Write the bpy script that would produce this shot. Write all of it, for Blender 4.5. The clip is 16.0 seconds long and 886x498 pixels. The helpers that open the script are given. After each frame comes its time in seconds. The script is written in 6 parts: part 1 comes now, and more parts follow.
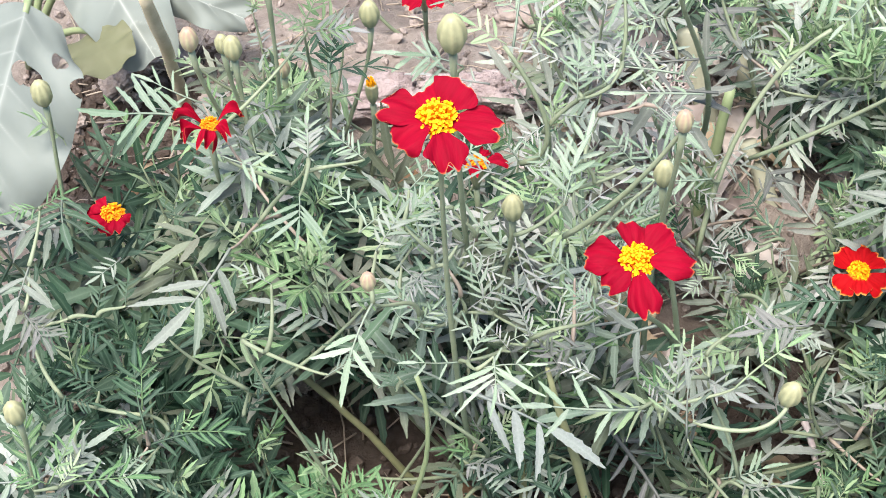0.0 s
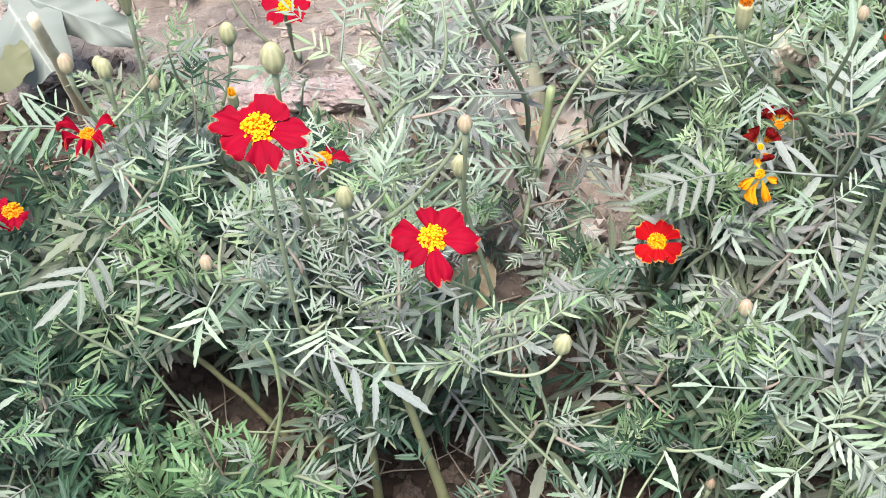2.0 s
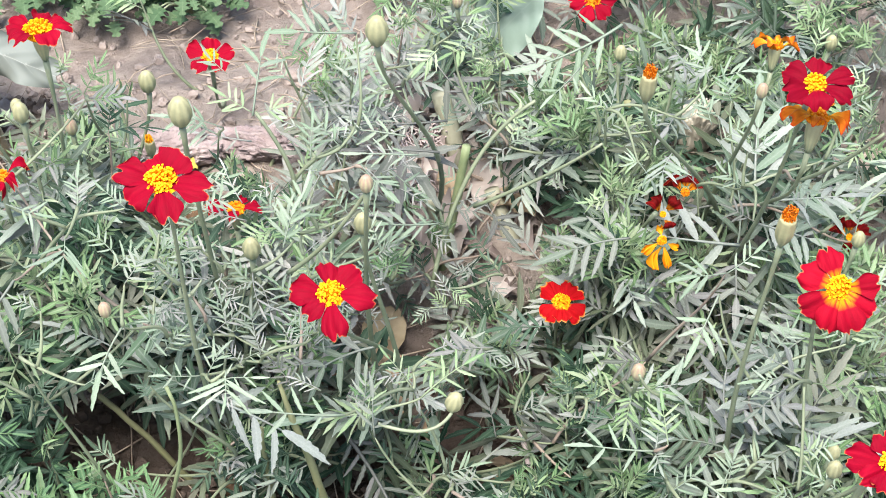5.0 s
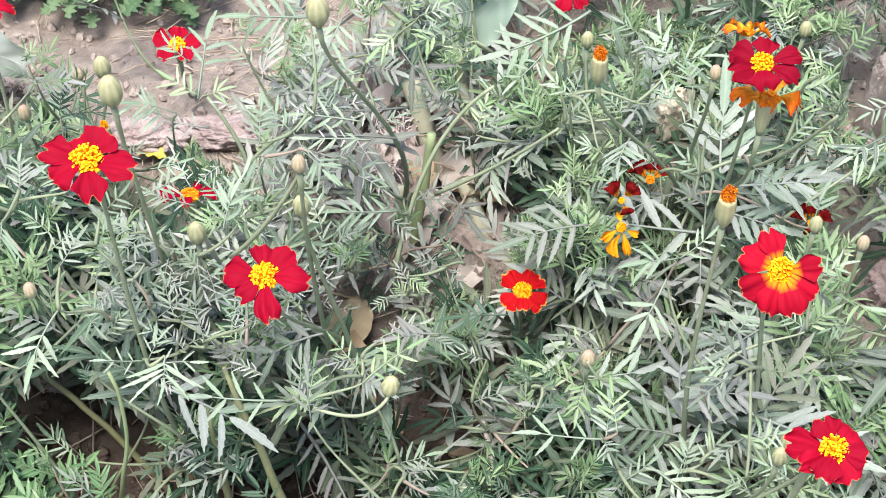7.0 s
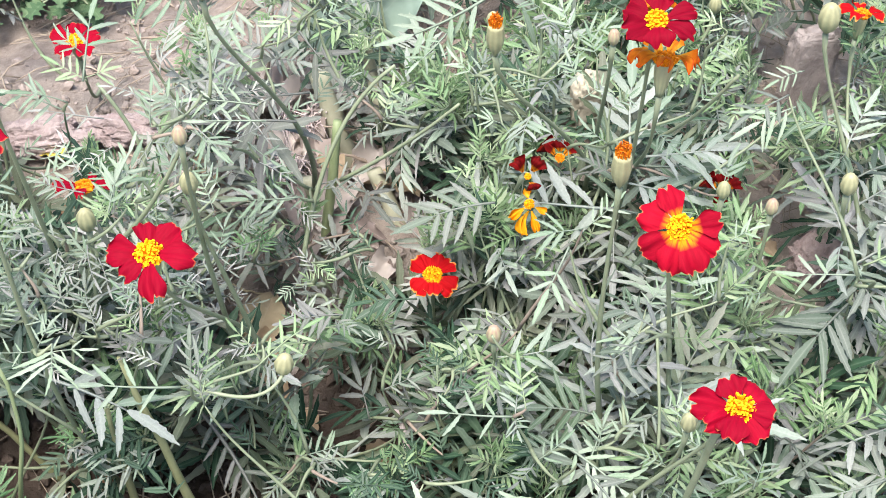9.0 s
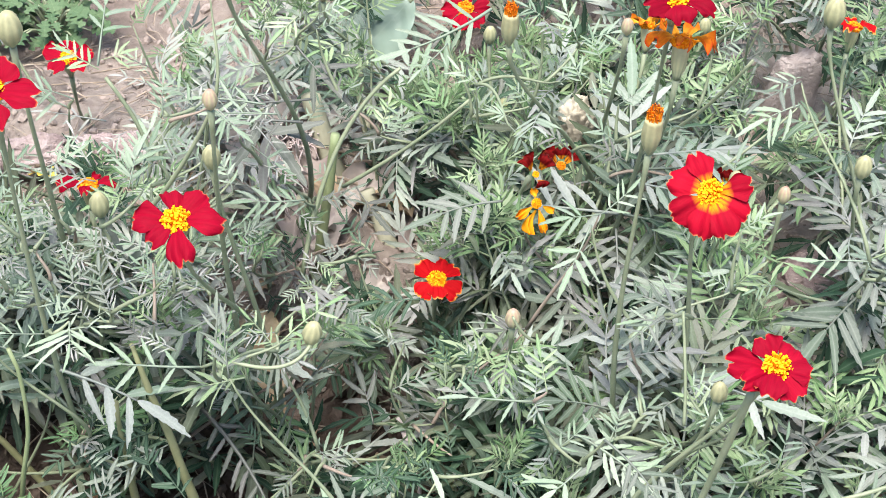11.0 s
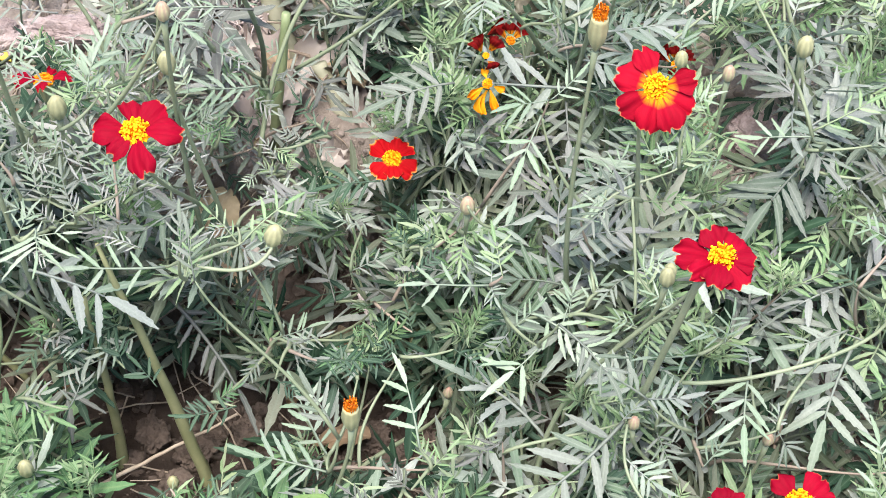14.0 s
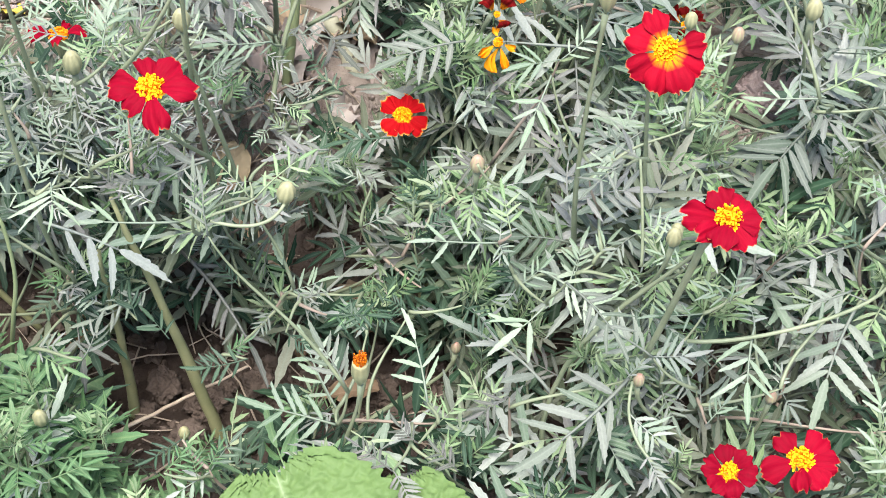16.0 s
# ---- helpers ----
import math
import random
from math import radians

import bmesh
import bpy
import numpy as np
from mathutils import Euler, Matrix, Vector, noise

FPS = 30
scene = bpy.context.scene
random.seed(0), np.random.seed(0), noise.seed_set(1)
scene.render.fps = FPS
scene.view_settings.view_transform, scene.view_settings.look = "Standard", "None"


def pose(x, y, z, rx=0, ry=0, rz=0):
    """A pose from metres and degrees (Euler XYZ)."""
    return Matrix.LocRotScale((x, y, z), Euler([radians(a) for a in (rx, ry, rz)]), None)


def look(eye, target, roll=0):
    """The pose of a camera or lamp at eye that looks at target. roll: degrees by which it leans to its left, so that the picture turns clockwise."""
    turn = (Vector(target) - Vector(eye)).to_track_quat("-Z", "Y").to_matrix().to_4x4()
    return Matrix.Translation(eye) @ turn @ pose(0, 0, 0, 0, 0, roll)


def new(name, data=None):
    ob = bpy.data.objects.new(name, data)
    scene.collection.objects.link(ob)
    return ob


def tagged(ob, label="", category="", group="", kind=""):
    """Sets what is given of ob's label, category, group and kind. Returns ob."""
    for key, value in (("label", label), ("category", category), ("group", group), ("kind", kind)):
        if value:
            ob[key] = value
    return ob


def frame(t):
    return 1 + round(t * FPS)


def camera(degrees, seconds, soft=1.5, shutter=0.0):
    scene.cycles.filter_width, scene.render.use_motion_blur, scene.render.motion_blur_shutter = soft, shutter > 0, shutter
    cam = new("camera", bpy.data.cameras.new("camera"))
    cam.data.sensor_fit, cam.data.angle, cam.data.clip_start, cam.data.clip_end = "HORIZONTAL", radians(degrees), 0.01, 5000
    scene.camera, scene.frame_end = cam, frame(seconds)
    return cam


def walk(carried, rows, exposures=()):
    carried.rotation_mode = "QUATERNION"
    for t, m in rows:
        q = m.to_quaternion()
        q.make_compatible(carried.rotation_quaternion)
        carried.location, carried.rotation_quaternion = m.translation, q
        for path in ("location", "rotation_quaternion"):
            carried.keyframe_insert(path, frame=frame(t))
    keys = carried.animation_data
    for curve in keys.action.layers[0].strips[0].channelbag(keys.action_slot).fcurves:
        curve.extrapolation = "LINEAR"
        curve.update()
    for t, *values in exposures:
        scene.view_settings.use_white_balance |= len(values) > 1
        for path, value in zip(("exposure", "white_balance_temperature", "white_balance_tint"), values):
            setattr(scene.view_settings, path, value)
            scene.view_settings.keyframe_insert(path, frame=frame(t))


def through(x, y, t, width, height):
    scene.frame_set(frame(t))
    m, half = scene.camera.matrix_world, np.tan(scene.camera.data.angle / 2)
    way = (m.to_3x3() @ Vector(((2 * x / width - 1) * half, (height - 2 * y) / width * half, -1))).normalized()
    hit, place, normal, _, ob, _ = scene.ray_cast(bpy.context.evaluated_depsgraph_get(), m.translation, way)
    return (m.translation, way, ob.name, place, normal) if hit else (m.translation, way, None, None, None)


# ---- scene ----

# ---- camera ----
cam = camera(30, 16.0, soft=0.7)
PATH = [
    (0, -0.1537, 0.1025, 0.9343, 36.981, 1.777, 0.662),
    (0.5, -0.1436, 0.0703, 0.9761, 36.609, 1.000, 1.694),
    (1, -0.1362, 0.0565, 1.0047, 37.146, -0.027, 2.285),
    (1.5, -0.1221, 0.0321, 1.0293, 36.913, 0.554, 1.123),
    (2, -0.0850, 0.0094, 1.0565, 36.265, 1.525, -1.742),
    (2.5, -0.0631, 0.0048, 1.0738, 36.075, -0.740, -1.298),
    (3, -0.0590, 0.0033, 1.0797, 36.277, -0.847, -1.202),
    (3.5, -0.0578, 0.0031, 1.0805, 36.970, -0.985, -1.390),
    (3.7, -0.0571, 0.0037, 1.0815, 37.144, -1.327, -1.332),
    (5.8, -0.0582, 0.0019, 1.0751, 37.956, -0.801, -0.545),
    (6, -0.0553, 0.0010, 1.0742, 38.040, -0.643, -0.051),
    (6.5, -0.0365, -0.0011, 1.0694, 38.176, 0.069, -0.036),
    (7, 0.0005, -0.0004, 1.0596, 37.999, -0.038, -0.007),
    (7.5, 0.0309, 0.0033, 1.0519, 37.871, -0.036, 1.413),
    (8, 0.0546, 0.0015, 1.0425, 37.529, 1.058, 0.592),
    (8.5, 0.0508, 0.0003, 1.0290, 37.895, 0.585, -0.677),
    (8.7, 0.0456, -0.0031, 1.0231, 38.398, 0.569, -1.745),
    (10.8, -0.0214, -0.0675, 0.9626, 44.109, -2.119, -4.416),
    (11, -0.0248, -0.0676, 0.9558, 43.893, -1.920, -4.453),
    (11.5, -0.0304, -0.0708, 0.9481, 43.735, -1.579, -4.154),
    (12, -0.0310, -0.0717, 0.9419, 42.288, -1.483, -4.307),
    (12.5, -0.0315, -0.0644, 0.9463, 40.334, -1.410, -4.685),
    (13, -0.0278, -0.0576, 0.9521, 39.366, -1.579, -5.044),
    (13.5, -0.0250, -0.0456, 0.9781, 38.452, -1.727, -5.474),
    (14, -0.0248, -0.0480, 1.0061, 37.262, -1.882, -6.886),
    (14.5, -0.0246, -0.0539, 1.0173, 36.142, -2.430, -7.182),
    (15, -0.0247, -0.0532, 1.0185, 35.929, -2.543, -7.024),
    (15.5, -0.0268, -0.0515, 1.0181, 35.723, -2.258, -6.800),
    (16, -0.0277, -0.0514, 1.0181, 35.509, -2.087, -6.261),
]  # path end
walk(cam, [(t, pose(*p)) for t, *p in PATH])

# ---- light: a bright overcast day ----
world = bpy.data.worlds.new("overcast_sky")
scene.world = world
world.use_nodes = True
wn = world.node_tree.nodes
sky = wn.new("ShaderNodeTexSky")
sky.sky_type, sky.sun_disc = "NISHITA", False
sky.sun_elevation, sky.sun_rotation = radians(74), radians(200)
sky.air_density, sky.dust_density = 1.0, 1.5
world.node_tree.links.new(sky.outputs[0], wn["Background"].inputs[0])
wn["Background"].inputs[1].default_value = 0.14
sun = new("sun", bpy.data.lights.new("sun", "SUN"))
sun.data.energy, sun.data.angle, sun.data.color = 4.15, radians(30), (1.0, 0.944, 0.897)
sun.matrix_world = look((-0.35, -0.45, 2.2), (0, 0, 0))
scene.view_settings.exposure = 1.155

# ---- materials ----
V = Vector


def material(name, rough=0.6, spec=0.5):
    m = bpy.data.materials.new(name)
    m.use_nodes = True
    b = m.node_tree.nodes["Principled BSDF"]
    b.inputs["Roughness"].default_value = rough
    b.inputs["Specular IOR Level"].default_value = spec
    return m, m.node_tree, b


def node(nt, kind, **kw):
    n = nt.nodes.new(kind)
    for k, v in kw.items():
        n.inputs[k].default_value = v
    return n


def ramp(nt, source, stops):
    r = nt.nodes.new("ShaderNodeValToRGB")
    while len(r.color_ramp.elements) < len(stops):
        r.color_ramp.elements.new(0.5)
    for e, (p, c) in zip(r.color_ramp.elements, stops):
        e.position, e.color = p, (*c, 1)
    nt.links.new(source, r.inputs[0])
    return r.outputs[0]


def mixed(nt, fac, a, b, blend="MIX"):
    m = nt.nodes.new("ShaderNodeMix")
    m.data_type, m.blend_type = "RGBA", blend
    for sock, v in ((m.inputs[0], fac), (m.inputs[6], a), (m.inputs[7], b)):
        if hasattr(v, "links"):
            nt.links.new(v, sock)
        elif isinstance(v, tuple):
            sock.default_value = (*v, 1)
        else:
            sock.default_value = v
    return m.outputs[2]


def noise_of(nt, scale, detail=4.0, rough=0.6, coords="Object"):
    tc = nt.nodes.new("ShaderNodeTexCoord")
    n = node(nt, "ShaderNodeTexNoise", Scale=scale, Detail=detail, Roughness=rough)
    nt.links.new(tc.outputs[coords], n.inputs["Vector"])
    return n.outputs["Fac"]


def bump(nt, b, height, strength=0.4, distance=0.001):
    n = node(nt, "ShaderNodeBump", Strength=strength, Distance=distance)
    nt.links.new(height, n.inputs["Height"])
    nt.links.new(n.outputs[0], b.inputs["Normal"])


def thin(nt, b, colour, amount):
    """Lets part of the light through a leaf or petal."""
    t = nt.nodes.new("ShaderNodeBsdfTranslucent")
    mix = node(nt, "ShaderNodeMixShader", Fac=amount)
    nt.links.new(colour, t.inputs[0])
    nt.links.new(b.outputs[0], mix.inputs[1])
    nt.links.new(t.outputs[0], mix.inputs[2])
    nt.links.new(mix.outputs[0], nt.nodes["Material Output"].inputs[0])


def attribute(nt, name):
    a = nt.nodes.new("ShaderNodeAttribute")
    a.attribute_name = name
    return a.outputs["Fac"]


def leaf_material(name, stops, rib, rough=0.52, through=0.13, scale=60.0, grain=0.25, vein=0.28, islands=0.0, patchy=1.0):
    m, nt, b = material(name, rough, 0.2)
    info = nt.nodes.new("ShaderNodeObjectInfo")
    base = ramp(nt, info.outputs["Random"], stops)
    blotch = noise_of(nt, scale, 5.0)
    tone = ramp(nt, blotch, [(0.3, (0.84, 0.86, 0.82)), (0.7, (1.07, 1.07, 1.05))])
    base = mixed(nt, patchy, base, mixed(nt, 1.0, base, tone, "MULTIPLY"))
    each = nt.nodes.new("ShaderNodeNewGeometry")
    own = ramp(nt, each.outputs["Random Per Island"], [(0.0, (0.66, 0.82, 0.66)), (0.35, (0.92, 1.02, 0.88)), (0.65, (1.06, 1.03, 1.04)), (1.0, (1.20, 1.18, 1.18))])
    base = mixed(nt, islands, base, mixed(nt, 1.0, base, own, "MULTIPLY"))
    r = nt.nodes.new("ShaderNodeMath")
    r.operation = "POWER"
    nt.links.new(attribute(nt, "rib"), r.inputs[0])
    r.inputs[1].default_value = 5.0
    s = nt.nodes.new("ShaderNodeMath")
    s.operation = "MULTIPLY"
    nt.links.new(r.outputs[0], s.inputs[0])
    s.inputs[1].default_value = vein
    base = mixed(nt, s.outputs[0], base, rib)
    nt.links.new(base, b.inputs["Base Color"])
    bump(nt, b, noise_of(nt, scale * 6, 4.0), grain, 0.0006)
    thin(nt, b, base, through)
    return m


MATURE = leaf_material("leaf_mature", [(0.0, (0.062, 0.098, 0.068)), (0.2, (0.125, 0.165, 0.122)), (0.4, (0.225, 0.222, 0.220)), (0.6, (0.232, 0.258, 0.235)), (0.8, (0.258, 0.284, 0.257)), (1.0, (0.278, 0.308, 0.274))], (0.40, 0.43, 0.37), 0.45, islands=1.0)
# Darker, duller grey than leaf_grey.
DULL_GREY = leaf_material("leaf_dull_grey", [(0.0, (0.092, 0.095, 0.088)), (0.5, (0.130, 0.132, 0.124)), (1.0, (0.165, 0.168, 0.158))], (0.30, 0.31, 0.27), 0.55, islands=0.7)
# Leaf tone darkened to give the shade below the canopy.
UNDERLEAF = leaf_material("leaf_lower_shaded", [(0.0, (0.074, 0.088, 0.060)), (0.5, (0.130, 0.141, 0.104)), (1.0, (0.188, 0.198, 0.156))], (0.22, 0.26, 0.20), islands=1.0)
# Paler, more neutral leaf tone.
PALE = leaf_material("leaf_pale_grey", [(0.0, (0.215, 0.222, 0.205)), (0.5, (0.300, 0.304, 0.285)), (1.0, (0.365, 0.370, 0.345))], (0.40, 0.41, 0.37), 0.5, islands=0.8)
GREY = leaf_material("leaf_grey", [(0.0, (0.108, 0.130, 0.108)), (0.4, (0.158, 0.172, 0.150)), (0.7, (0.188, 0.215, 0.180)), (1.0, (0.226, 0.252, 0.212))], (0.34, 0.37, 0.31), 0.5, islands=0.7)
SILVER = leaf_material("leaf_silvery", [(0.0, (0.160, 0.212, 0.160)), (0.5, (0.215, 0.266, 0.204)), (1.0, (0.268, 0.318, 0.246))], (0.36, 0.41, 0.32), 0.5, islands=0.7)
YOUNG = leaf_material("leaf_young", [(0.0, (0.105, 0.175, 0.082)), (0.6, (0.225, 0.296, 0.175)), (1.0, (0.312, 0.372, 0.245))], (0.42, 0.45, 0.30), islands=1.0)
FRESH = leaf_material("leaf_fresh", [(0.0, (0.058, 0.122, 0.060)), (0.6, (0.104, 0.186, 0.094)), (1.0, (0.170, 0.255, 0.138))], (0.30, 0.38, 0.18), islands=1.0)
# Greener leaves, with the shade of the low foliage put into the colour.
LOWER = leaf_material("leaf_green_shaded", [(0.0, (0.021, 0.049, 0.031)), (0.6, (0.042, 0.078, 0.052)), (1.0, (0.073, 0.107, 0.076))], (0.18, 0.25, 0.17), islands=1.0)
GLAUCOUS = leaf_material("leaf_glaucous", [(0.0, (0.185, 0.206, 0.182)), (1.0, (0.210, 0.232, 0.206))], (0.33, 0.35, 0.31), 0.55, 0.12, 25.0, 0.15, 0.95, patchy=0.25)
LIME = leaf_material("leaf_lime", [(0.0, (0.108, 0.182, 0.056)), (1.0, (0.135, 0.212, 0.072))], (0.28, 0.36, 0.19), 0.55, 0.12, 90.0, 1.0, 0.8)
BROAD = leaf_material("leaf_broad", [(0.0, (0.16, 0.225, 0.18)), (1.0, (0.20, 0.265, 0.22))], (0.28, 0.34, 0.28), 0.4, 0.15, 20.0)
WEED = leaf_material("leaf_weed", [(0.0, (0.062, 0.115, 0.055)), (1.0, (0.115, 0.175, 0.090))], (0.20, 0.28, 0.15), 0.6)
OLIVE = leaf_material("leaf_rotting", [(0.0, (0.105, 0.108, 0.058)), (1.0, (0.15, 0.152, 0.088))], (0.15, 0.15, 0.08), 0.6, 0.1, 30.0)
DRY_PINK = leaf_material("leaf_dry_pinkish", [(0.0, (0.25, 0.195, 0.18)), (0.5, (0.40, 0.335, 0.31)), (1.0, (0.58, 0.51, 0.475))], (0.5, 0.43, 0.39), 0.8, 0.1, 40.0, 0.9)
YELLOW_LEAF = leaf_material("leaf_yellow", [(0.0, (0.50, 0.40, 0.07)), (1.0, (0.58, 0.47, 0.10))], (0.5, 0.45, 0.2), 0.7, 0.1, 50.0, 0.5)
DRY_TAN = leaf_material("leaf_dry_tan", [(0.0, (0.36, 0.29, 0.19)), (1.0, (0.44, 0.36, 0.25))], (0.5, 0.43, 0.32), 0.8, 0.1, 50.0, 0.8)
DRY = leaf_material("leaf_dry", [(0.0, (0.20, 0.12, 0.07)), (1.0, (0.42, 0.32, 0.22))], (0.4, 0.32, 0.22), 0.75, 0.1)


def petal_material(name, body, rim, flush, flush_end, dark=(0.80, 0.77, 0.77), edge=0.965):
    m, nt, b = material(name, 0.7, 0.08)
    tc, mp = nt.nodes.new("ShaderNodeTexCoord"), nt.nodes.new("ShaderNodeMapping")
    mp.inputs["Scale"].default_value = (70, 650, 200)
    fine = node(nt, "ShaderNodeTexNoise", Scale=1.0, Detail=4.0)
    nt.links.new(tc.outputs["Object"], mp.inputs[0])
    nt.links.new(mp.outputs[0], fine.inputs["Vector"])
    streak = fine.outputs["Fac"]
    tone = ramp(nt, streak, [(0.3, dark), (0.75, (1.08, 1.08, 1.08))])
    info = nt.nodes.new("ShaderNodeObjectInfo")
    tone = mixed(nt, 1.0, tone, ramp(nt, info.outputs["Random"], [(0.0, (0.84, 0.8, 0.85)), (1.0, (1.14, 1.1, 1.05))]), "MULTIPLY")
    c = mixed(nt, 1.0, (*body,), tone, "MULTIPLY")
    f = ramp(nt, attribute(nt, "along"), [(0.0, (1, 1, 1)), (flush_end * 0.55, (0.8, 0.8, 0.8)), (flush_end, (0, 0, 0))])
    f = mixed(nt, 1.0, f, ramp(nt, streak, [(0.38, (0.15, 0.15, 0.15)), (0.6, (1, 1, 1))]), "MULTIPLY")
    c = mixed(nt, f, c, (*flush,))
    e = ramp(nt, attribute(nt, "rim"), [(edge, (0, 0, 0)), (1.0, (1, 1, 1))])
    c = mixed(nt, e, c, (*rim,))
    nt.links.new(c, b.inputs["Base Color"])
    bump(nt, b, streak, 0.7, 0.0008)
    thin(nt, b, c, 0.12)
    return m


RED = petal_material("petal_red", (0.265, 0.0010, 0.016), (0.60, 0.14, 0.06), (0.34, 0.02, 0.006), 0.12)
CRIMSON = petal_material("petal_crimson", (0.20, 0.0006, 0.013), (0.34, 0.01, 0.01), (0.4, 0.1, 0.01), 0.12)
SCARLET = petal_material("petal_scarlet", (0.36, 0.003, 0.006), (0.92, 0.34, 0.08), (0.8, 0.3, 0.01), 0.2, edge=0.90)
FLUSHED = petal_material("petal_flushed", (0.31, 0.002, 0.016), (0.72, 0.22, 0.10), (0.80, 0.26, 0.004), 0.36)
WITHERED = petal_material("petal_withered", (0.66, 0.185, 0.012), (0.46, 0.04, 0.008), (0.84, 0.38, 0.03), 0.7, (0.62, 0.5, 0.4), edge=0.9)
YELLOWED = petal_material("petal_yellowed", (0.80, 0.36, 0.012), (0.70, 0.22, 0.01), (0.82, 0.42, 0.03), 0.5, (0.66, 0.55, 0.4))
FADED = petal_material("petal_faded", (0.16, 0.004, 0.004), (0.35, 0.05, 0.01), (0.6, 0.22, 0.01), 0.3, (0.35, 0.3, 0.3))


def plain(name, c1, c2, scale, rough=0.6, coords="Object", relief=0.4, distance=0.001, spec=0.4, grain=6.0):
    m, nt, b = material(name, rough, spec)
    n = noise_of(nt, scale, 6.0, 0.65, coords)
    nt.links.new(ramp(nt, n, [(0.3, c1), (0.7, c2)]), b.inputs["Base Color"])
    bump(nt, b, noise_of(nt, scale * grain, 5.0, 0.7, coords), relief, distance)
    return m


def floret_material(name, low, high, tips=None):
    m, nt, b = material(name, 0.6, 0.15)
    c = ramp(nt, attribute(nt, "along"), [(0.0, low), (0.9, high)])
    some = nt.nodes.new("ShaderNodeNewGeometry")
    c = mixed(nt, 1.0, c, ramp(nt, some.outputs["Random Per Island"], [(0.0, (0.80, 0.58, 0.7)), (0.5, (1.0, 0.95, 1.0)), (1.0, (1.08, 1.18, 1.3))]), "MULTIPLY")
    if tips:
        each = nt.nodes.new("ShaderNodeNewGeometry")
        t = ramp(nt, attribute(nt, "along"), [(0.75, (0, 0, 0)), (1.0, (1, 1, 1))])
        k = ramp(nt, each.outputs["Random Per Island"], [(0.35, (0, 0, 0)), (0.6, (1, 1, 1))])
        c = mixed(nt, mixed(nt, 1.0, t, k, "MULTIPLY"), c, tips)
    nt.links.new(c, b.inputs["Base Color"])
    return m


FLORET_TUFT = floret_material("floret_tuft", (0.80, 0.36, 0.02), (0.74, 0.20, 0.004), (0.10, 0.012, 0.006))
FLORET = floret_material("floret_yellow", (0.56, 0.13, 0.001), (0.92, 0.42, 0.005))
FLORET_ORANGE = floret_material("floret_orange", (0.45, 0.09, 0.002), (0.86, 0.31, 0.008))
STEM_PINK = plain("stem_pinkish", (0.20, 0.155, 0.12), (0.33, 0.27, 0.21), 45, 0.6)
STEM = plain("stem_green", (0.155, 0.190, 0.112), (0.255, 0.285, 0.18), 45, 0.5)
STEM_PALE = plain("stem_pale", (0.20, 0.25, 0.12), (0.27, 0.31, 0.16), 40, 0.5)
STEM_OLD = plain("stem_old", (0.17, 0.18, 0.085), (0.27, 0.27, 0.14), 40, 0.6)
STALK = plain("stalk_dry", (0.27, 0.27, 0.185), (0.41, 0.40, 0.29), 30, 0.7)
STRAW = plain("straw", (0.22, 0.17, 0.125), (0.42, 0.35, 0.27), 60, 0.8)
PALE_STRAW = plain("straw_pale", (0.34, 0.28, 0.16), (0.50, 0.42, 0.27), 60, 0.8)
STICK = plain("stick_straw", (0.48, 0.40, 0.25), (0.68, 0.58, 0.40), 60, 0.8)
FIBRE = plain("fibre", (0.36, 0.29, 0.28), (0.58, 0.50, 0.47), 80, 0.9)
CLOD = plain("clod", (0.23, 0.185, 0.16), (0.40, 0.34, 0.30), 40, 0.95, relief=0.9, distance=0.003, spec=0.1)
# Clod colour made dark to carry the shade between the plants.
SHADED_CLOD = plain("clod_shaded", (0.07, 0.052, 0.042), (0.15, 0.115, 0.092), 40, 0.9, relief=0.9, distance=0.003, spec=0.2)
PINK_STONE = plain("stone_pink", (0.32, 0.24, 0.23), (0.62, 0.52, 0.50), 55, 0.95, relief=1.0, distance=0.005, spec=0.2)
GREY_STONE = plain("stone_grey", (0.28, 0.24, 0.225), (0.56, 0.49, 0.46), 60, 0.95, relief=1.0, distance=0.005, spec=0.2)
BEIGE_STONE = plain("stone_beige", (0.33, 0.30, 0.235), (0.47, 0.435, 0.345), 30, 0.85, relief=0.5, distance=0.002, spec=0.2)


def calyx_material(name, low, high, stripe):
    m, nt, b = material(name, 0.5, 0.4)
    c = ramp(nt, attribute(nt, "along"), [(0.0, low), (0.45, high), (1.0, stripe)])
    c = mixed(nt, attribute(nt, "rim"), c, (0.38, 0.37, 0.205))
    nt.links.new(mixed(nt, 1.0, c, ramp(nt, noise_of(nt, 120, 4.0), [(0.3, (0.8, 0.8, 0.8)), (0.7, (1.1, 1.1, 1.1))]), "MULTIPLY"), b.inputs["Base Color"])
    bump(nt, b, noise_of(nt, 500, 4.0), 0.3, 0.0005)
    return m


CALYX = calyx_material("calyx_green", (0.15, 0.195, 0.12), (0.27, 0.28, 0.155), (0.36, 0.335, 0.18))
CALYX_PINK = calyx_material("calyx_pinkish", (0.19, 0.20, 0.12), (0.36, 0.29, 0.20), (0.42, 0.22, 0.17))

soil, snt, sb = material("dry_soil", 0.95, 0.1)
big, small = noise_of(snt, 4.0, 6.0), noise_of(snt, 60.0, 8.0, 0.7)
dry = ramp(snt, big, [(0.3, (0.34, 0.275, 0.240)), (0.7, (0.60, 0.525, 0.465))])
# Darker soil ramp: the leaves' shade on the ground is painted in.
shaded = ramp(snt, big, [(0.3, (0.080, 0.060, 0.050)), (0.7, (0.165, 0.128, 0.106))])
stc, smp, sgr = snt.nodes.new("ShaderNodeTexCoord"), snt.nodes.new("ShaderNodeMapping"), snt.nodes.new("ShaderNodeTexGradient")
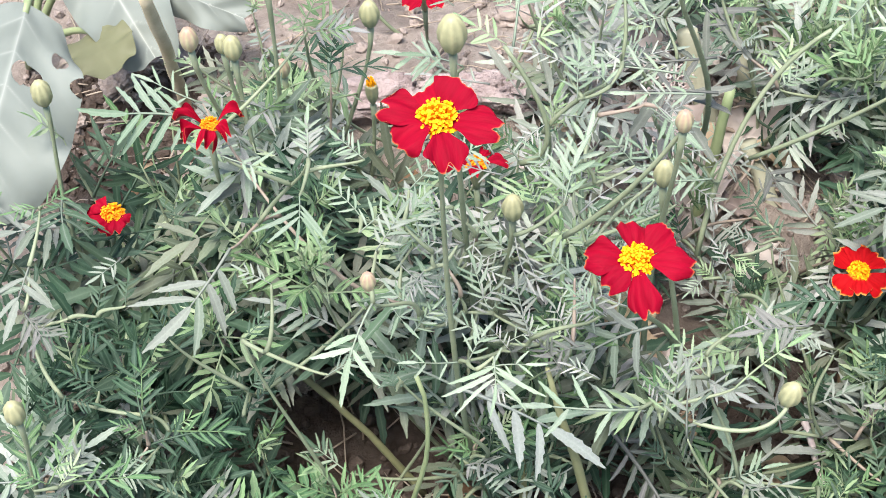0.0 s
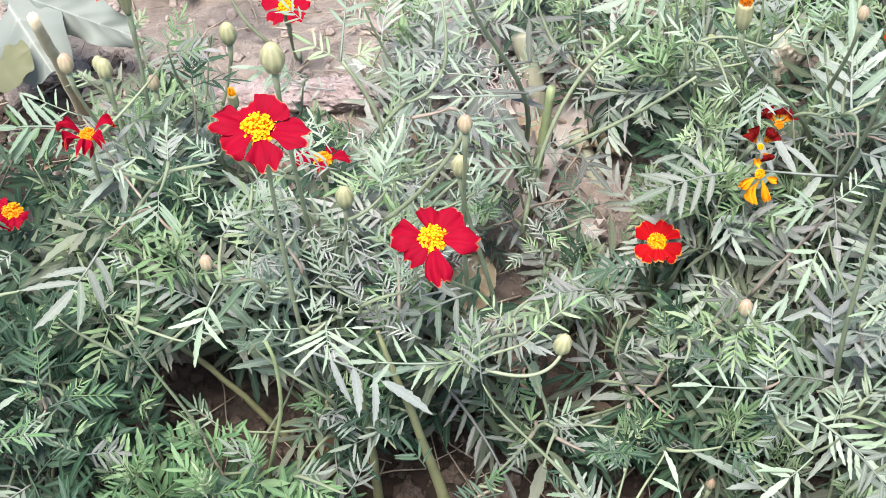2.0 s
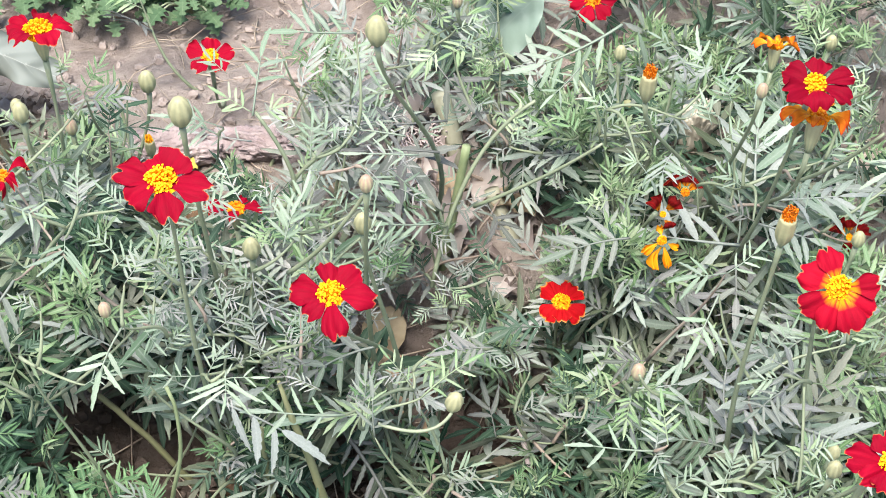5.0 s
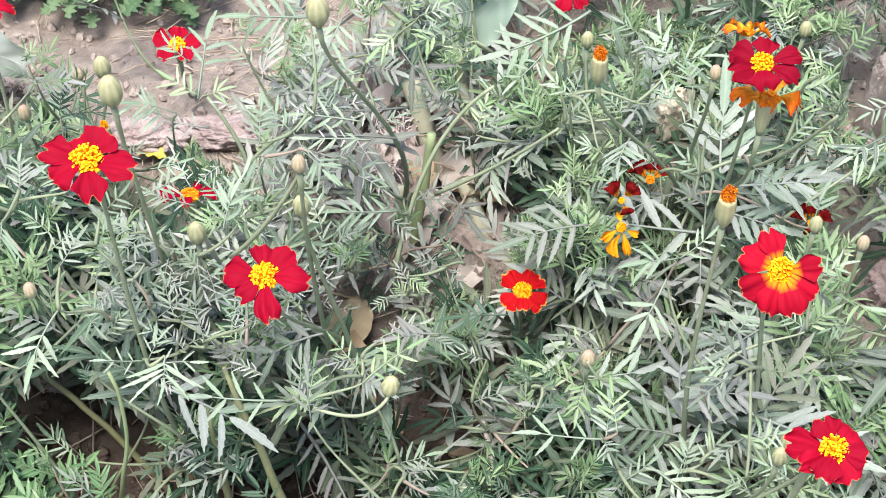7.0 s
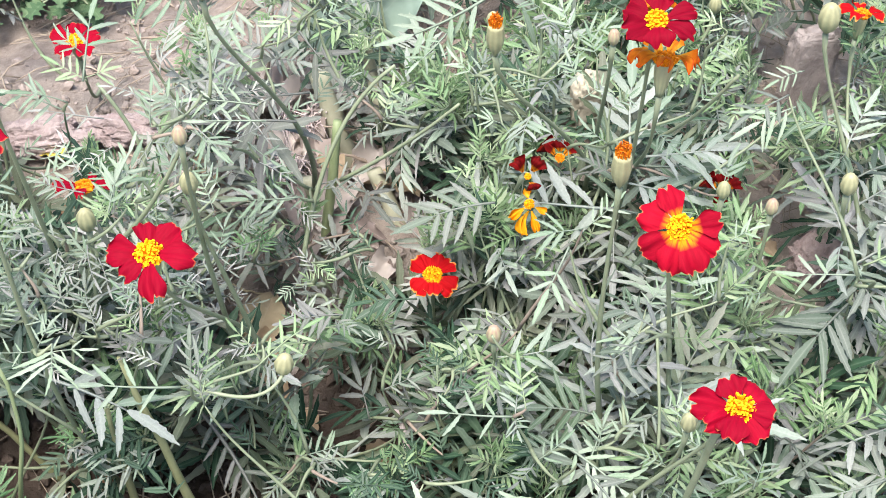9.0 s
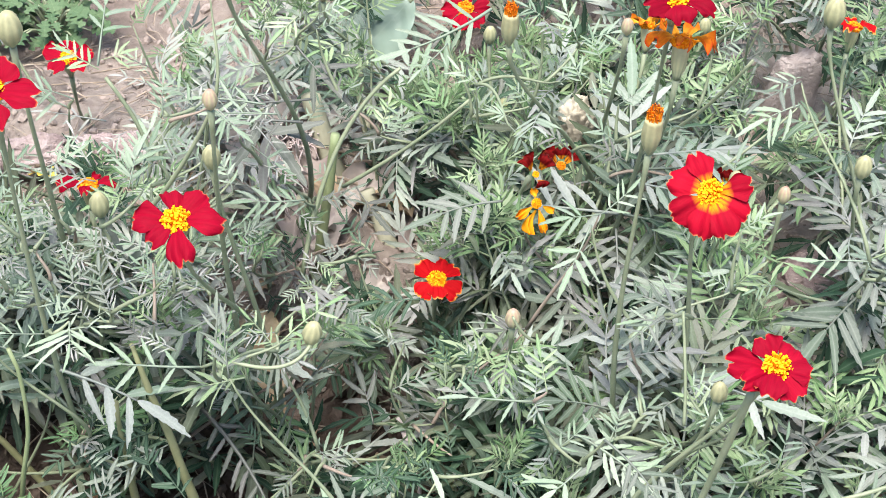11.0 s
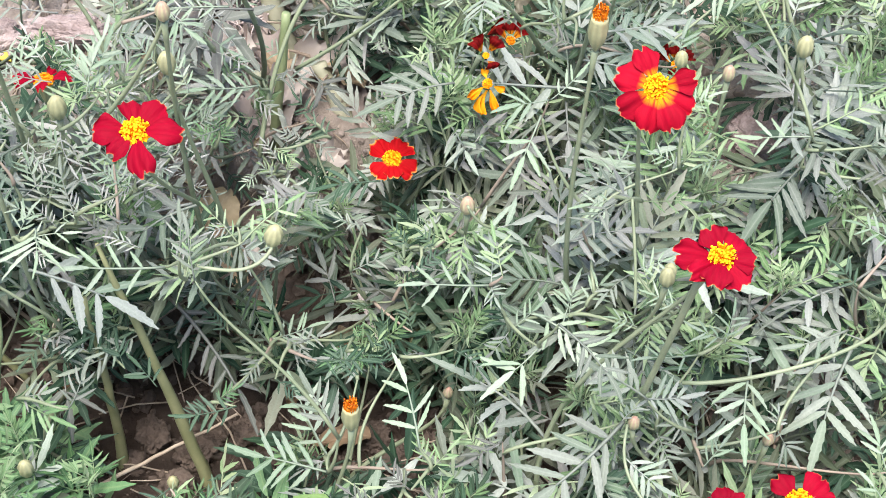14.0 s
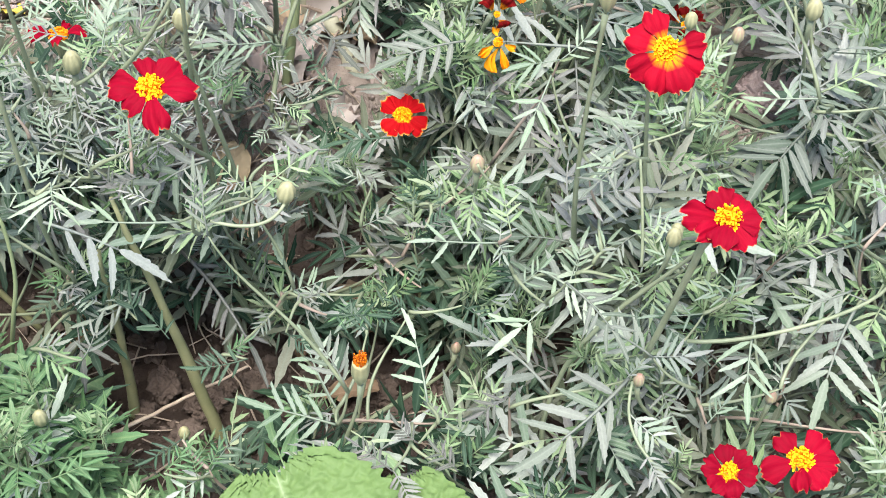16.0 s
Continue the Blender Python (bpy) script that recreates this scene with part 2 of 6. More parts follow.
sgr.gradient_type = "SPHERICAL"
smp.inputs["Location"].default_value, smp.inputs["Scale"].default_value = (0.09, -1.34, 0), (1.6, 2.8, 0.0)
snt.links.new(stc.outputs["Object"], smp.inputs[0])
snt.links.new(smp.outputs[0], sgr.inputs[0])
# Second darkened spot, for the shade beside the cabbage.
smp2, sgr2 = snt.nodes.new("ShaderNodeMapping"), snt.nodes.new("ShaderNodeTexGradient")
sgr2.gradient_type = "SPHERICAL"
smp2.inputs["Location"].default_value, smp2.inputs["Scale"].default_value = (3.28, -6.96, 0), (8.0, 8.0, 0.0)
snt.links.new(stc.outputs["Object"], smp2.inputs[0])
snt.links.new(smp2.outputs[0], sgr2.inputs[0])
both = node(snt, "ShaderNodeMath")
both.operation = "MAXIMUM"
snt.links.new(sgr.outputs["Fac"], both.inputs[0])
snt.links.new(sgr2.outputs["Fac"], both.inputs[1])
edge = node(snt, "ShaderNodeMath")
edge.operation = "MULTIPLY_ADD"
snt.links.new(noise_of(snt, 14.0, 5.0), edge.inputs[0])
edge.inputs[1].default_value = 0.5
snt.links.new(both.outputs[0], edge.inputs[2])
sc = mixed(snt, ramp(snt, edge.outputs[0], [(0.45, (0, 0, 0)), (0.75, (1, 1, 1))]), dry, shaded)
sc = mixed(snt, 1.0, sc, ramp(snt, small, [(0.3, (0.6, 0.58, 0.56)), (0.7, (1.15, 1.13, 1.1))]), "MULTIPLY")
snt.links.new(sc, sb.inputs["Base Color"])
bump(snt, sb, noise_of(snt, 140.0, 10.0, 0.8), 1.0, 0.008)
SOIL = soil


# ---- mesh helpers ----
def mesh(name, verts, faces, mat, smooth=True, **attrs):
    me = bpy.data.meshes.new(name)
    me.from_pydata([tuple(v) for v in verts], [], faces)
    for key, values in attrs.items():
        a = me.attributes.new(key, "FLOAT", "POINT")
        a.data.foreach_set("value", list(values))
    me.materials.append(mat)
    if smooth:
        me.polygons.foreach_set("use_smooth", [True] * len(me.polygons))
    me.update()
    return me


def part(name, me, parent, label="", m=None):
    ob = new(name, me)
    ob.parent = parent
    if m is not None:
        ob.matrix_basis = m
    return tagged(ob, label)


def tube(points, radii, sides=7):
    verts, faces = [], []
    n = len(points)
    side = V((1, 0.13, 0.05))
    for i, p in enumerate(points):
        d = (points[min(i + 1, n - 1)] - points[max(i - 1, 0)]).normalized()
        side = (side - d * side.dot(d)).normalized()
        up = d.cross(side)
        for k in range(sides):
            a = 2 * math.pi * k / sides
            verts.append(p + (side * math.cos(a) + up * math.sin(a)) * radii[i])
    for i in range(n - 1):
        for k in range(sides):
            k2 = (k + 1) % sides
            faces.append((i * sides + k, i * sides + k2, i * sides + sides + k2, i * sides + sides + k))
    faces.append(tuple(reversed(range(sides))))
    faces.append(tuple(range((n - 1) * sides, n * sides)))
    return verts, faces


def bezier(p0, p1, p2, p3, n=12):
    out = []
    for i in range(n):
        t = i / (n - 1)
        out.append(p0 * (1 - t) ** 3 + p1 * 3 * t * (1 - t) ** 2 + p2 * 3 * t * t * (1 - t) + p3 * t ** 3)
    return out


def frame_of(direction, up):
    """Axes with y along direction and z as near to up as can be."""
    y = direction.normalized()
    x = y.cross(up)
    x = x.normalized() if x.length > 1e-4 else V((1, 0, 0))
    z = x.cross(y)
    return Matrix((x, y, z)).transposed().to_4x4()


# ---- marigold leaves: a rachis with pairs of toothed leaflets ----
def leaflet(verts, faces, rib, root, way, normal, length, width, bend, teeth, rnd):
    """One toothed leaflet: a folded blade with a midrib."""
    side = way.cross(normal).normalized()
    k = teeth
    fold, sweep = rnd.uniform(0.03, 0.34), rnd.uniform(-0.20, 0.20)
    start = len(verts)
    for i in range(k + 1):
        u = i / k
        w = width * 2.7 * (0.04 + 0.93 * u) ** 0.62 * (1.0 - 0.985 * u) ** 0.78
        c = root + way * (length * u) - normal * (bend * length * u * u) + side * (sweep * length * u * u)
        tooth = 0.86 if i % 2 else 1.09
        for s, lift in ((-1, fold), (0, 0.0), (1, fold)):
            shift = way * (length * 0.045 if i % 2 == 0 else 0)
            verts.append(c + side * (s * w * 0.5 * tooth) + normal * (lift * w * 0.5) + (shift if s else V((0, 0, 0))))
            rib.append(1.0 if s == 0 else 0.0)
    for i in range(k):
        a = start + 3 * i
        faces.append((a, a + 1, a + 4, a + 3))
        faces.append((a + 1, a + 2, a + 5, a + 4))


def leaf_mesh(seed, pairs, ratio, reach, mat, teeth=10, droop=0.18, loose=0.35):
    rnd = random.Random(seed)
    verts, faces, rib = [], [], []
    curl, arch = rnd.uniform(-0.22, 0.22), rnd.uniform(0.0, 0.14)
    droop *= rnd.uniform(0.5, 2.0)

    def on(y):
        return V((curl * y * (1 - y), y, arch * math.sin(y * 2.2) - droop * y * y))

    last = min(0.56, max(0.30, reach * 1.15))
    top = 1.0 - last
    pts = [on(top * i / 6) for i in range(7)]
    tv, tf = tube(pts, [0.014 - 0.007 * i / 6 for i in range(7)], 4)
    verts += tv
    faces += tf
    rib += [1.0] * len(tv)
    low = 0.10 if pairs > 2 else 0.28
    for p in range(pairs):
        f = (p + 0.45) / pairs
        y = low + (top - low) * f
        size = reach * (0.72 + 0.34 * math.sin(math.pi * (0.15 + 0.7 * f)))
        for s in (-1, 1):
            if rnd.random() < 0.05:
                continue
            a = radians(rnd.uniform(44, 66) - 10 * f)
            way = V((s * math.sin(a), math.cos(a), rnd.uniform(-loose, loose * 0.9)))
            tilt = V((rnd.uniform(-loose, loose), rnd.uniform(-loose, loose), 1)).normalized()
            leaflet(verts, faces, rib, on(y + rnd.uniform(-0.025, 0.025)), way.normalized(), tilt, size * rnd.uniform(0.8, 1.12),
                    size * ratio * rnd.uniform(0.85, 1.15), rnd.uniform(0.0, 0.35), teeth, rnd)
    end = (on(top) - on(top - 0.08)).normalized()
    leaflet(verts, faces, rib, on(top), end, V((rnd.uniform(-0.3, 0.3), 0, 1)).normalized(), last * rnd.uniform(0.92, 1.06), min(last, reach * 1.15) * ratio * 1.1, 0.12, teeth, rnd)
    return mesh("leaf", verts, faces, mat, rib=rib)


# Sort d is the green leaf tone that has shade mixed in.
SORTS = {"w": PALE, "m": GREY, "p": DULL_GREY, "g": SILVER, "y": YOUNG, "f": FRESH, "d": LOWER}
SHAPES = {}


def leaf_like(sort, pairs, reach, rnd):
    """A leaf of that sort with so many pairs of leaflets of that relative length; three shapes of each kind are kept."""
    key = (sort, pairs, round(reach * 12), rnd.randrange(3))
    if key not in SHAPES:
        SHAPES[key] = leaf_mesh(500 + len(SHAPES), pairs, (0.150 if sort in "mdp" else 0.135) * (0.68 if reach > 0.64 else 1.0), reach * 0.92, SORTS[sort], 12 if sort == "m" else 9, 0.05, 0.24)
    return SHAPES[key]


BIG = [leaf_mesh(i, 3 + i % 3, 0.165, 0.36 + 0.01 * (i % 3), MATURE, 12, 0.18, 0.20) for i in range(10)]
MID = [leaf_mesh(20 + i, 3 + i % 3, 0.165, 0.37, MATURE, 8, 0.18, 0.30) for i in range(12)]
FINE = [leaf_mesh(40 + i, 3 + i % 3, 0.165, 0.33, YOUNG, 6, 0.05, 0.45) for i in range(6)]
TENDER = [leaf_mesh(80 + i, 3 + i % 3, 0.18, 0.35, FRESH, 8, 0.12, 0.30) for i in range(6)]
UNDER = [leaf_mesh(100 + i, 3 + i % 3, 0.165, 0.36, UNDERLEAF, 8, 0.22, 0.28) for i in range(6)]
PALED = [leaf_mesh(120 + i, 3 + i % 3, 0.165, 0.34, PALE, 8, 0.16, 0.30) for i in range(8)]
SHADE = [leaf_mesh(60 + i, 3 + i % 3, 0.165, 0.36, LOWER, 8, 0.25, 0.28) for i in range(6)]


# ---- flower heads ----
EYE = V((-0.02, 0.0, 1.02))


def lathe(profile, segs, ribs=0, depth=0.0, twist=0.0):
    verts, faces, along, rim = [], [], [], []
    n = len(profile)
    for i, (r, z) in enumerate(profile):
        for k in range(segs):
            a = 2 * math.pi * k / segs
            c = 0.5 + 0.5 * math.cos(ribs * a) if ribs else 0.0
            f = math.sin(math.pi * min(1, max(0, i / (n - 1))))
            rr = r * (1 - depth * (1 - c) * f)
            verts.append(V((rr * math.cos(a + twist * i), rr * math.sin(a + twist * i), z)))
            along.append(i / (n - 1))
            rim.append(c * f * 0.8)
    for i in range(n - 1):
        for k in range(segs):
            k2 = (k + 1) % segs
            faces.append((i * segs + k, i * segs + k2, (i + 1) * segs + k2, (i + 1) * segs + k))
    faces.append(tuple(reversed(range(segs))))
    faces.append(tuple(range((n - 1) * segs, n * segs)))
    return verts, faces, along, rim


def petal_mesh(rnd, length, width, cup, ruffle, mat, notch=0.12, inner=0.004):
    """A spoon-shaped petal with pleats along it and a wavy, notched end."""
    verts, faces, along, rim = [], [], [], []
    nu, nv = 14, 17
    phase, wave = rnd.uniform(0, 6), rnd.uniform(1.2, 2.2)
    skew, roll = rnd.uniform(-0.16, 0.16), rnd.uniform(-0.10, 0.16)
    for i in range(nu):
        u = i / (nu - 1)
        w = width * (0.20 + 0.80 * math.sin(math.pi * 0.5 * min(1, u * 1.25)) ** 1.35) * (1.0 if u < 0.78 else 1 - 0.24 * ((u - 0.78) / 0.22) ** 2)
        for j in range(nv):
            v = -1 + 2 * j / (nv - 1)
            scallop = 1 - 0.20 * abs(v) ** 2.4 - notch * math.exp(-((v - skew) / 0.20) ** 2) - 0.035 * math.sin(6 * v + phase) - 0.02 * math.sin(15 * v + 2 * phase)
            x = inner + (length - inner) * u * (1 - u + u * scallop)
            y = w * 0.5 * v * (1 + 0.05 * math.sin(9 * u + phase + (2 if v > 0 else 0)) * abs(v)) + skew * length * 0.3 * u * u
            z = cup * length * math.sin(u * 2.0) - 0.5 * cup * length * u * u + ruffle * length * u * u * math.sin(wave * 3 * v + phase) * (0.35 + abs(v))
            z += 0.10 * length * v * v * u * (1 - 0.8 * u) - roll * length * u ** 4 + 0.018 * length * u * math.cos(9.4 * v + phase)
            verts.append(V((x, y, z)))
            along.append(u)
            rim.append(max(abs(v) * (0.7 + 0.3 * u), u))
    for i in range(nu - 1):
        for j in range(nv - 1):
            a = i * nv + j
            faces.append((a, a + nv, a + nv + 1, a + 1))
    return mesh("petal", verts, faces, mat, along=along, rim=rim)


def disc_mesh(rnd, radius, height, count, mat, splay=0.75):
    """A dome of small tubular florets with open lobes."""
    verts, faces, along = [], [], []
    for i in range(count):
        f = (i + 0.5) / count
        r = radius * math.sqrt(f)
        a = i * 2.39996 + rnd.uniform(-0.15, 0.15)
        lean = splay * r / radius
        d = V((math.cos(a) * lean, math.sin(a) * lean, 1)).normalized()
        root = V((math.cos(a) * r * (0.6 if splay > 0.5 else 0.9), math.sin(a) * r * (0.6 if splay > 0.5 else 0.9), -0.002))
        top = root + d * (height * (1.05 - 0.35 * f) * rnd.uniform(0.62, 1.30))
        x = d.cross(V((0.3, 0.9, 0.1))).normalized()
        y = d.cross(x)
        s = len(verts)
        w = radius * (0.92 if splay > 0.5 else 0.60) / math.sqrt(count) * rnd.uniform(0.7, 1.25)
        for k in range(5):
            b = 2 * math.pi * k / 5 + i
            verts.append(root + (x * math.cos(b) + y * math.sin(b)) * w * 0.6)
        for k in range(5):
            b = 2 * math.pi * k / 5 + i
            verts.append(top + (x * math.cos(b) + y * math.sin(b)) * w * 1.7 + d * rnd.uniform(-0.2, 0.4) * w)
        verts.append(top - d * w * 0.5)
        along += [0.0] * 5 + [1.0] * 5 + [0.7]
        for k in range(5):
            k2 = (k + 1) % 5
            faces.append((s + k, s + k2, s + 5 + k2, s + 5 + k))
            faces.append((s + 5 + k, s + 5 + k2, s + 10))
    return mesh("disc", verts, faces, mat, smooth=False, along=along)


def face_frame(pos, face):
    n = face.normalized()
    r = V((1, 0, 0)) - n * n.x
    r.normalize()
    u = n.cross(r)
    return Matrix.Translation(pos) @ Matrix((r, u, n)).transposed().to_4x4()


CUP_BIG = [(0.0020, -0.0205), (0.0028, -0.017), (0.0041, -0.0125), (0.0050, -0.0075), (0.0053, -0.0025), (0.0050, 0.0005)]


def flower_head(plant, pos, face, petals, size, mat=None, disc=0.33, label="", cup=0.14, ruffle=0.09, seed=0, calyx=True, floret=None, wide=0.46, tall=1.0):
    """A single marigold: petals at the given angles (degrees, length, width), a dome of florets and a ribbed calyx."""
    rnd = random.Random(seed)
    ob = new("flower", None)
    ob.parent = plant
    ob.matrix_basis = plant.matrix_basis.inverted() @ face_frame(pos, face)
    tagged(ob, label)
    half = size / 2
    for n, (a, ln, wd) in enumerate(petals):
        me = petal_mesh(rnd, half * ln, half * wide * wd * 1.7, cup * rnd.uniform(0.4, 1.5), ruffle * rnd.uniform(0.6, 1.4), mat or RED, rnd.uniform(0.04, 0.22))
        m = pose(0, 0, 0.0007 * n) @ pose(0, 0, 0, 0, 0, a) @ pose(0, 0, 0, rnd.uniform(-16, 16), rnd.uniform(-12, 7), 0)
        part("petal", me, ob, "", m)
    part("disc", disc_mesh(rnd, half * disc, half * disc * 0.95 * tall, 230, floret or FLORET), ob)
    if calyx:
        f = 0.9 if size < 0.04 else 1.0
        v, fc, al, rm = lathe([(r * f, z * f) for r, z in CUP_BIG], 20, 10, 0.12)
        part("calyx", mesh("calyx", v, fc, CALYX, along=al, rim=rm), ob)
    return ob


def bud_head(plant, pos, axis, size, mat=None, label="", seed=0, tuft=None):
    """A closed ribbed bud, or one with a tuft of florets at its top."""
    rnd = random.Random(seed)
    ob = new("bud", None)
    ob.parent = plant
    ob.matrix_basis = plant.matrix_basis.inverted() @ Matrix.Translation(pos) @ frame_of(axis, V((0, -1, 0.2))) @ pose(0, 0, 0, -90)
    tagged(ob, label)
    h, r = size * 0.92, size * (0.205 if tuft else 0.275)
    if tuft:
        prof = [(0.16, -0.55), (0.28, -0.48), (0.55, -0.36), (0.85, -0.18), (0.98, 0.02), (0.95, 0.2), (0.86, 0.36), (0.8, 0.44)]
    else:
        prof = [(0.16, -0.55), (0.30, -0.48), (0.72, -0.34), (1.0, -0.12), (1.04, 0.08), (0.88, 0.28), (0.55, 0.43), (0.30, 0.49), (0.12, 0.5)]
    v, f, al, rm = lathe([(a * r, b * h) for a, b in prof], 32, 8, 0.13)
    part("calyx", mesh("calyx", v, f, mat or CALYX, along=al, rim=rm), ob)
    if tuft:
        part("disc", disc_mesh(rnd, r * 0.68, h * 0.43, 60, tuft, 0.08), ob, "", pose(0, 0, 0.36 * h))
    return ob


# ---- stems and whole plants ----
def ground_z(x, y):
    z = 0.035 + 0.07 * math.exp(-(((x + 0.16) / 0.22) ** 2 + ((y - 0.88) / 0.12) ** 2))
    z += 0.018 * noise.noise(V((x * 5, y * 5, 0.3))) + 0.010 * noise.noise(V((x * 17, y * 17, 1.3)))
    return z + 0.005 * noise.noise(V((x * 46, y * 46, 2.1))) - 0.02 * math.exp(-(((x + 0.03) / 0.16) ** 2 + ((y - 0.55) / 0.06) ** 2))


# How high the leaves stand over the bed, from place to place.
HEIGHTS = [(-0.31, 0.54, 0.19), (0.29, 0.75, 0.25), (0.06, 0.43, 0.18), (-0.1, 0.85, 0.2), (0.31, 0.5, 0.16), (0.06, 0.66, 0.22), (0.12, 0.89, 0.06), (-0.12, 0.51, 0.29), (-0.17, 0.67, 0.29), (0.16, 0.54, 0.24), (0.02, 0.78, 0.23), (0.19, 0.42, 0.16), (0.17, 0.77, 0.29), (-0.06, 0.61, 0.28), (0.24, 0.65, 0.27), (-0.06, 0.73, 0.19), (-0.04, 0.45, 0.16), (-0.22, 0.5, 0.19), (0.15, 0.63, 0.16), (-0.24, 0.62, 0.34), (0.03, 0.87, 0.16), (0.3, 0.59, 0.23), (0.03, 0.58, 0.12), (-0.16, 0.57, 0.16), (0.07, 0.51, 0.24), (-0.03, 0.52, 0.29), (0.13, 0.41, 0.18), (-0.01, 0.67, 0.06), (0.18, 0.7, 0.11), (0.21, 0.59, 0.23), (0.11, 0.7, 0.27), (-0.24, 0.56, 0.31), (-0.11, 0.76, 0.32)]


def canopy(x, y):
    total = weight = 0.0
    for px, py, pz in HEIGHTS:
        w = 1.0 / ((px - x) ** 2 + (py - y) ** 2 + 0.0006) ** 2
        total += w * pz
        weight += w
    return total / weight


# Bare spots between the plants, over which no leaves reach.
BARE = [(-0.105, 0.523, 0.026), (-0.059, 0.540, 0.022), (0.032, 0.519, 0.024), (-0.267, 0.654, 0.022), (-0.12, 0.863, 0.012),
        (-0.235, 0.870, 0.018), (-0.160, 0.870, 0.012), (-0.30, 0.978, 0.035), (-0.202, 1.033, 0.06), (-0.036, 0.897, 0.018), (0.184, 0.885, 0.020), (0.030, 0.975, 0.014), (0.07, 1.03, 0.014),
        (-0.431, 0.883, 0.040), (-0.442, 0.846, 0.030), (-0.141, 0.552, 0.018), (-0.123, 0.502, 0.018), (-0.148, 0.522, 0.018),
        (-0.09, 0.57, 0.018), (0.045, 0.545, 0.012), (-0.245, 0.648, 0.016), (-0.474, 0.886, 0.05), (-0.394, 0.974, 0.04),
        (-0.022, 0.792, 0.010), (0.100, 0.895, 0.010), (0.188, 0.910, 0.018),
        (-0.286, 0.660, 0.018), (-0.245, 0.632, 0.020), (-0.212, 0.615, 0.016), (-0.068, 0.712, 0.014)]
BLOOMS = [(V(p), r) for p, r in (((0.183, 0.442, 0.24), 0.007), ((0.186, 0.436, 0.285), 0.007), ((0.345, 0.750, 0.070), 0.019), ((0.187, 0.895, 0.085), 0.012), ((0.366, 0.920, 0.10), 0.026), ((0.366, 0.920, 0.122), 0.022), ((-0.110, 0.531, 0.14), 0.009), ((-0.104, 0.526, 0.11), 0.009), ((-0.096, 0.520, 0.08), 0.009), ((-0.139, 0.533, 0.11), 0.008), ((-0.008, 0.866, 0.08), 0.009), ((0.001, 0.855, 0.05), 0.007), ((0.035, 0.800, 0.05), 0.006), ((0.058, 0.824, 0.06), 0.009), ((-0.250, 0.852, 0.11), 0.012), ((-0.225, 0.852, 0.11), 0.014), ((-0.160, 0.854, 0.11), 0.014), ((-0.038, 0.870, 0.08), 0.012), ((-0.046, 0.820, 0.06), 0.005), ((-0.067, 0.712, 0.08), 0.019), ((-0.004, 0.803, 0.065), 0.006), ((0.055, 0.962, 0.13), 0.016))]
BLOOMS += [(V(p), r) for p, r in (((-0.013, 0.873, 0.088), 0.013), ((-0.005, 0.862, 0.060), 0.012), ((0.030, 0.808, 0.056), 0.007), ((0.038, 0.795, 0.040), 0.006), ((0.022, 0.820, 0.075), 0.006), ((0.050, 0.838, 0.055), 0.010), ((-0.002, 0.818, 0.055), 0.008), ((-0.047, 0.900, 0.065), 0.012))]  # what shows clear of leaves: flowers, stones, stalks
HEADS = [(V((0.045, 0.962, 0.125)), 0.024), (V((0.065, 0.980, 0.140)), 0.018)]  # places and sizes of flowers and buds, which stand clear of the leaves


def over_bare(p):
    for x, y, r in BARE:
        foot = V((x, y, 0.05))
        d = (EYE - foot).normalized()
        o = p - foot
        if (o - d * o.dot(d)).length < r:
            return True
    if len(COVER) != len(HEADS):
        COVER[:] = HEADS
        COVER_AT["p"] = np.array([tuple(h) for h, r in HEADS])
        COVER_AT["r"] = np.array([r for h, r in HEADS])
        d = np.array(tuple(EYE)) - COVER_AT["p"]
        COVER_AT["d"] = d / np.linalg.norm(d, axis=1)[:, None]
    o = np.array(tuple(p)) - COVER_AT["p"]
    k = (o * COVER_AT["d"]).sum(1)
    aside = (o * o).sum(1) - k * k
    return bool(((k > -0.004) & (k < 0.2) & (aside < COVER_AT["r"] ** 2)).any())


COVER, COVER_AT = [], {}


def over_bloom(p):
    for h, r in BLOOMS:
        o = p - h
        d = (EYE - h).normalized()
        k = o.dot(d)
        if 0.0 < k < 0.32 and (o - d * k).length < r + 0.004:
            return True
    return False


def add_leaf(placed, inv, pos, way, up, length, kinds, rnd):
    end = pos + way * length * 0.7
    if end.z > max(0.10, canopy(end.x, end.y)) + 0.035:
        return
    if any(over_bloom(pos + way * length * k) for k in (0.2, 0.5, 0.8)):
        return
    if any(over_bare(pos + way * length * k) for k in (0.15, 0.5, 0.85)) and rnd.random() < (0.93 if pos.y < 0.7 else 0.8):
        return
    up = up + V((rnd.uniform(-0.75, 0.75), rnd.uniform(-0.75, 0.55), 0))
    m = inv @ Matrix.Translation(pos) @ frame_of(way, up) @ Matrix.Scale(length, 4)
    placed.append((rnd.choice(kinds), m))


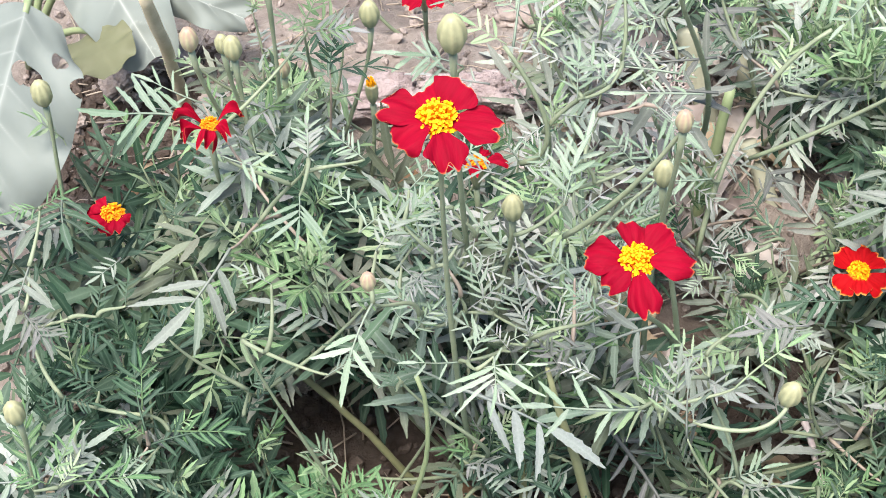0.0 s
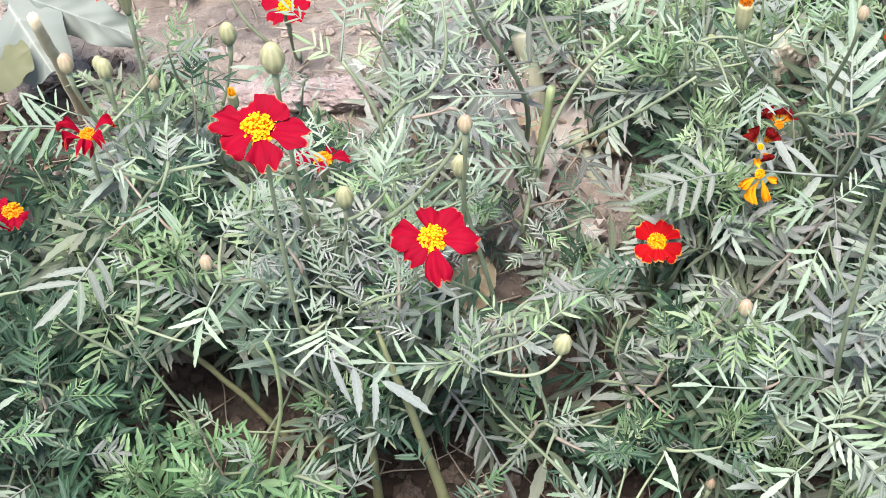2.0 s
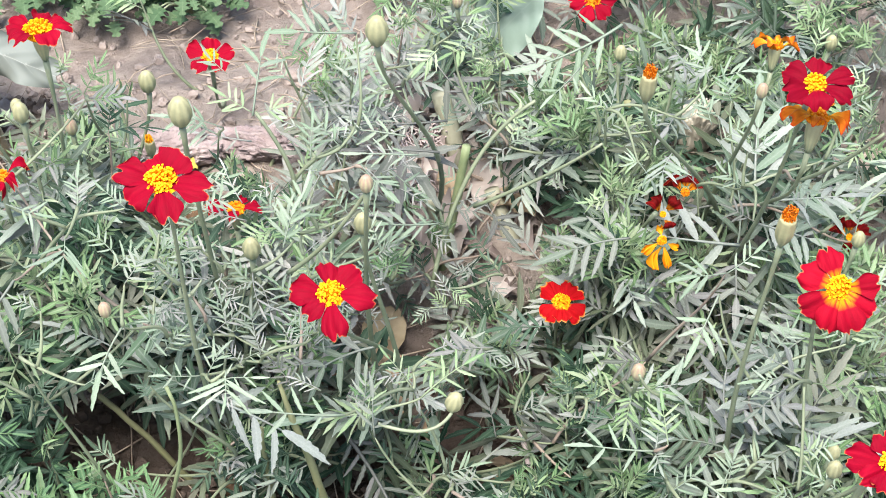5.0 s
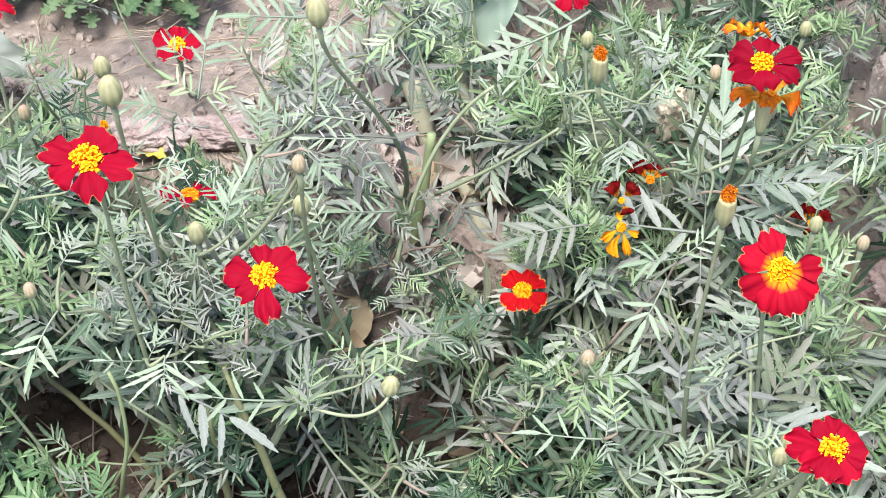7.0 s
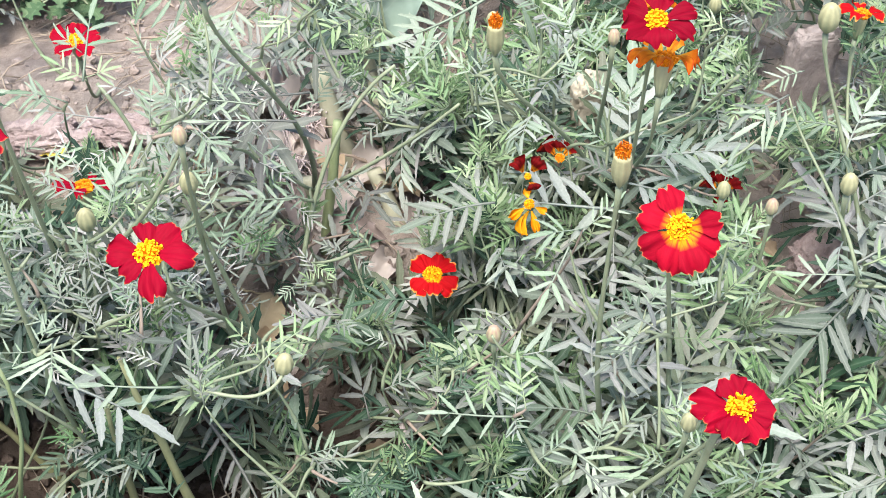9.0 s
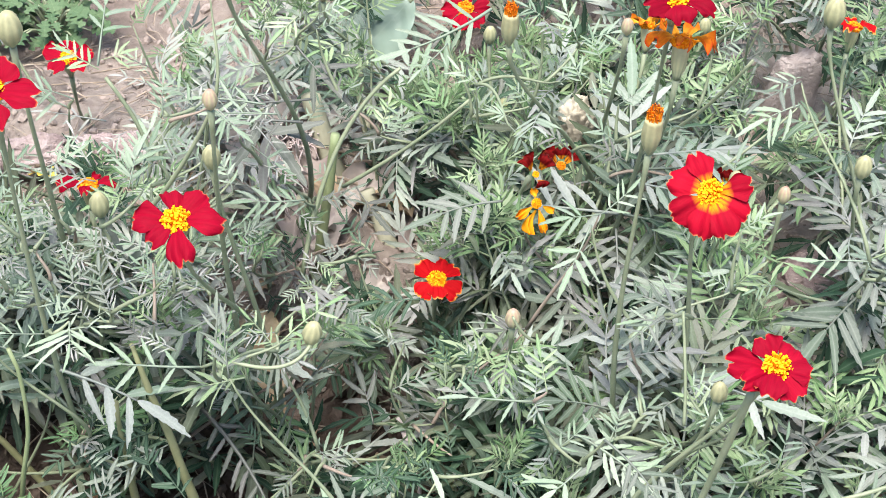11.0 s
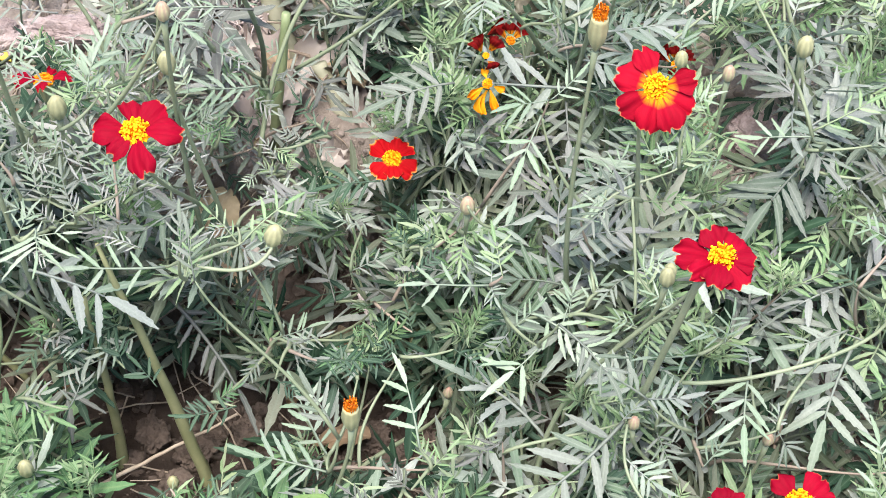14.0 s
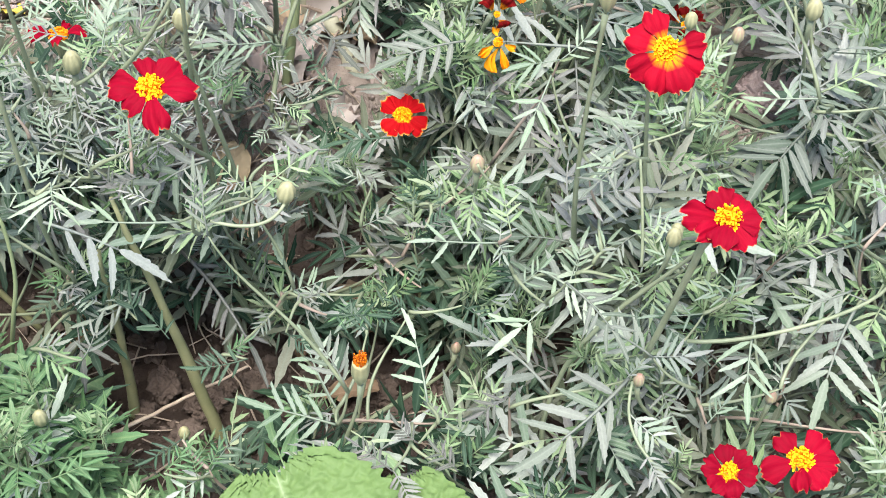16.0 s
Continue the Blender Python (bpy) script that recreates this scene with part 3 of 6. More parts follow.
def shoot(plant, inv, root, tip, rnd, bare=0.0, thick=0.0030, leaf=0.085, low=0.28, gap=0.026, mat=None, sag=0.0, end=None, apex=True, shade=0.4, green=0.0, young=0.0, dusty=0.0):
    """A stem from root to tip with opposite leaves; the last part stays bare under a flower."""
    rise = V((0, 0, (tip.z - root.z) * 0.55))
    out = tip - root
    p2 = tip - (end if end else V((out.x * 0.18, out.y * 0.18, (tip.z - root.z) * 0.38)))
    for trial in range(8):
        p1 = root + V((out.x * 0.30, out.y * 0.30, 0)) + rise * (0.85 - sag)
        p1 += V((rnd.uniform(-1, 1), rnd.uniform(-1, 1), 0)) * ((0.20 + 0.02 * trial) * out.length)
        pts = bezier(root, p1, p2, tip, 14)
        if bare or not any(over_bloom(p) for p in pts):
            break
    else:
        return None
    radii = [thick * (1 - 0.58 * i / 13) for i in range(14)]
    if not bare:
        radii[-1], radii[-2] = 0.0003, 0.0007
    if bare:
        radii[-1], radii[-2] = 0.0020, 0.0015
    length = sum((pts[i + 1] - pts[i]).length for i in range(13))
    placed = []
    s, turn = low * length, rnd.uniform(0, 6.28)
    stop = length - bare
    while s < stop:
        f = s / length
        i = min(12, int(f * 13))
        p = pts[i].lerp(pts[i + 1], f * 13 - i)
        d = (pts[i + 1] - pts[i]).normalized()
        e1 = d.cross(V((0.3, 0.2, 0.9))).normalized()
        e2 = d.cross(e1)
        rest = (stop - s) / max(0.02, stop)
        for k in range(2):
            if p.z < 0.12 and rnd.random() < 0.3:
                continue
            a = turn + math.pi * k + rnd.uniform(-0.3, 0.3)
            o = e1 * math.cos(a) + e2 * math.sin(a)
            way = (o * 0.92 + d * rnd.uniform(0.0, 0.8) + V((0, 0, rnd.uniform(-0.3, 0.4)))).normalized()
            size = leaf * rnd.uniform(0.75, 1.2) * (0.55 + 0.75 * min(1, rest * 2.2))
            if (rest < 0.18 and apex and rnd.random() > green) or rnd.random() < young:
                kinds = TENDER if young > 0.3 else FINE
            elif p.y > 0.63 and rnd.random() < dusty:
                # share of leaves in the pale tone, only beyond y 0.63
                kinds = PALED
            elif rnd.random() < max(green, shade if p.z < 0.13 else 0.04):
                # dark green tone that also stands for shade low in the plant
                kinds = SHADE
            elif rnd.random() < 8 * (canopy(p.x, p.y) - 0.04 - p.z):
                # deeper leaves get their shade from a darker colour
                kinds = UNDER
            else:
                kinds = BIG if size > 0.074 else MID
            add_leaf(placed, inv, p, way, V((0, 0, 1)) + o * rnd.uniform(-0.2, 0.35), size, kinds, rnd)
        s += gap * rnd.uniform(0.7, 1.25) * (0.55 + 0.7 * rest)
        turn += math.pi / 2 + rnd.uniform(-0.3, 0.3)
    if apex and not bare:
        for k in range(6):
            a = turn + k * 1.6
            way = V((math.cos(a) * 0.6, math.sin(a) * 0.6, 0.9))
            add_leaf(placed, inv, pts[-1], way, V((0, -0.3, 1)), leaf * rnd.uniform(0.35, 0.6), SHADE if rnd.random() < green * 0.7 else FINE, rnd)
    if apex and not bare and len(placed) < 5:
        return None
    v, f = tube([inv @ p for p in pts], radii, 7)
    part("stem", mesh("stem", v, f, mat or (STEM_PINK if not bare and rnd.random() < 0.14 else STEM)), plant)
    for me, m in placed:
        part("leaf", me, plant, "", m)
    return pts


def grow(base, label, seed, shoots=(), height=0.28, spread=0.13, count=12, leaf=0.070, green=0.0, young=0.0, dusty=0.0, squash=1.0, skew=(0, 0), leaves=(), stems=()):
    """One plant: stems that end in the given heads, and leafy shoots between them."""
    rnd = random.Random(seed)
    x, y = base
    plant = new("marigold_plant", None)
    plant.matrix_basis = Matrix.Translation((x, y, ground_z(x, y)))
    tagged(plant, label, "marigold", "marigold plants in the bed")
    inv = plant.matrix_basis.inverted()
    root = V((x, y, ground_z(x, y) - 0.01))
    for head in shoots:
        head(plant, inv, root, rnd)
    for *four, r0, r1 in stems:
        pts = bezier(*[V(p) for p in four], 14)
        v, f = tube([inv @ p for p in pts], [0.62 * (r0 + (r1 - r0) * i / 13) for i in range(14)], 7)
        part("stem", mesh("stem", v, f, STEM), plant)
        placed = []
        for k in (0, 0, 0, 4, 4, 9):
            way = V((rnd.uniform(-1, 1), rnd.uniform(-1, 0.6), rnd.uniform(-0.2, 0.9)))
            add_leaf(placed, inv, pts[k], way.normalized(), V((0, -0.3, 1)), rnd.uniform(0.022, 0.042), FINE + MID, rnd)
        for me, m in placed:
            part("leaf", me, plant, "", m)
    nodes = [root]
    for b in sorted((V(leaf[:3]) for leaf in leaves), key=lambda p: (p - root).length):
        if any((b - p).length < 0.008 for p in nodes):
            continue
        fits = [p for p in nodes if p.z < b.z - 0.3 * (b - p).xy.length] or [root]
        for near in sorted(fits, key=lambda p: (b - p).length + 0.35 * (p - root).length)[:14]:
            pts = shoot(plant, inv, near, b, rnd, 0, 0.0019 if near is root else 0.0013, 0.05, 0.97, 0.05, apex=False)
            if pts:
                nodes += pts[3:]
                break
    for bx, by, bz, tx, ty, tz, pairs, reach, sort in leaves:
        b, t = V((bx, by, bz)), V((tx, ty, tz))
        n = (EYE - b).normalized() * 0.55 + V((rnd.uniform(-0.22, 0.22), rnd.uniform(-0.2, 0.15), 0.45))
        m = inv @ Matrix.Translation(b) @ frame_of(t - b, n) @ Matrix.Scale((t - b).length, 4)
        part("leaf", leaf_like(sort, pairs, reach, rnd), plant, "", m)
    for n in range(count):
        a = n * 2.39996 + rnd.uniform(-0.4, 0.4)
        r = spread * math.sqrt((n + 0.6) / count)
        z = ground_z(x, y) + height * (1 - 0.45 * (r / spread) ** 2) * rnd.uniform(0.72, 1.05)
        tip = V((x + skew[0] + r * math.cos(a), y + skew[1] + r * math.sin(a) * squash, z))
        tip.z = max(ground_z(tip.x, tip.y) + 0.05, min(tip.z, canopy(tip.x, tip.y) * rnd.uniform(0.82, 1.04)))
        if tip.y < 0.62 and over_bare(tip):
            continue
        foot = root + V((0.012 * math.cos(a), 0.012 * math.sin(a), 0))
        shoot(plant, inv, foot, tip, rnd, 0, 0.0016, leaf, green=green, young=young, dusty=dusty)
    return plant


BED = []


def marigold(*told, **more):
    BED.append((told, more))
    for bx, by, bz, tx, ty, tz, pairs, reach, sort in more.get("leaves", ()):
        b, t = V((bx, by, bz)), V((tx, ty, tz))
        for k in (0.2, 0.45, 0.7, 0.92):
            HEADS.append((b.lerp(t, k), max(0.009, 0.62 * min(reach, 0.6) * (t - b).length * (1.0 if k < 0.9 else 0.5))))


def flower(pos, petals, size, face=None, bare=0.055, mat=None, label="", sag=0.0, clear=True, **kw):
    p = V(pos)
    if clear:
        HEADS.append((p, size * 0.36))
        BLOOMS.append((p, size * 0.5 + 0.008))

    def build(plant, inv, root, rnd):
        n = V(face) if face else ((EYE - p).normalized() * 0.8 + V((0, 0, 0.35)))
        n.normalize()
        deep = 0.0195
        flower_head(plant, p, n, petals, size, mat, label=label, **kw)
        foot = root + V((rnd.uniform(-0.01, 0.01), rnd.uniform(-0.01, 0.01), 0))
        shoot(plant, inv, foot, p - n * deep, rnd, bare, 0.0021, 0.062, 0.3, end=n * 0.045 + V((0, 0, 0.03)), sag=sag)

    return build


def bud(pos, size=0.02, axis=(0, 0, 1), bare=0.04, mat=None, label="", tuft=None, sag=0.0, own=True):
    p, d = V(pos), V(axis).normalized()
    HEADS.append((p, size * 0.40))

    def build(plant, inv, root, rnd):
        bud_head(plant, p, d, size, mat, label, rnd.randint(0, 999), tuft)
        if not own:
            return
        foot = root + V((rnd.uniform(-0.01, 0.01), rnd.uniform(-0.01, 0.01), 0))
        shoot(plant, inv, foot, p - d * size * 0.52, rnd, bare, 0.0022, 0.058, 0.3, end=d * 0.05, sag=sag)

    return build


def even(n, turn=0, ln=1.0, wd=1.0):
    return [(turn + 360 * k / n, ln, wd) for k in range(n)]


# ---- ground: one sheet to the horizon, fine near the bed ----
def ground():
    def axis(lo, hi, n, far):
        core = [lo + (hi - lo) * i / n for i in range(n + 1)]
        return [lo - d for d in reversed(far)] + core + [hi + d for d in far]

    far = [0.1, 0.3, 0.8, 2, 6, 20, 80, 400]
    xs, ys = axis(-0.75, 0.75, 190, far), axis(0.15, 1.6, 180, far)
    verts = [(x, y, ground_z(x, y) if abs(x) < 5 and abs(y) < 5 else 0.02) for y in ys for x in xs]
    w = len(xs)
    faces = [(j * w + i, j * w + i + 1, (j + 1) * w + i + 1, (j + 1) * w + i) for j in range(len(ys) - 1) for i in range(w - 1)]
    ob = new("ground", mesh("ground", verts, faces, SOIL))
    tagged(ob, "dry crumbly brown garden soil under the plants", "soil", kind="structure")


ground()


def lump(rnd, r, rough=0.25, sub=2, square=1.0):
    bm = bmesh.new()
    bmesh.ops.create_icosphere(bm, subdivisions=sub, radius=1)
    o = V((rnd.uniform(0, 50), rnd.uniform(0, 50), rnd.uniform(0, 50)))
    for v in bm.verts:
        k = 1 + rough * noise.noise(v.co * 1.3 + o) + rough * 0.6 * noise.noise(v.co * 3.1 + o) + rough * 0.45 * noise.noise(v.co * 7 + o) + rough * 0.3 * noise.noise(v.co * 16 + o)
        v.co = V([math.copysign(abs(c) ** square, c) for c in v.co])
        v.co = V((v.co.x * r[0] * k, v.co.y * r[1] * k, v.co.z * r[2] * k))
    return bm


def crumbs(name, seed, count, x0, x1, y0, y1, mat, label):
    """Loose crumbs of soil, one scattered heap of stuff."""
    rnd = random.Random(seed)
    shapes = []
    for i in range(6):
        bm = lump(rnd, (1, rnd.uniform(0.7, 1), rnd.uniform(0.55, 0.8)), sub=1, rough=0.35)
        bm.verts.ensure_lookup_table()
        shapes.append(([v.co.copy() for v in bm.verts], [[v.index for v in f.verts] for f in bm.faces]))
        bm.free()
    verts, faces = [], []
    for i in range(count):
        x, y = rnd.uniform(x0, x1), rnd.uniform(y0, y1)
        s = 0.0014 + 0.006 * rnd.random() ** 3
        sv, sf = rnd.choice(shapes)
        m = Matrix.Translation((x, y, ground_z(x, y) + s * 0.3)) @ pose(0, 0, 0, rnd.uniform(0, 360), rnd.uniform(0, 360), rnd.uniform(0, 360)) @ Matrix.Scale(s, 4)
        k = len(verts)
        verts += [m @ v for v in sv]
        faces += [[k + i for i in f] for f in sf]
    tagged(new(name, mesh(name, verts, faces, mat, smooth=False)), label, "soil", kind="stuff")


crumbs("soil_crumbs", 5, 3600, -0.6, 0.6, 0.68, 1.3, CLOD, "loose crumbs of dry brown soil")
crumbs("soil_crumbs", 6, 4400, -0.45, 0.45, 0.38, 0.70, SHADED_CLOD, "loose crumbs of soil coloured dark for shade")
crumbs("soil_crumbs", 7, 900, -0.50, -0.34, 0.80, 0.94, SHADED_CLOD, "loose crumbs of soil coloured dark for shade")

# ---- the marigold bed ----
GREEN = "bushy marigold plant with feathery grey-green leaves"
F5 = [(168, 1.0, 0.95), (118, 0.66, 1.2), (55, 0.72, 1.2), (345, 1.08, 1.0), (278, 0.96, 1.0), (216, 0.84, 1.0)]
F2 = [(172, 1.0, 1.15), (98, 0.88, 1.0), (48, 0.92, 0.95), (350, 1.08, 1.0), (277, 1.20, 0.95), (224, 0.85, 0.95)]
F3 = [(140, 0.95, 1.0), (88, 0.95, 1.0), (35, 0.95, 1.0), (325, 1.0, 1.05), (270, 0.8, 0.8), (220, 0.95, 1.0)]
F4 = [(108, 1.0, 0.85), (157, 1.0, 0.95), (208, 1.05, 1.0), (249, 1.05, 1.0), (286, 1.1, 0.95), (325, 0.95, 0.9), (14, 0.9, 0.85)]
F7 = [(166, 1.4, 1.0), (206, 1.2, 0.75), (112, 0.98, 1.0), (48, 0.92, 1.0), (345, 0.98, 1.0), (296, 1.08, 1.0), (244, 1.08, 1.0)]
F8 = [(148, 1.0, 1.1), (203, 1.05, 1.1), (80, 0.78, 0.95), (6, 1.08, 0.8), (326, 1.1, 0.9), (268, 0.85, 1.1)]
F10 = [(122, 0.9, 0.95), (38, 0.95, 1.0), (348, 1.0, 0.95), (300, 0.95, 0.95), (262, 0.9, 0.8), (190, 1.1, 1.0)]

marigold((-0.37, 0.70), "marigold plant with a small orange flower and slim buds", 1, [
    bud((-0.400, 0.709, 0.273), 0.021), flower((-0.373, 0.686, 0.194), [(150, 1.0, 1.2), (195, 1.15, 1.2), (240, 1.05, 1.2), (285, 1.0, 1.1), (330, 0.8, 0.9)], 0.027, (0.25, -0.2, 1), mat=RED, tall=1.1, disc=0.46, floret=FLORET_ORANGE, label="small half-open orange flower"),
], 0.20, 0.12, 10, green=0.75, leaves=[
    (-0.387, 0.627, 0.276, -0.405, 0.618, 0.280, 4, 0.35, "f"),
    (-0.384, 0.620, 0.285, -0.365, 0.630, 0.290, 4, 0.35, "f"),
    (-0.392, 0.601, 0.261, -0.400, 0.560, 0.252, 3, 0.52, "m"),
    (-0.370, 0.576, 0.250, -0.345, 0.560, 0.245, 4, 0.36, "d"),
    (-0.357, 0.551, 0.221, -0.378, 0.559, 0.231, 4, 0.38, "d"),
    (-0.340, 0.592, 0.279, -0.356, 0.574, 0.279, 4, 0.38, "m"),
    (-0.337, 0.548, 0.207, -0.340, 0.578, 0.221, 5, 0.34, "f"),
    (-0.326, 0.547, 0.187, -0.284, 0.546, 0.187, 5, 0.30, "f"),
    (-0.377, 0.551, 0.214, -0.353, 0.546, 0.213, 4, 0.36, "d"),
    (-0.395, 0.582, 0.248, -0.373, 0.556, 0.240, 4, 0.42, "p"),
    (-0.393, 0.578, 0.249, -0.370, 0.566, 0.246, 4, 0.36, "p"),
] + [
    (-0.352, 0.569, 0.262, -0.348, 0.589, 0.273, 3, 0.42, "d"),
    (-0.336, 0.568, 0.272, -0.333, 0.585, 0.282, 3, 0.42, "d"),
])
marigold((-0.38, 0.52), "marigold plant with deep green leaves and a bud", 2, [bud((-0.385, 0.514, 0.26), 0.019)], 0.20, 0.14, 11, green=0.95, leaves=[
    (-0.335, 0.539, 0.201, -0.342, 0.582, 0.220, 5, 0.34, "d"),
    (-0.336, 0.539, 0.186, -0.284, 0.548, 0.187, 5, 0.34, "d"),
    (-0.380, 0.507, 0.203, -0.367, 0.538, 0.214, 4, 0.36, "f"),
    (-0.371, 0.512, 0.196, -0.326, 0.516, 0.195, 4, 0.36, "f"),
    (-0.379, 0.504, 0.208, -0.400, 0.511, 0.217, 3, 0.45, "f"),
    (-0.310, 0.507, 0.183, -0.335, 0.512, 0.192, 4, 0.36, "d"),
    (-0.335, 0.541, 0.192, -0.357, 0.546, 0.200, 5, 0.36, "f"),
    (-0.326, 0.547, 0.185, -0.308, 0.557, 0.190, 4, 0.36, "f"),
    (-0.370, 0.539, 0.214, -0.389, 0.547, 0.223, 4, 0.40, "d"),
    (-0.386, 0.501, 0.207, -0.397, 0.509, 0.215, 5, 0.40, "y"),
    (-0.376, 0.506, 0.201, -0.365, 0.524, 0.209, 5, 0.40, "y"),
] + [
    (-0.352, 0.522, 0.190, -0.331, 0.533, 0.195, 4, 0.38, "g"),
    (-0.354, 0.521, 0.192, -0.327, 0.518, 0.192, 4, 0.36, "g"),
])
marigold((-0.27, 0.70), "marigold plant with withered red flowers and pale buds", 3, [
    flower((-0.298, 0.656, 0.305), [(165, 1.1, 0.5), (215, 0.9, 0.6), (265, 1.0, 0.75), (320, 0.8, 0.5), (10, 1.0, 0.5)], 0.036, (0.1, -0.1, 1), mat=RED, cup=0.45, ruffle=0.25, disc=0.26, floret=FLORET_ORANGE, clear=False, label="withered red flower half hidden by leaves"),
    bud((-0.304, 0.674, 0.349), 0.017, mat=CALYX_PINK), bud((-0.270, 0.729, 0.269), 0.015, mat=CALYX_PINK),
    bud((-0.223, 0.763, 0.276), 0.021), bud((-0.299, 0.721, 0.297), 0.015), bud((-0.286, 0.686, 0.330), 0.018), bud((-0.260, 0.829, 0.201), 0.012, mat=CALYX_PINK),
    bud((-0.223, 0.738, 0.238), 0.019, tuft=FLORET, label="bud opening with an orange tuft"), flower((-0.266, 0.694, 0.388), even(5, 15, 1.1, 1.1), 0.036, (-0.05, 0.10, 1), cup=0.25, disc=0.40, tall=1.3, label="half-open red flower on a long green calyx"),
], 0.24, 0.13, 11, green=0.8, leaves=[
    (-0.298, 0.662, 0.302, -0.365, 0.655, 0.313, 4, 0.34, "g"),
    (-0.305, 0.677, 0.299, -0.341, 0.688, 0.312, 3, 0.32, "g"),
    (-0.243, 0.575, 0.348, -0.245, 0.549, 0.343, 3, 0.85, "g"),
    (-0.284, 0.613, 0.332, -0.254, 0.604, 0.330, 2, 0.40, "g"),
    (-0.284, 0.590, 0.289, -0.321, 0.534, 0.278, 3, 0.46, "m"),
    (-0.243, 0.612, 0.330, -0.244, 0.637, 0.345, 4, 0.42, "g"),
    (-0.216, 0.614, 0.327, -0.236, 0.626, 0.338, 4, 0.40, "g"),
    (-0.249, 0.706, 0.323, -0.270, 0.708, 0.331, 4, 0.35, "y"),
    (-0.245, 0.695, 0.332, -0.223, 0.698, 0.334, 3, 0.40, "y"),
    (-0.191, 0.625, 0.257, -0.169, 0.640, 0.264, 3, 0.40, "g"),
    (-0.181, 0.639, 0.294, -0.153, 0.653, 0.301, 2, 0.40, "g"),
] + [
    (-0.316, 0.559, 0.255, -0.327, 0.573, 0.265, 4, 0.38, "d"),
    (-0.287, 0.554, 0.190, -0.269, 0.575, 0.199, 4, 0.38, "d"),
    (-0.282, 0.556, 0.213, -0.269, 0.568, 0.220, 5, 0.40, "d"),
    (-0.288, 0.570, 0.190, -0.296, 0.553, 0.189, 5, 0.40, "d"),
])
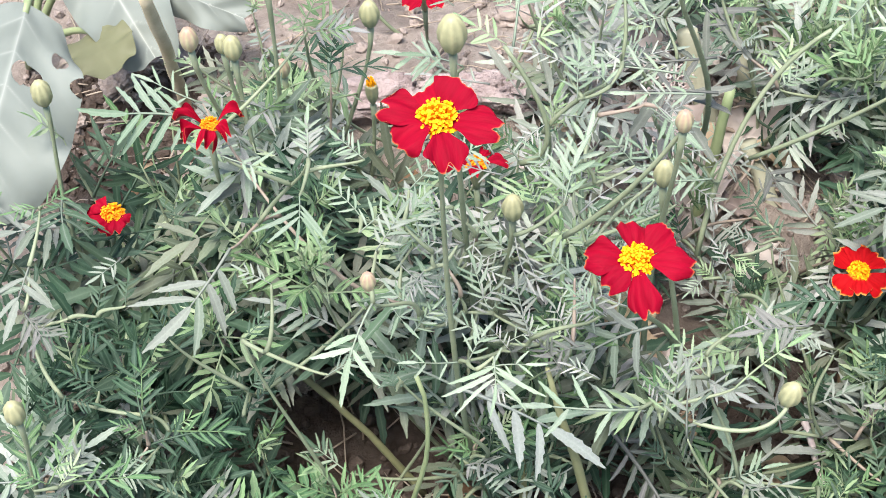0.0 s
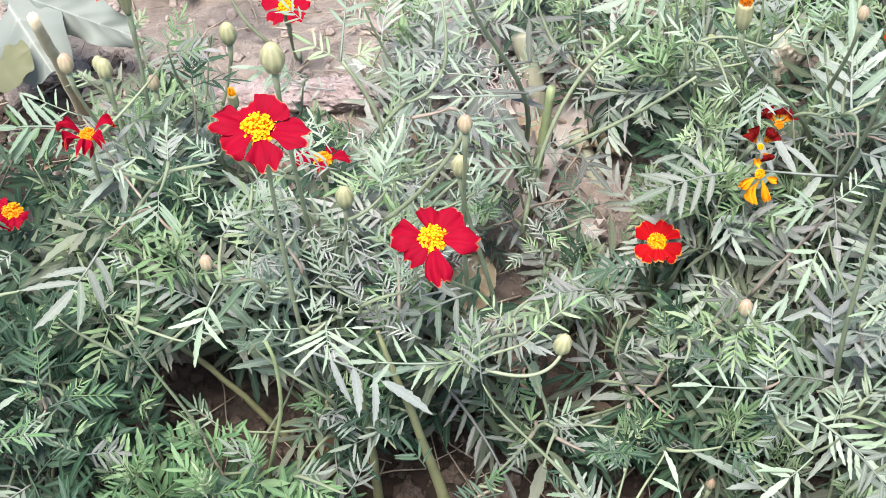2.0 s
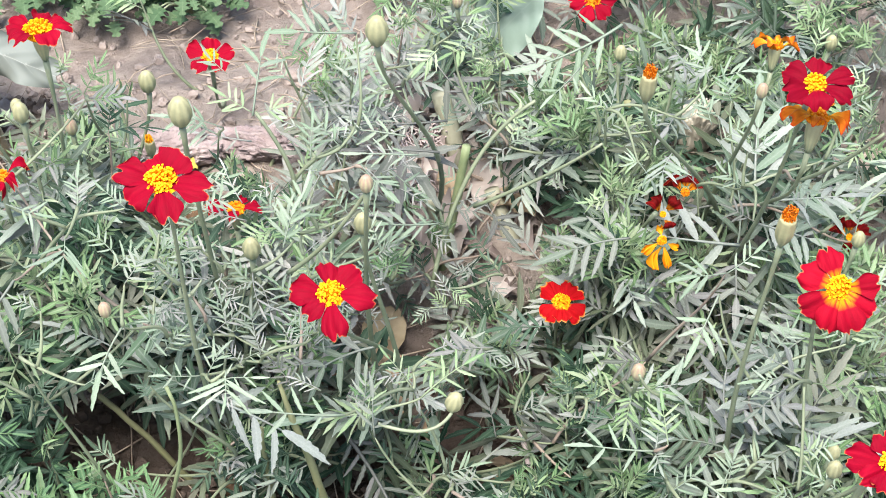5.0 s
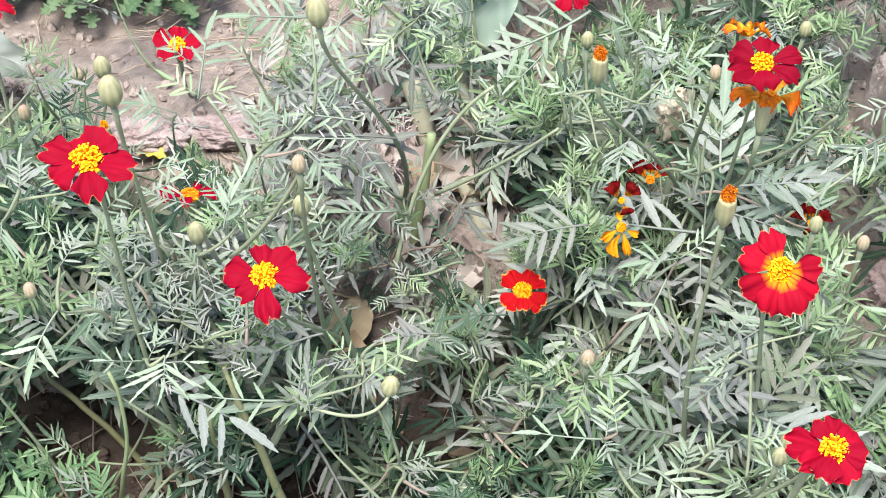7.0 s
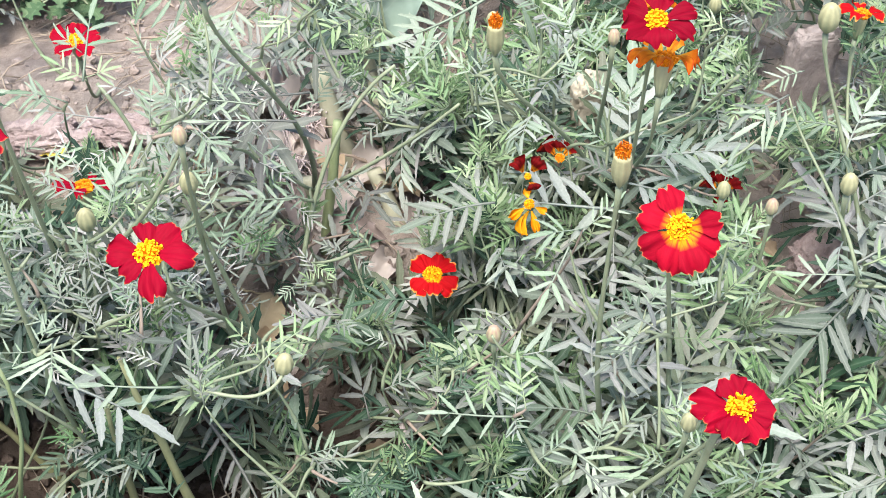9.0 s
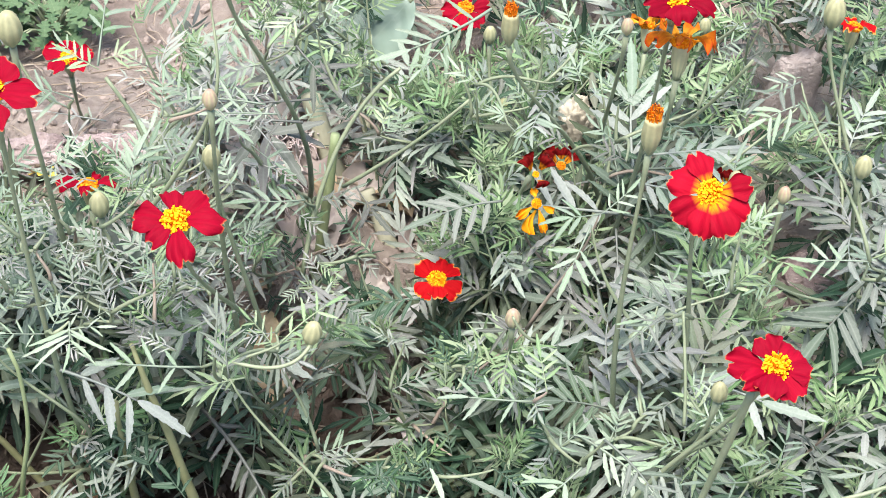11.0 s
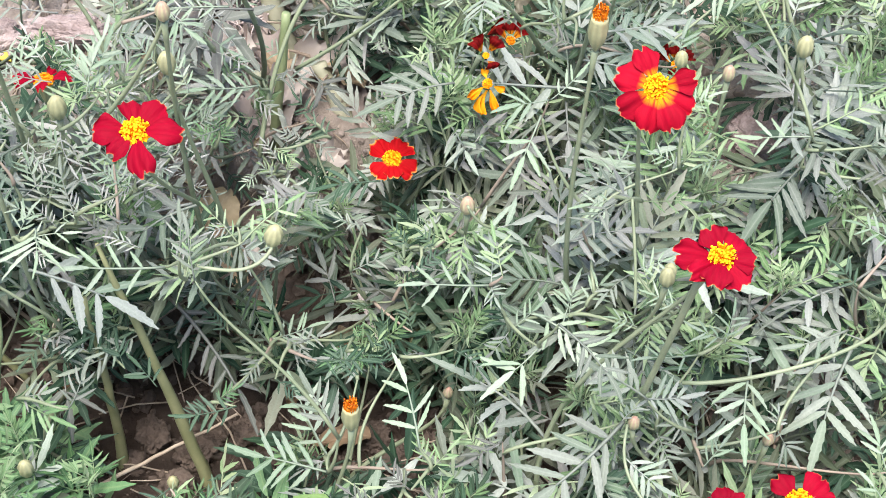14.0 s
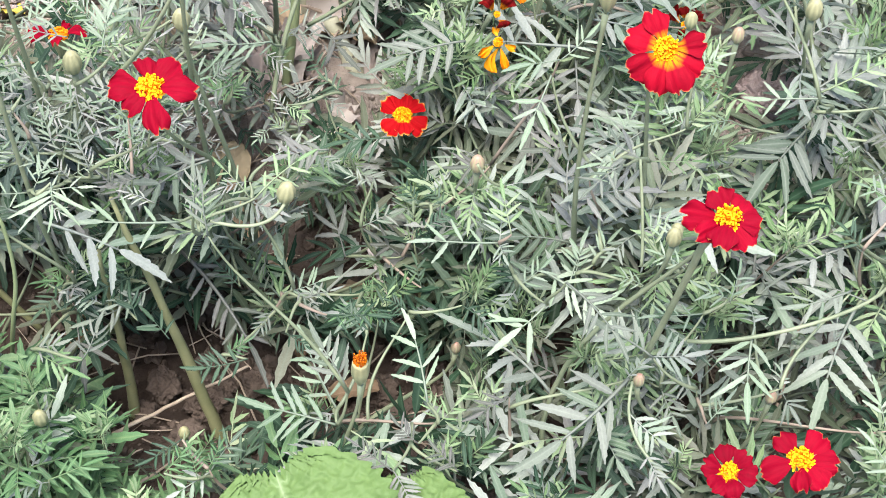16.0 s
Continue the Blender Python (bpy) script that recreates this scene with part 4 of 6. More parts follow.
marigold((-0.15, 0.60), "tall marigold plant with a wide red flower and fat buds", 4, [
    flower((-0.176, 0.542, 0.436), F5, 0.050, (0.02, -0.36, 1), wide=0.43, seed=1, label="open red flower with a yellow centre"),
    bud((-0.171, 0.590, 0.436), 0.023, bare=0.07), bud((-0.205, 0.491, 0.397), 0.012, mat=CALYX_PINK, bare=0.0, label="small opened seed head"),
    bud((-0.145, 0.611, 0.292), 0.02), bud((-0.175, 0.437, 0.186), 0.016),
], 0.31, 0.15, 11, green=0.10, dusty=0.55, leaves=[
    (-0.149, 0.463, 0.204, -0.135, 0.475, 0.237, 3, 0.36, "m"),
    (-0.122, 0.576, 0.338, -0.112, 0.604, 0.355, 3, 0.45, "g"),
    (-0.159, 0.538, 0.175, -0.124, 0.552, 0.182, 2, 0.40, "f"),
    (-0.162, 0.549, 0.160, -0.181, 0.547, 0.165, 2, 0.50, "f"),
    (-0.166, 0.562, 0.144, -0.158, 0.586, 0.157, 2, 0.45, "f"),
    (-0.168, 0.565, 0.121, -0.156, 0.507, 0.105, 1, 0.60, "d"),
    (-0.184, 0.493, 0.172, -0.149, 0.473, 0.167, 4, 0.42, "f"),
    (-0.122, 0.587, 0.340, -0.106, 0.619, 0.355, 3, 0.36, "g"),
    (-0.132, 0.634, 0.280, -0.101, 0.634, 0.282, 3, 0.40, "y"),
    (-0.209, 0.530, 0.327, -0.222, 0.482, 0.317, 2, 0.42, "g"),
    (-0.155, 0.523, 0.293, -0.155, 0.494, 0.287, 3, 0.90, "g"),
] + [
    (-0.166, 0.552, 0.158, -0.126, 0.563, 0.162, 2, 0.40, "f"),
    (-0.166, 0.551, 0.160, -0.155, 0.571, 0.169, 2, 0.45, "f"),
    (-0.169, 0.560, 0.144, -0.193, 0.558, 0.150, 2, 0.45, "f"),
    (-0.236, 0.556, 0.125, -0.265, 0.572, 0.138, 2, 0.42, "d"),
    (-0.120, 0.592, 0.325, -0.106, 0.625, 0.343, 2, 0.42, "g"),
    (-0.118, 0.602, 0.312, -0.137, 0.614, 0.321, 3, 0.42, "y"),
    (-0.207, 0.544, 0.347, -0.192, 0.565, 0.359, 4, 0.40, "m"),
    (-0.143, 0.609, 0.252, -0.161, 0.624, 0.262, 3, 0.40, "g"),
    (-0.215, 0.568, 0.341, -0.235, 0.579, 0.352, 3, 0.42, "g"),
    (-0.197, 0.581, 0.319, -0.182, 0.597, 0.327, 3, 0.42, "g"),
    (-0.215, 0.556, 0.345, -0.196, 0.572, 0.353, 3, 0.40, "g"),
] + [
    (-0.174, 0.551, 0.273, -0.192, 0.584, 0.291, 4, 0.36, "g"),
    (-0.157, 0.569, 0.264, -0.165, 0.597, 0.280, 4, 0.36, "g"),
    (-0.137, 0.548, 0.270, -0.145, 0.580, 0.286, 4, 0.32, "m"),
    (-0.149, 0.551, 0.262, -0.127, 0.557, 0.267, 3, 0.34, "g"),
    (-0.206, 0.559, 0.289, -0.190, 0.539, 0.284, 1, 0.40, "g"),
    (-0.120, 0.542, 0.246, -0.138, 0.559, 0.258, 4, 0.36, "p"),
    (-0.193, 0.551, 0.274, -0.180, 0.567, 0.282, 3, 0.42, "y"),
    (-0.110, 0.558, 0.249, -0.134, 0.547, 0.251, 3, 0.42, "p"),
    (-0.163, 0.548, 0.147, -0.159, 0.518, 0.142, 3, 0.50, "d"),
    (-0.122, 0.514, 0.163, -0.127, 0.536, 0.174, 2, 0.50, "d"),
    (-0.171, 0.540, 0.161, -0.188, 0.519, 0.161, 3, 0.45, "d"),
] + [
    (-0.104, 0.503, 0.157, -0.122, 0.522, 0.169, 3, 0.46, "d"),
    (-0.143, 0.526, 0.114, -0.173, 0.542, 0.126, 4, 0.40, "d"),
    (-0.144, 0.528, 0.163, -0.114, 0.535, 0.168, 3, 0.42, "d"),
    (-0.194, 0.547, 0.276, -0.177, 0.562, 0.285, 4, 0.36, "g"),
    (-0.178, 0.577, 0.293, -0.188, 0.558, 0.290, 4, 0.36, "m"),
    (-0.175, 0.610, 0.294, -0.193, 0.587, 0.292, 3, 0.42, "g"),
    (-0.194, 0.591, 0.332, -0.176, 0.610, 0.341, 3, 0.42, "g"),
    (-0.153, 0.627, 0.241, -0.171, 0.644, 0.253, 3, 0.42, "g"),
    (-0.190, 0.548, 0.291, -0.208, 0.559, 0.303, 4, 0.38, "g"),
    (-0.155, 0.546, 0.271, -0.177, 0.555, 0.281, 4, 0.38, "g"),
    (-0.106, 0.535, 0.308, -0.124, 0.547, 0.318, 4, 0.38, "g"),
] + [
    (-0.171, 0.535, 0.270, -0.202, 0.532, 0.276, 3, 0.36, "g"),
    (-0.167, 0.530, 0.278, -0.154, 0.548, 0.288, 3, 0.42, "g"),
    (-0.163, 0.519, 0.288, -0.129, 0.518, 0.289, 3, 0.36, "g"),
    (-0.115, 0.579, 0.277, -0.138, 0.595, 0.290, 3, 0.42, "g"),
    (-0.184, 0.577, 0.302, -0.199, 0.586, 0.312, 3, 0.42, "g"),
    (-0.176, 0.588, 0.262, -0.192, 0.599, 0.273, 3, 0.42, "g"),
    (-0.157, 0.572, 0.260, -0.142, 0.583, 0.268, 3, 0.42, "g"),
    (-0.122, 0.589, 0.325, -0.119, 0.613, 0.341, 3, 0.42, "g"),
    (-0.125, 0.610, 0.317, -0.142, 0.623, 0.329, 3, 0.42, "g"),
    (-0.183, 0.606, 0.298, -0.199, 0.613, 0.308, 3, 0.42, "g"),
    (-0.116, 0.559, 0.248, -0.135, 0.570, 0.258, 3, 0.42, "y"),
] + [
    (-0.189, 0.556, 0.280, -0.204, 0.565, 0.290, 3, 0.42, "g"),
    (-0.163, 0.619, 0.265, -0.201, 0.634, 0.280, 4, 0.34, "w"),
    (-0.164, 0.609, 0.272, -0.166, 0.584, 0.266, 3, 0.30, "w"),
    (-0.172, 0.584, 0.298, -0.199, 0.586, 0.307, 3, 0.32, "w"),
    (-0.144, 0.598, 0.287, -0.134, 0.567, 0.278, 3, 0.30, "w"),
    (-0.132, 0.613, 0.289, -0.140, 0.627, 0.300, 4, 0.40, "y"),
    (-0.128, 0.605, 0.303, -0.118, 0.618, 0.311, 4, 0.40, "y"),
    (-0.136, 0.631, 0.273, -0.151, 0.631, 0.279, 4, 0.36, "y"),
    (-0.199, 0.574, 0.295, -0.180, 0.557, 0.290, 4, 0.34, "w"),
    (-0.188, 0.570, 0.296, -0.198, 0.550, 0.294, 4, 0.34, "w"),
    (-0.168, 0.591, 0.274, -0.147, 0.581, 0.272, 4, 0.34, "w"),
] + [
    (-0.171, 0.570, 0.275, -0.186, 0.553, 0.275, 4, 0.34, "w"),
    (-0.147, 0.612, 0.258, -0.164, 0.599, 0.258, 3, 0.34, "w"),
    (-0.140, 0.597, 0.276, -0.132, 0.570, 0.269, 3, 0.30, "w"),
    (-0.164, 0.621, 0.253, -0.181, 0.612, 0.255, 4, 0.34, "w"),
    (-0.169, 0.569, 0.263, -0.147, 0.583, 0.271, 4, 0.34, "w"),
    (-0.133, 0.553, 0.259, -0.145, 0.570, 0.271, 4, 0.34, "w"),
    (-0.117, 0.559, 0.254, -0.129, 0.577, 0.266, 4, 0.34, "w"),
    (-0.147, 0.539, 0.273, -0.159, 0.549, 0.283, 4, 0.34, "w"),
    (-0.103, 0.540, 0.246, -0.125, 0.545, 0.254, 4, 0.36, "w"),
    (-0.162, 0.513, 0.289, -0.144, 0.501, 0.287, 4, 0.36, "w"),
    (-0.162, 0.537, 0.142, -0.154, 0.486, 0.129, 1, 0.50, "p"),
] + [
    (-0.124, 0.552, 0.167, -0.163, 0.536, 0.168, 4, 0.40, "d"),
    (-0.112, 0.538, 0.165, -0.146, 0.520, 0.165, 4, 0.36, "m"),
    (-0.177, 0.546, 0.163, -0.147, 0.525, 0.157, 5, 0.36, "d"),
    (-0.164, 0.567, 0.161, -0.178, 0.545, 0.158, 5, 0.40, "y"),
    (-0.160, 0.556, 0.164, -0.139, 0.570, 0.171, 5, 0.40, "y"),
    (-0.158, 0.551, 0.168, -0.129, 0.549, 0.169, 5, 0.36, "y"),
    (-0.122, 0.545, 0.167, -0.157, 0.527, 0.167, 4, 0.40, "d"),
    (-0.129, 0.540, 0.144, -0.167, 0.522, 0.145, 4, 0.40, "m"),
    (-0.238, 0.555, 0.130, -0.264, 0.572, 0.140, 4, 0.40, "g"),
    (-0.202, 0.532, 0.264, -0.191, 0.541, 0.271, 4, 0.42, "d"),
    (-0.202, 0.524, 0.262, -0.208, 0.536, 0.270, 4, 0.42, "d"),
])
marigold((-0.06, 0.62), "marigold plant with a red flower on a bare stalk", 5, [
    flower((-0.093, 0.526, 0.361), F2, 0.0455, (0.0, -0.24, 1), seed=2, wide=0.40, label="open red flower with a yellow centre"),
    bud((-0.077, 0.580, 0.355), 0.018), bud((-0.074, 0.563, 0.410), 0.014, mat=CALYX_PINK), bud((-0.027, 0.483, 0.322), 0.018, (0.2, -0.05, 1), own=False),
    flower((-0.164, 0.690, 0.232), [(0, 1, 0.8), (60, 0.7, 0.5), (185, 1.1, 0.9), (270, 0.8, 0.6)], 0.036, (0, 0.1, 1), mat=RED, label="fading orange and red flower", disc=0.42, tall=0.6, floret=FLORET_ORANGE),
], 0.25, 0.13, 8, green=0.10, dusty=0.6, stems=[
    ((-0.139, 0.700, 0.220), (-0.117, 0.693, 0.235), (-0.120, 0.699, 0.260), (-0.148, 0.719, 0.295), 0.0030, 0.0020),
    ((-0.127, 0.701, 0.245), (-0.119, 0.703, 0.259), (-0.108, 0.704, 0.272), (-0.094, 0.702, 0.282), 0.0024, 0.0016),
    ((-0.121, 0.581, 0.308), (-0.102, 0.572, 0.337), (-0.086, 0.567, 0.370), (-0.072, 0.566, 0.405), 0.0024, 0.0016),
    ((-0.068, 0.479, 0.307), (-0.048, 0.472, 0.305), (-0.035, 0.472, 0.308), (-0.028, 0.480, 0.317), 0.0017, 0.0016),
], leaves=[
    (-0.077, 0.488, 0.308, -0.076, 0.498, 0.340, 3, 0.36, "m"),
    (-0.088, 0.509, 0.268, -0.149, 0.509, 0.275, 3, 0.30, "g"),
    (-0.077, 0.501, 0.266, -0.072, 0.536, 0.283, 3, 0.30, "y"),
    (-0.044, 0.511, 0.283, -0.007, 0.533, 0.296, 3, 0.30, "y"),
    (-0.048, 0.551, 0.229, -0.070, 0.574, 0.242, 3, 0.32, "y"),
    (-0.097, 0.578, 0.146, -0.045, 0.486, 0.118, 7, 0.20, "p"),
    (-0.030, 0.569, 0.085, -0.061, 0.617, 0.107, 4, 0.32, "g"),
    (-0.080, 0.518, 0.260, -0.078, 0.535, 0.269, 3, 0.55, "f"),
    (-0.082, 0.632, 0.344, -0.056, 0.609, 0.337, 2, 0.42, "g"),
    (-0.106, 0.613, 0.252, -0.121, 0.629, 0.261, 3, 0.40, "g"),
    (-0.070, 0.637, 0.287, -0.089, 0.652, 0.297, 3, 0.42, "g"),
] + [
    (-0.079, 0.628, 0.351, -0.057, 0.604, 0.343, 1, 0.42, "g"),
    (-0.115, 0.615, 0.302, -0.095, 0.631, 0.311, 3, 0.42, "y"),
    (-0.106, 0.571, 0.262, -0.121, 0.588, 0.275, 3, 0.42, "g"),
    (-0.086, 0.616, 0.318, -0.102, 0.629, 0.330, 3, 0.42, "g"),
    (-0.068, 0.591, 0.319, -0.080, 0.610, 0.333, 3, 0.42, "g"),
    (-0.088, 0.612, 0.212, -0.105, 0.624, 0.222, 3, 0.42, "g"),
    (-0.075, 0.627, 0.347, -0.059, 0.606, 0.341, 2, 0.22, "w"),
    (-0.111, 0.608, 0.300, -0.097, 0.601, 0.300, 3, 0.36, "g"),
    (-0.113, 0.602, 0.298, -0.084, 0.618, 0.307, 3, 0.26, "w"),
    (-0.103, 0.637, 0.331, -0.116, 0.616, 0.327, 2, 0.25, "w"),
    (-0.108, 0.575, 0.254, -0.124, 0.567, 0.256, 4, 0.34, "w"),
] + [
    (-0.088, 0.577, 0.255, -0.110, 0.585, 0.264, 3, 0.32, "w"),
    (0.000, 0.563, 0.257, -0.040, 0.554, 0.257, 5, 0.40, "p"),
    (-0.048, 0.562, 0.233, -0.071, 0.554, 0.235, 4, 0.36, "w"),
    (-0.085, 0.531, 0.266, -0.073, 0.513, 0.263, 4, 0.36, "w"),
    (-0.110, 0.616, 0.321, -0.125, 0.601, 0.320, 3, 0.30, "w"),
    (-0.054, 0.616, 0.109, -0.031, 0.568, 0.096, 4, 0.30, "f"),
    (-0.034, 0.544, 0.138, 0.003, 0.553, 0.146, 4, 0.36, "g"),
    (-0.026, 0.535, 0.156, -0.007, 0.514, 0.153, 3, 0.36, "m"),
    (-0.007, 0.502, 0.173, 0.033, 0.496, 0.176, 4, 0.36, "d"),
    (0.020, 0.506, 0.175, 0.012, 0.491, 0.174, 5, 0.42, "f"),
    (0.010, 0.507, 0.173, -0.001, 0.493, 0.172, 5, 0.42, "f"),
] + [
    (-0.057, 0.484, 0.158, -0.097, 0.478, 0.161, 4, 0.30, "d"),
    (-0.035, 0.568, 0.247, -0.004, 0.574, 0.254, 4, 0.32, "w"),
    (-0.021, 0.625, 0.195, -0.034, 0.636, 0.204, 4, 0.36, "m"),
    (-0.008, 0.582, 0.231, 0.011, 0.568, 0.230, 4, 0.36, "m"),
    (-0.104, 0.580, 0.263, -0.128, 0.580, 0.268, 5, 0.30, "w"),
    (-0.106, 0.621, 0.219, -0.081, 0.621, 0.223, 5, 0.30, "w"),
    (-0.104, 0.594, 0.243, -0.118, 0.582, 0.242, 4, 0.32, "w"),
    (-0.102, 0.605, 0.228, -0.104, 0.582, 0.222, 4, 0.32, "w"),
    (-0.048, 0.601, 0.106, -0.033, 0.570, 0.099, 4, 0.35, "g"),
    (-0.022, 0.528, 0.154, 0.006, 0.530, 0.159, 3, 0.34, "m"),
    (-0.023, 0.518, 0.162, -0.006, 0.507, 0.163, 3, 0.36, "m"),
] + [
    (0.015, 0.508, 0.172, -0.007, 0.498, 0.172, 4, 0.38, "f"),
    (0.018, 0.508, 0.172, 0.028, 0.494, 0.172, 4, 0.40, "f"),
    (0.017, 0.534, 0.146, 0.025, 0.541, 0.153, 4, 0.40, "f"),
    (-0.070, 0.496, 0.146, -0.051, 0.503, 0.152, 5, 0.40, "f"),
    (-0.073, 0.487, 0.159, -0.093, 0.477, 0.160, 4, 0.36, "d"),
    (-0.039, 0.525, 0.149, -0.054, 0.503, 0.146, 4, 0.36, "m"),
    (-0.033, 0.495, 0.167, -0.014, 0.478, 0.166, 4, 0.36, "d"),
    (-0.060, 0.548, 0.142, -0.076, 0.565, 0.152, 4, 0.36, "d"),
])
marigold((0.06, 0.69), "low marigold plant with a small orange-red flower", 6, [
    flower((0.055, 0.667, 0.158), F3, 0.0375, (0.0, -0.26, 1), mat=SCARLET, seed=3, cup=0.05, ruffle=0.05, wide=0.52, label="small orange-red flower with an orange rim"),
    bud((0.086, 0.545, 0.257), 0.016, mat=CALYX_PINK),
    flower((0.117, 0.672, 0.222), [(100, 0.6, 0.45), (215, 1.0, 0.5), (258, 1.3, 0.55), (285, 1.2, 0.45), (335, 0.8, 0.4)], 0.032, (0.1, -0.8, 0.6), mat=YELLOWED, cup=-0.3, ruffle=0.2, calyx=False, label="withered yellow flower with hanging petals", disc=0.2),
    flower((0.116, 0.678, 0.242), [(50, 1.0, 1.1), (140, 1.0, 1.1), (280, 0.7, 0.9)], 0.028, (0.1, -0.6, 0.7), mat=FADED, cup=0.7, ruffle=0.2, calyx=False, clear=False, label="small shrivelled dark red flower", disc=0.15),
], 0.16, 0.13, 7, green=0.5, dusty=0.35, leaves=[
    (0.095, 0.670, 0.227, 0.029, 0.648, 0.219, 4, 0.38, "m"),
    (0.107, 0.609, 0.174, 0.074, 0.605, 0.175, 3, 0.55, "p"),
    (0.044, 0.635, 0.176, -0.003, 0.631, 0.178, 4, 0.42, "d"),
    (0.140, 0.597, 0.286, 0.103, 0.594, 0.286, 2, 0.50, "g"),
    (0.141, 0.597, 0.286, 0.166, 0.613, 0.300, 3, 0.40, "g"),
    (0.099, 0.682, 0.286, 0.082, 0.685, 0.291, 2, 0.60, "g"),
    (0.058, 0.581, 0.172, 0.040, 0.599, 0.182, 5, 0.32, "d"),
    (0.058, 0.554, 0.184, 0.080, 0.565, 0.193, 4, 0.36, "d"),
    (0.010, 0.593, 0.104, -0.003, 0.631, 0.122, 2, 0.50, "p"),
    (0.047, 0.578, 0.121, 0.021, 0.595, 0.131, 2, 0.50, "p"),
    (0.039, 0.684, 0.194, 0.062, 0.694, 0.204, 3, 0.42, "p"),
] + [
    (0.029, 0.598, 0.178, 0.008, 0.605, 0.184, 4, 0.36, "m"),
    (0.020, 0.584, 0.149, 0.050, 0.593, 0.157, 3, 0.30, "m"),
    (0.057, 0.549, 0.125, 0.055, 0.572, 0.137, 3, 0.40, "d"),
    (0.073, 0.574, 0.180, 0.060, 0.586, 0.189, 3, 0.40, "d"),
    (-0.023, 0.655, 0.192, -0.006, 0.642, 0.191, 4, 0.36, "y"),
    (0.003, 0.672, 0.179, 0.016, 0.655, 0.175, 4, 0.36, "m"),
])
marigold((0.19, 0.58), "tall marigold plant with red flowers and half-open buds", 7, [
    flower((0.176, 0.518, 0.378), F4, 0.046, (0, -0.7, 0.75), disc=0.30, mat=FLUSHED, seed=4, wide=0.45, label="red flower flushed yellow at the middle"),
    bud((0.147, 0.541, 0.398), 0.027, tuft=FLORET_TUFT, label="bud opening with an orange tuft"), bud((0.252, 0.610, 0.284), 0.014, mat=CALYX_PINK), bud((0.200, 0.501, 0.237), 0.015), bud((0.181, 0.456, 0.295), 0.016), bud((0.226, 0.625, 0.283), 0.015),
    flower((0.234, 0.656, 0.246), [(30, 1.0, 1.1), (150, 1.0, 1.1), (95, 0.8, 0.9), (250, 0.7, 0.9)], 0.028, (0.1, -0.5, 0.8), mat=FADED, cup=0.35, ruffle=0.3, disc=0.16, calyx=False, clear=False, label="withered dark red flower"),
], 0.27, 0.15, 10, stems=[
    ((0.169, 0.502, 0.307), (0.170, 0.485, 0.286), (0.171, 0.473, 0.268), (0.170, 0.466, 0.255), 0.0014, 0.0016),
    ((0.102, 0.534, 0.248), (0.094, 0.531, 0.253), (0.088, 0.531, 0.261), (0.084, 0.534, 0.271), 0.0016, 0.0014),
], leaves=[
    (0.125, 0.456, 0.259, 0.155, 0.409, 0.246, 4, 0.36, "m"),
    (0.161, 0.506, 0.298, 0.133, 0.480, 0.302, 3, 0.36, "m"),
    (0.127, 0.560, 0.315, 0.104, 0.519, 0.300, 2, 0.42, "g"),
    (0.102, 0.505, 0.240, 0.098, 0.536, 0.256, 3, 0.40, "y"),
    (0.184, 0.528, 0.271, 0.218, 0.521, 0.278, 3, 0.35, "y"),
    (0.126, 0.518, 0.182, 0.173, 0.467, 0.175, 5, 0.34, "g"),
    (0.119, 0.466, 0.223, 0.079, 0.442, 0.217, 2, 0.55, "g"),
    (0.096, 0.508, 0.228, 0.040, 0.513, 0.230, 3, 0.33, "g"),
    (0.147, 0.490, 0.092, 0.108, 0.513, 0.100, 3, 0.45, "p"),
    (0.223, 0.453, 0.231, 0.233, 0.475, 0.244, 3, 0.40, "g"),
    (0.229, 0.465, 0.215, 0.205, 0.476, 0.219, 3, 0.40, "g"),
] + [
    (0.214, 0.463, 0.205, 0.173, 0.465, 0.204, 3, 0.35, "g"),
    (0.191, 0.442, 0.158, 0.199, 0.408, 0.154, 4, 0.40, "m"),
    (0.142, 0.506, 0.182, 0.157, 0.540, 0.198, 4, 0.42, "g"),
    (0.172, 0.540, 0.260, 0.142, 0.535, 0.259, 3, 0.50, "g"),
    (0.109, 0.503, 0.187, 0.134, 0.519, 0.197, 3, 0.42, "g"),
    (0.184, 0.488, 0.200, 0.162, 0.495, 0.204, 3, 0.42, "g"),
    (0.199, 0.473, 0.239, 0.176, 0.485, 0.244, 3, 0.42, "g"),
    (0.182, 0.520, 0.210, 0.159, 0.501, 0.205, 3, 0.42, "m"),
    (0.224, 0.584, 0.230, 0.202, 0.595, 0.236, 3, 0.42, "g"),
    (0.175, 0.490, 0.257, 0.200, 0.492, 0.265, 3, 0.38, "g"),
    (0.157, 0.512, 0.193, 0.176, 0.529, 0.205, 3, 0.46, "g"),
] + [
    (0.147, 0.511, 0.185, 0.155, 0.533, 0.197, 3, 0.42, "g"),
    (0.152, 0.534, 0.249, 0.170, 0.541, 0.258, 3, 0.44, "g"),
    (0.181, 0.586, 0.221, 0.197, 0.604, 0.234, 3, 0.44, "g"),
    (0.226, 0.596, 0.270, 0.249, 0.601, 0.280, 3, 0.40, "g"),
])
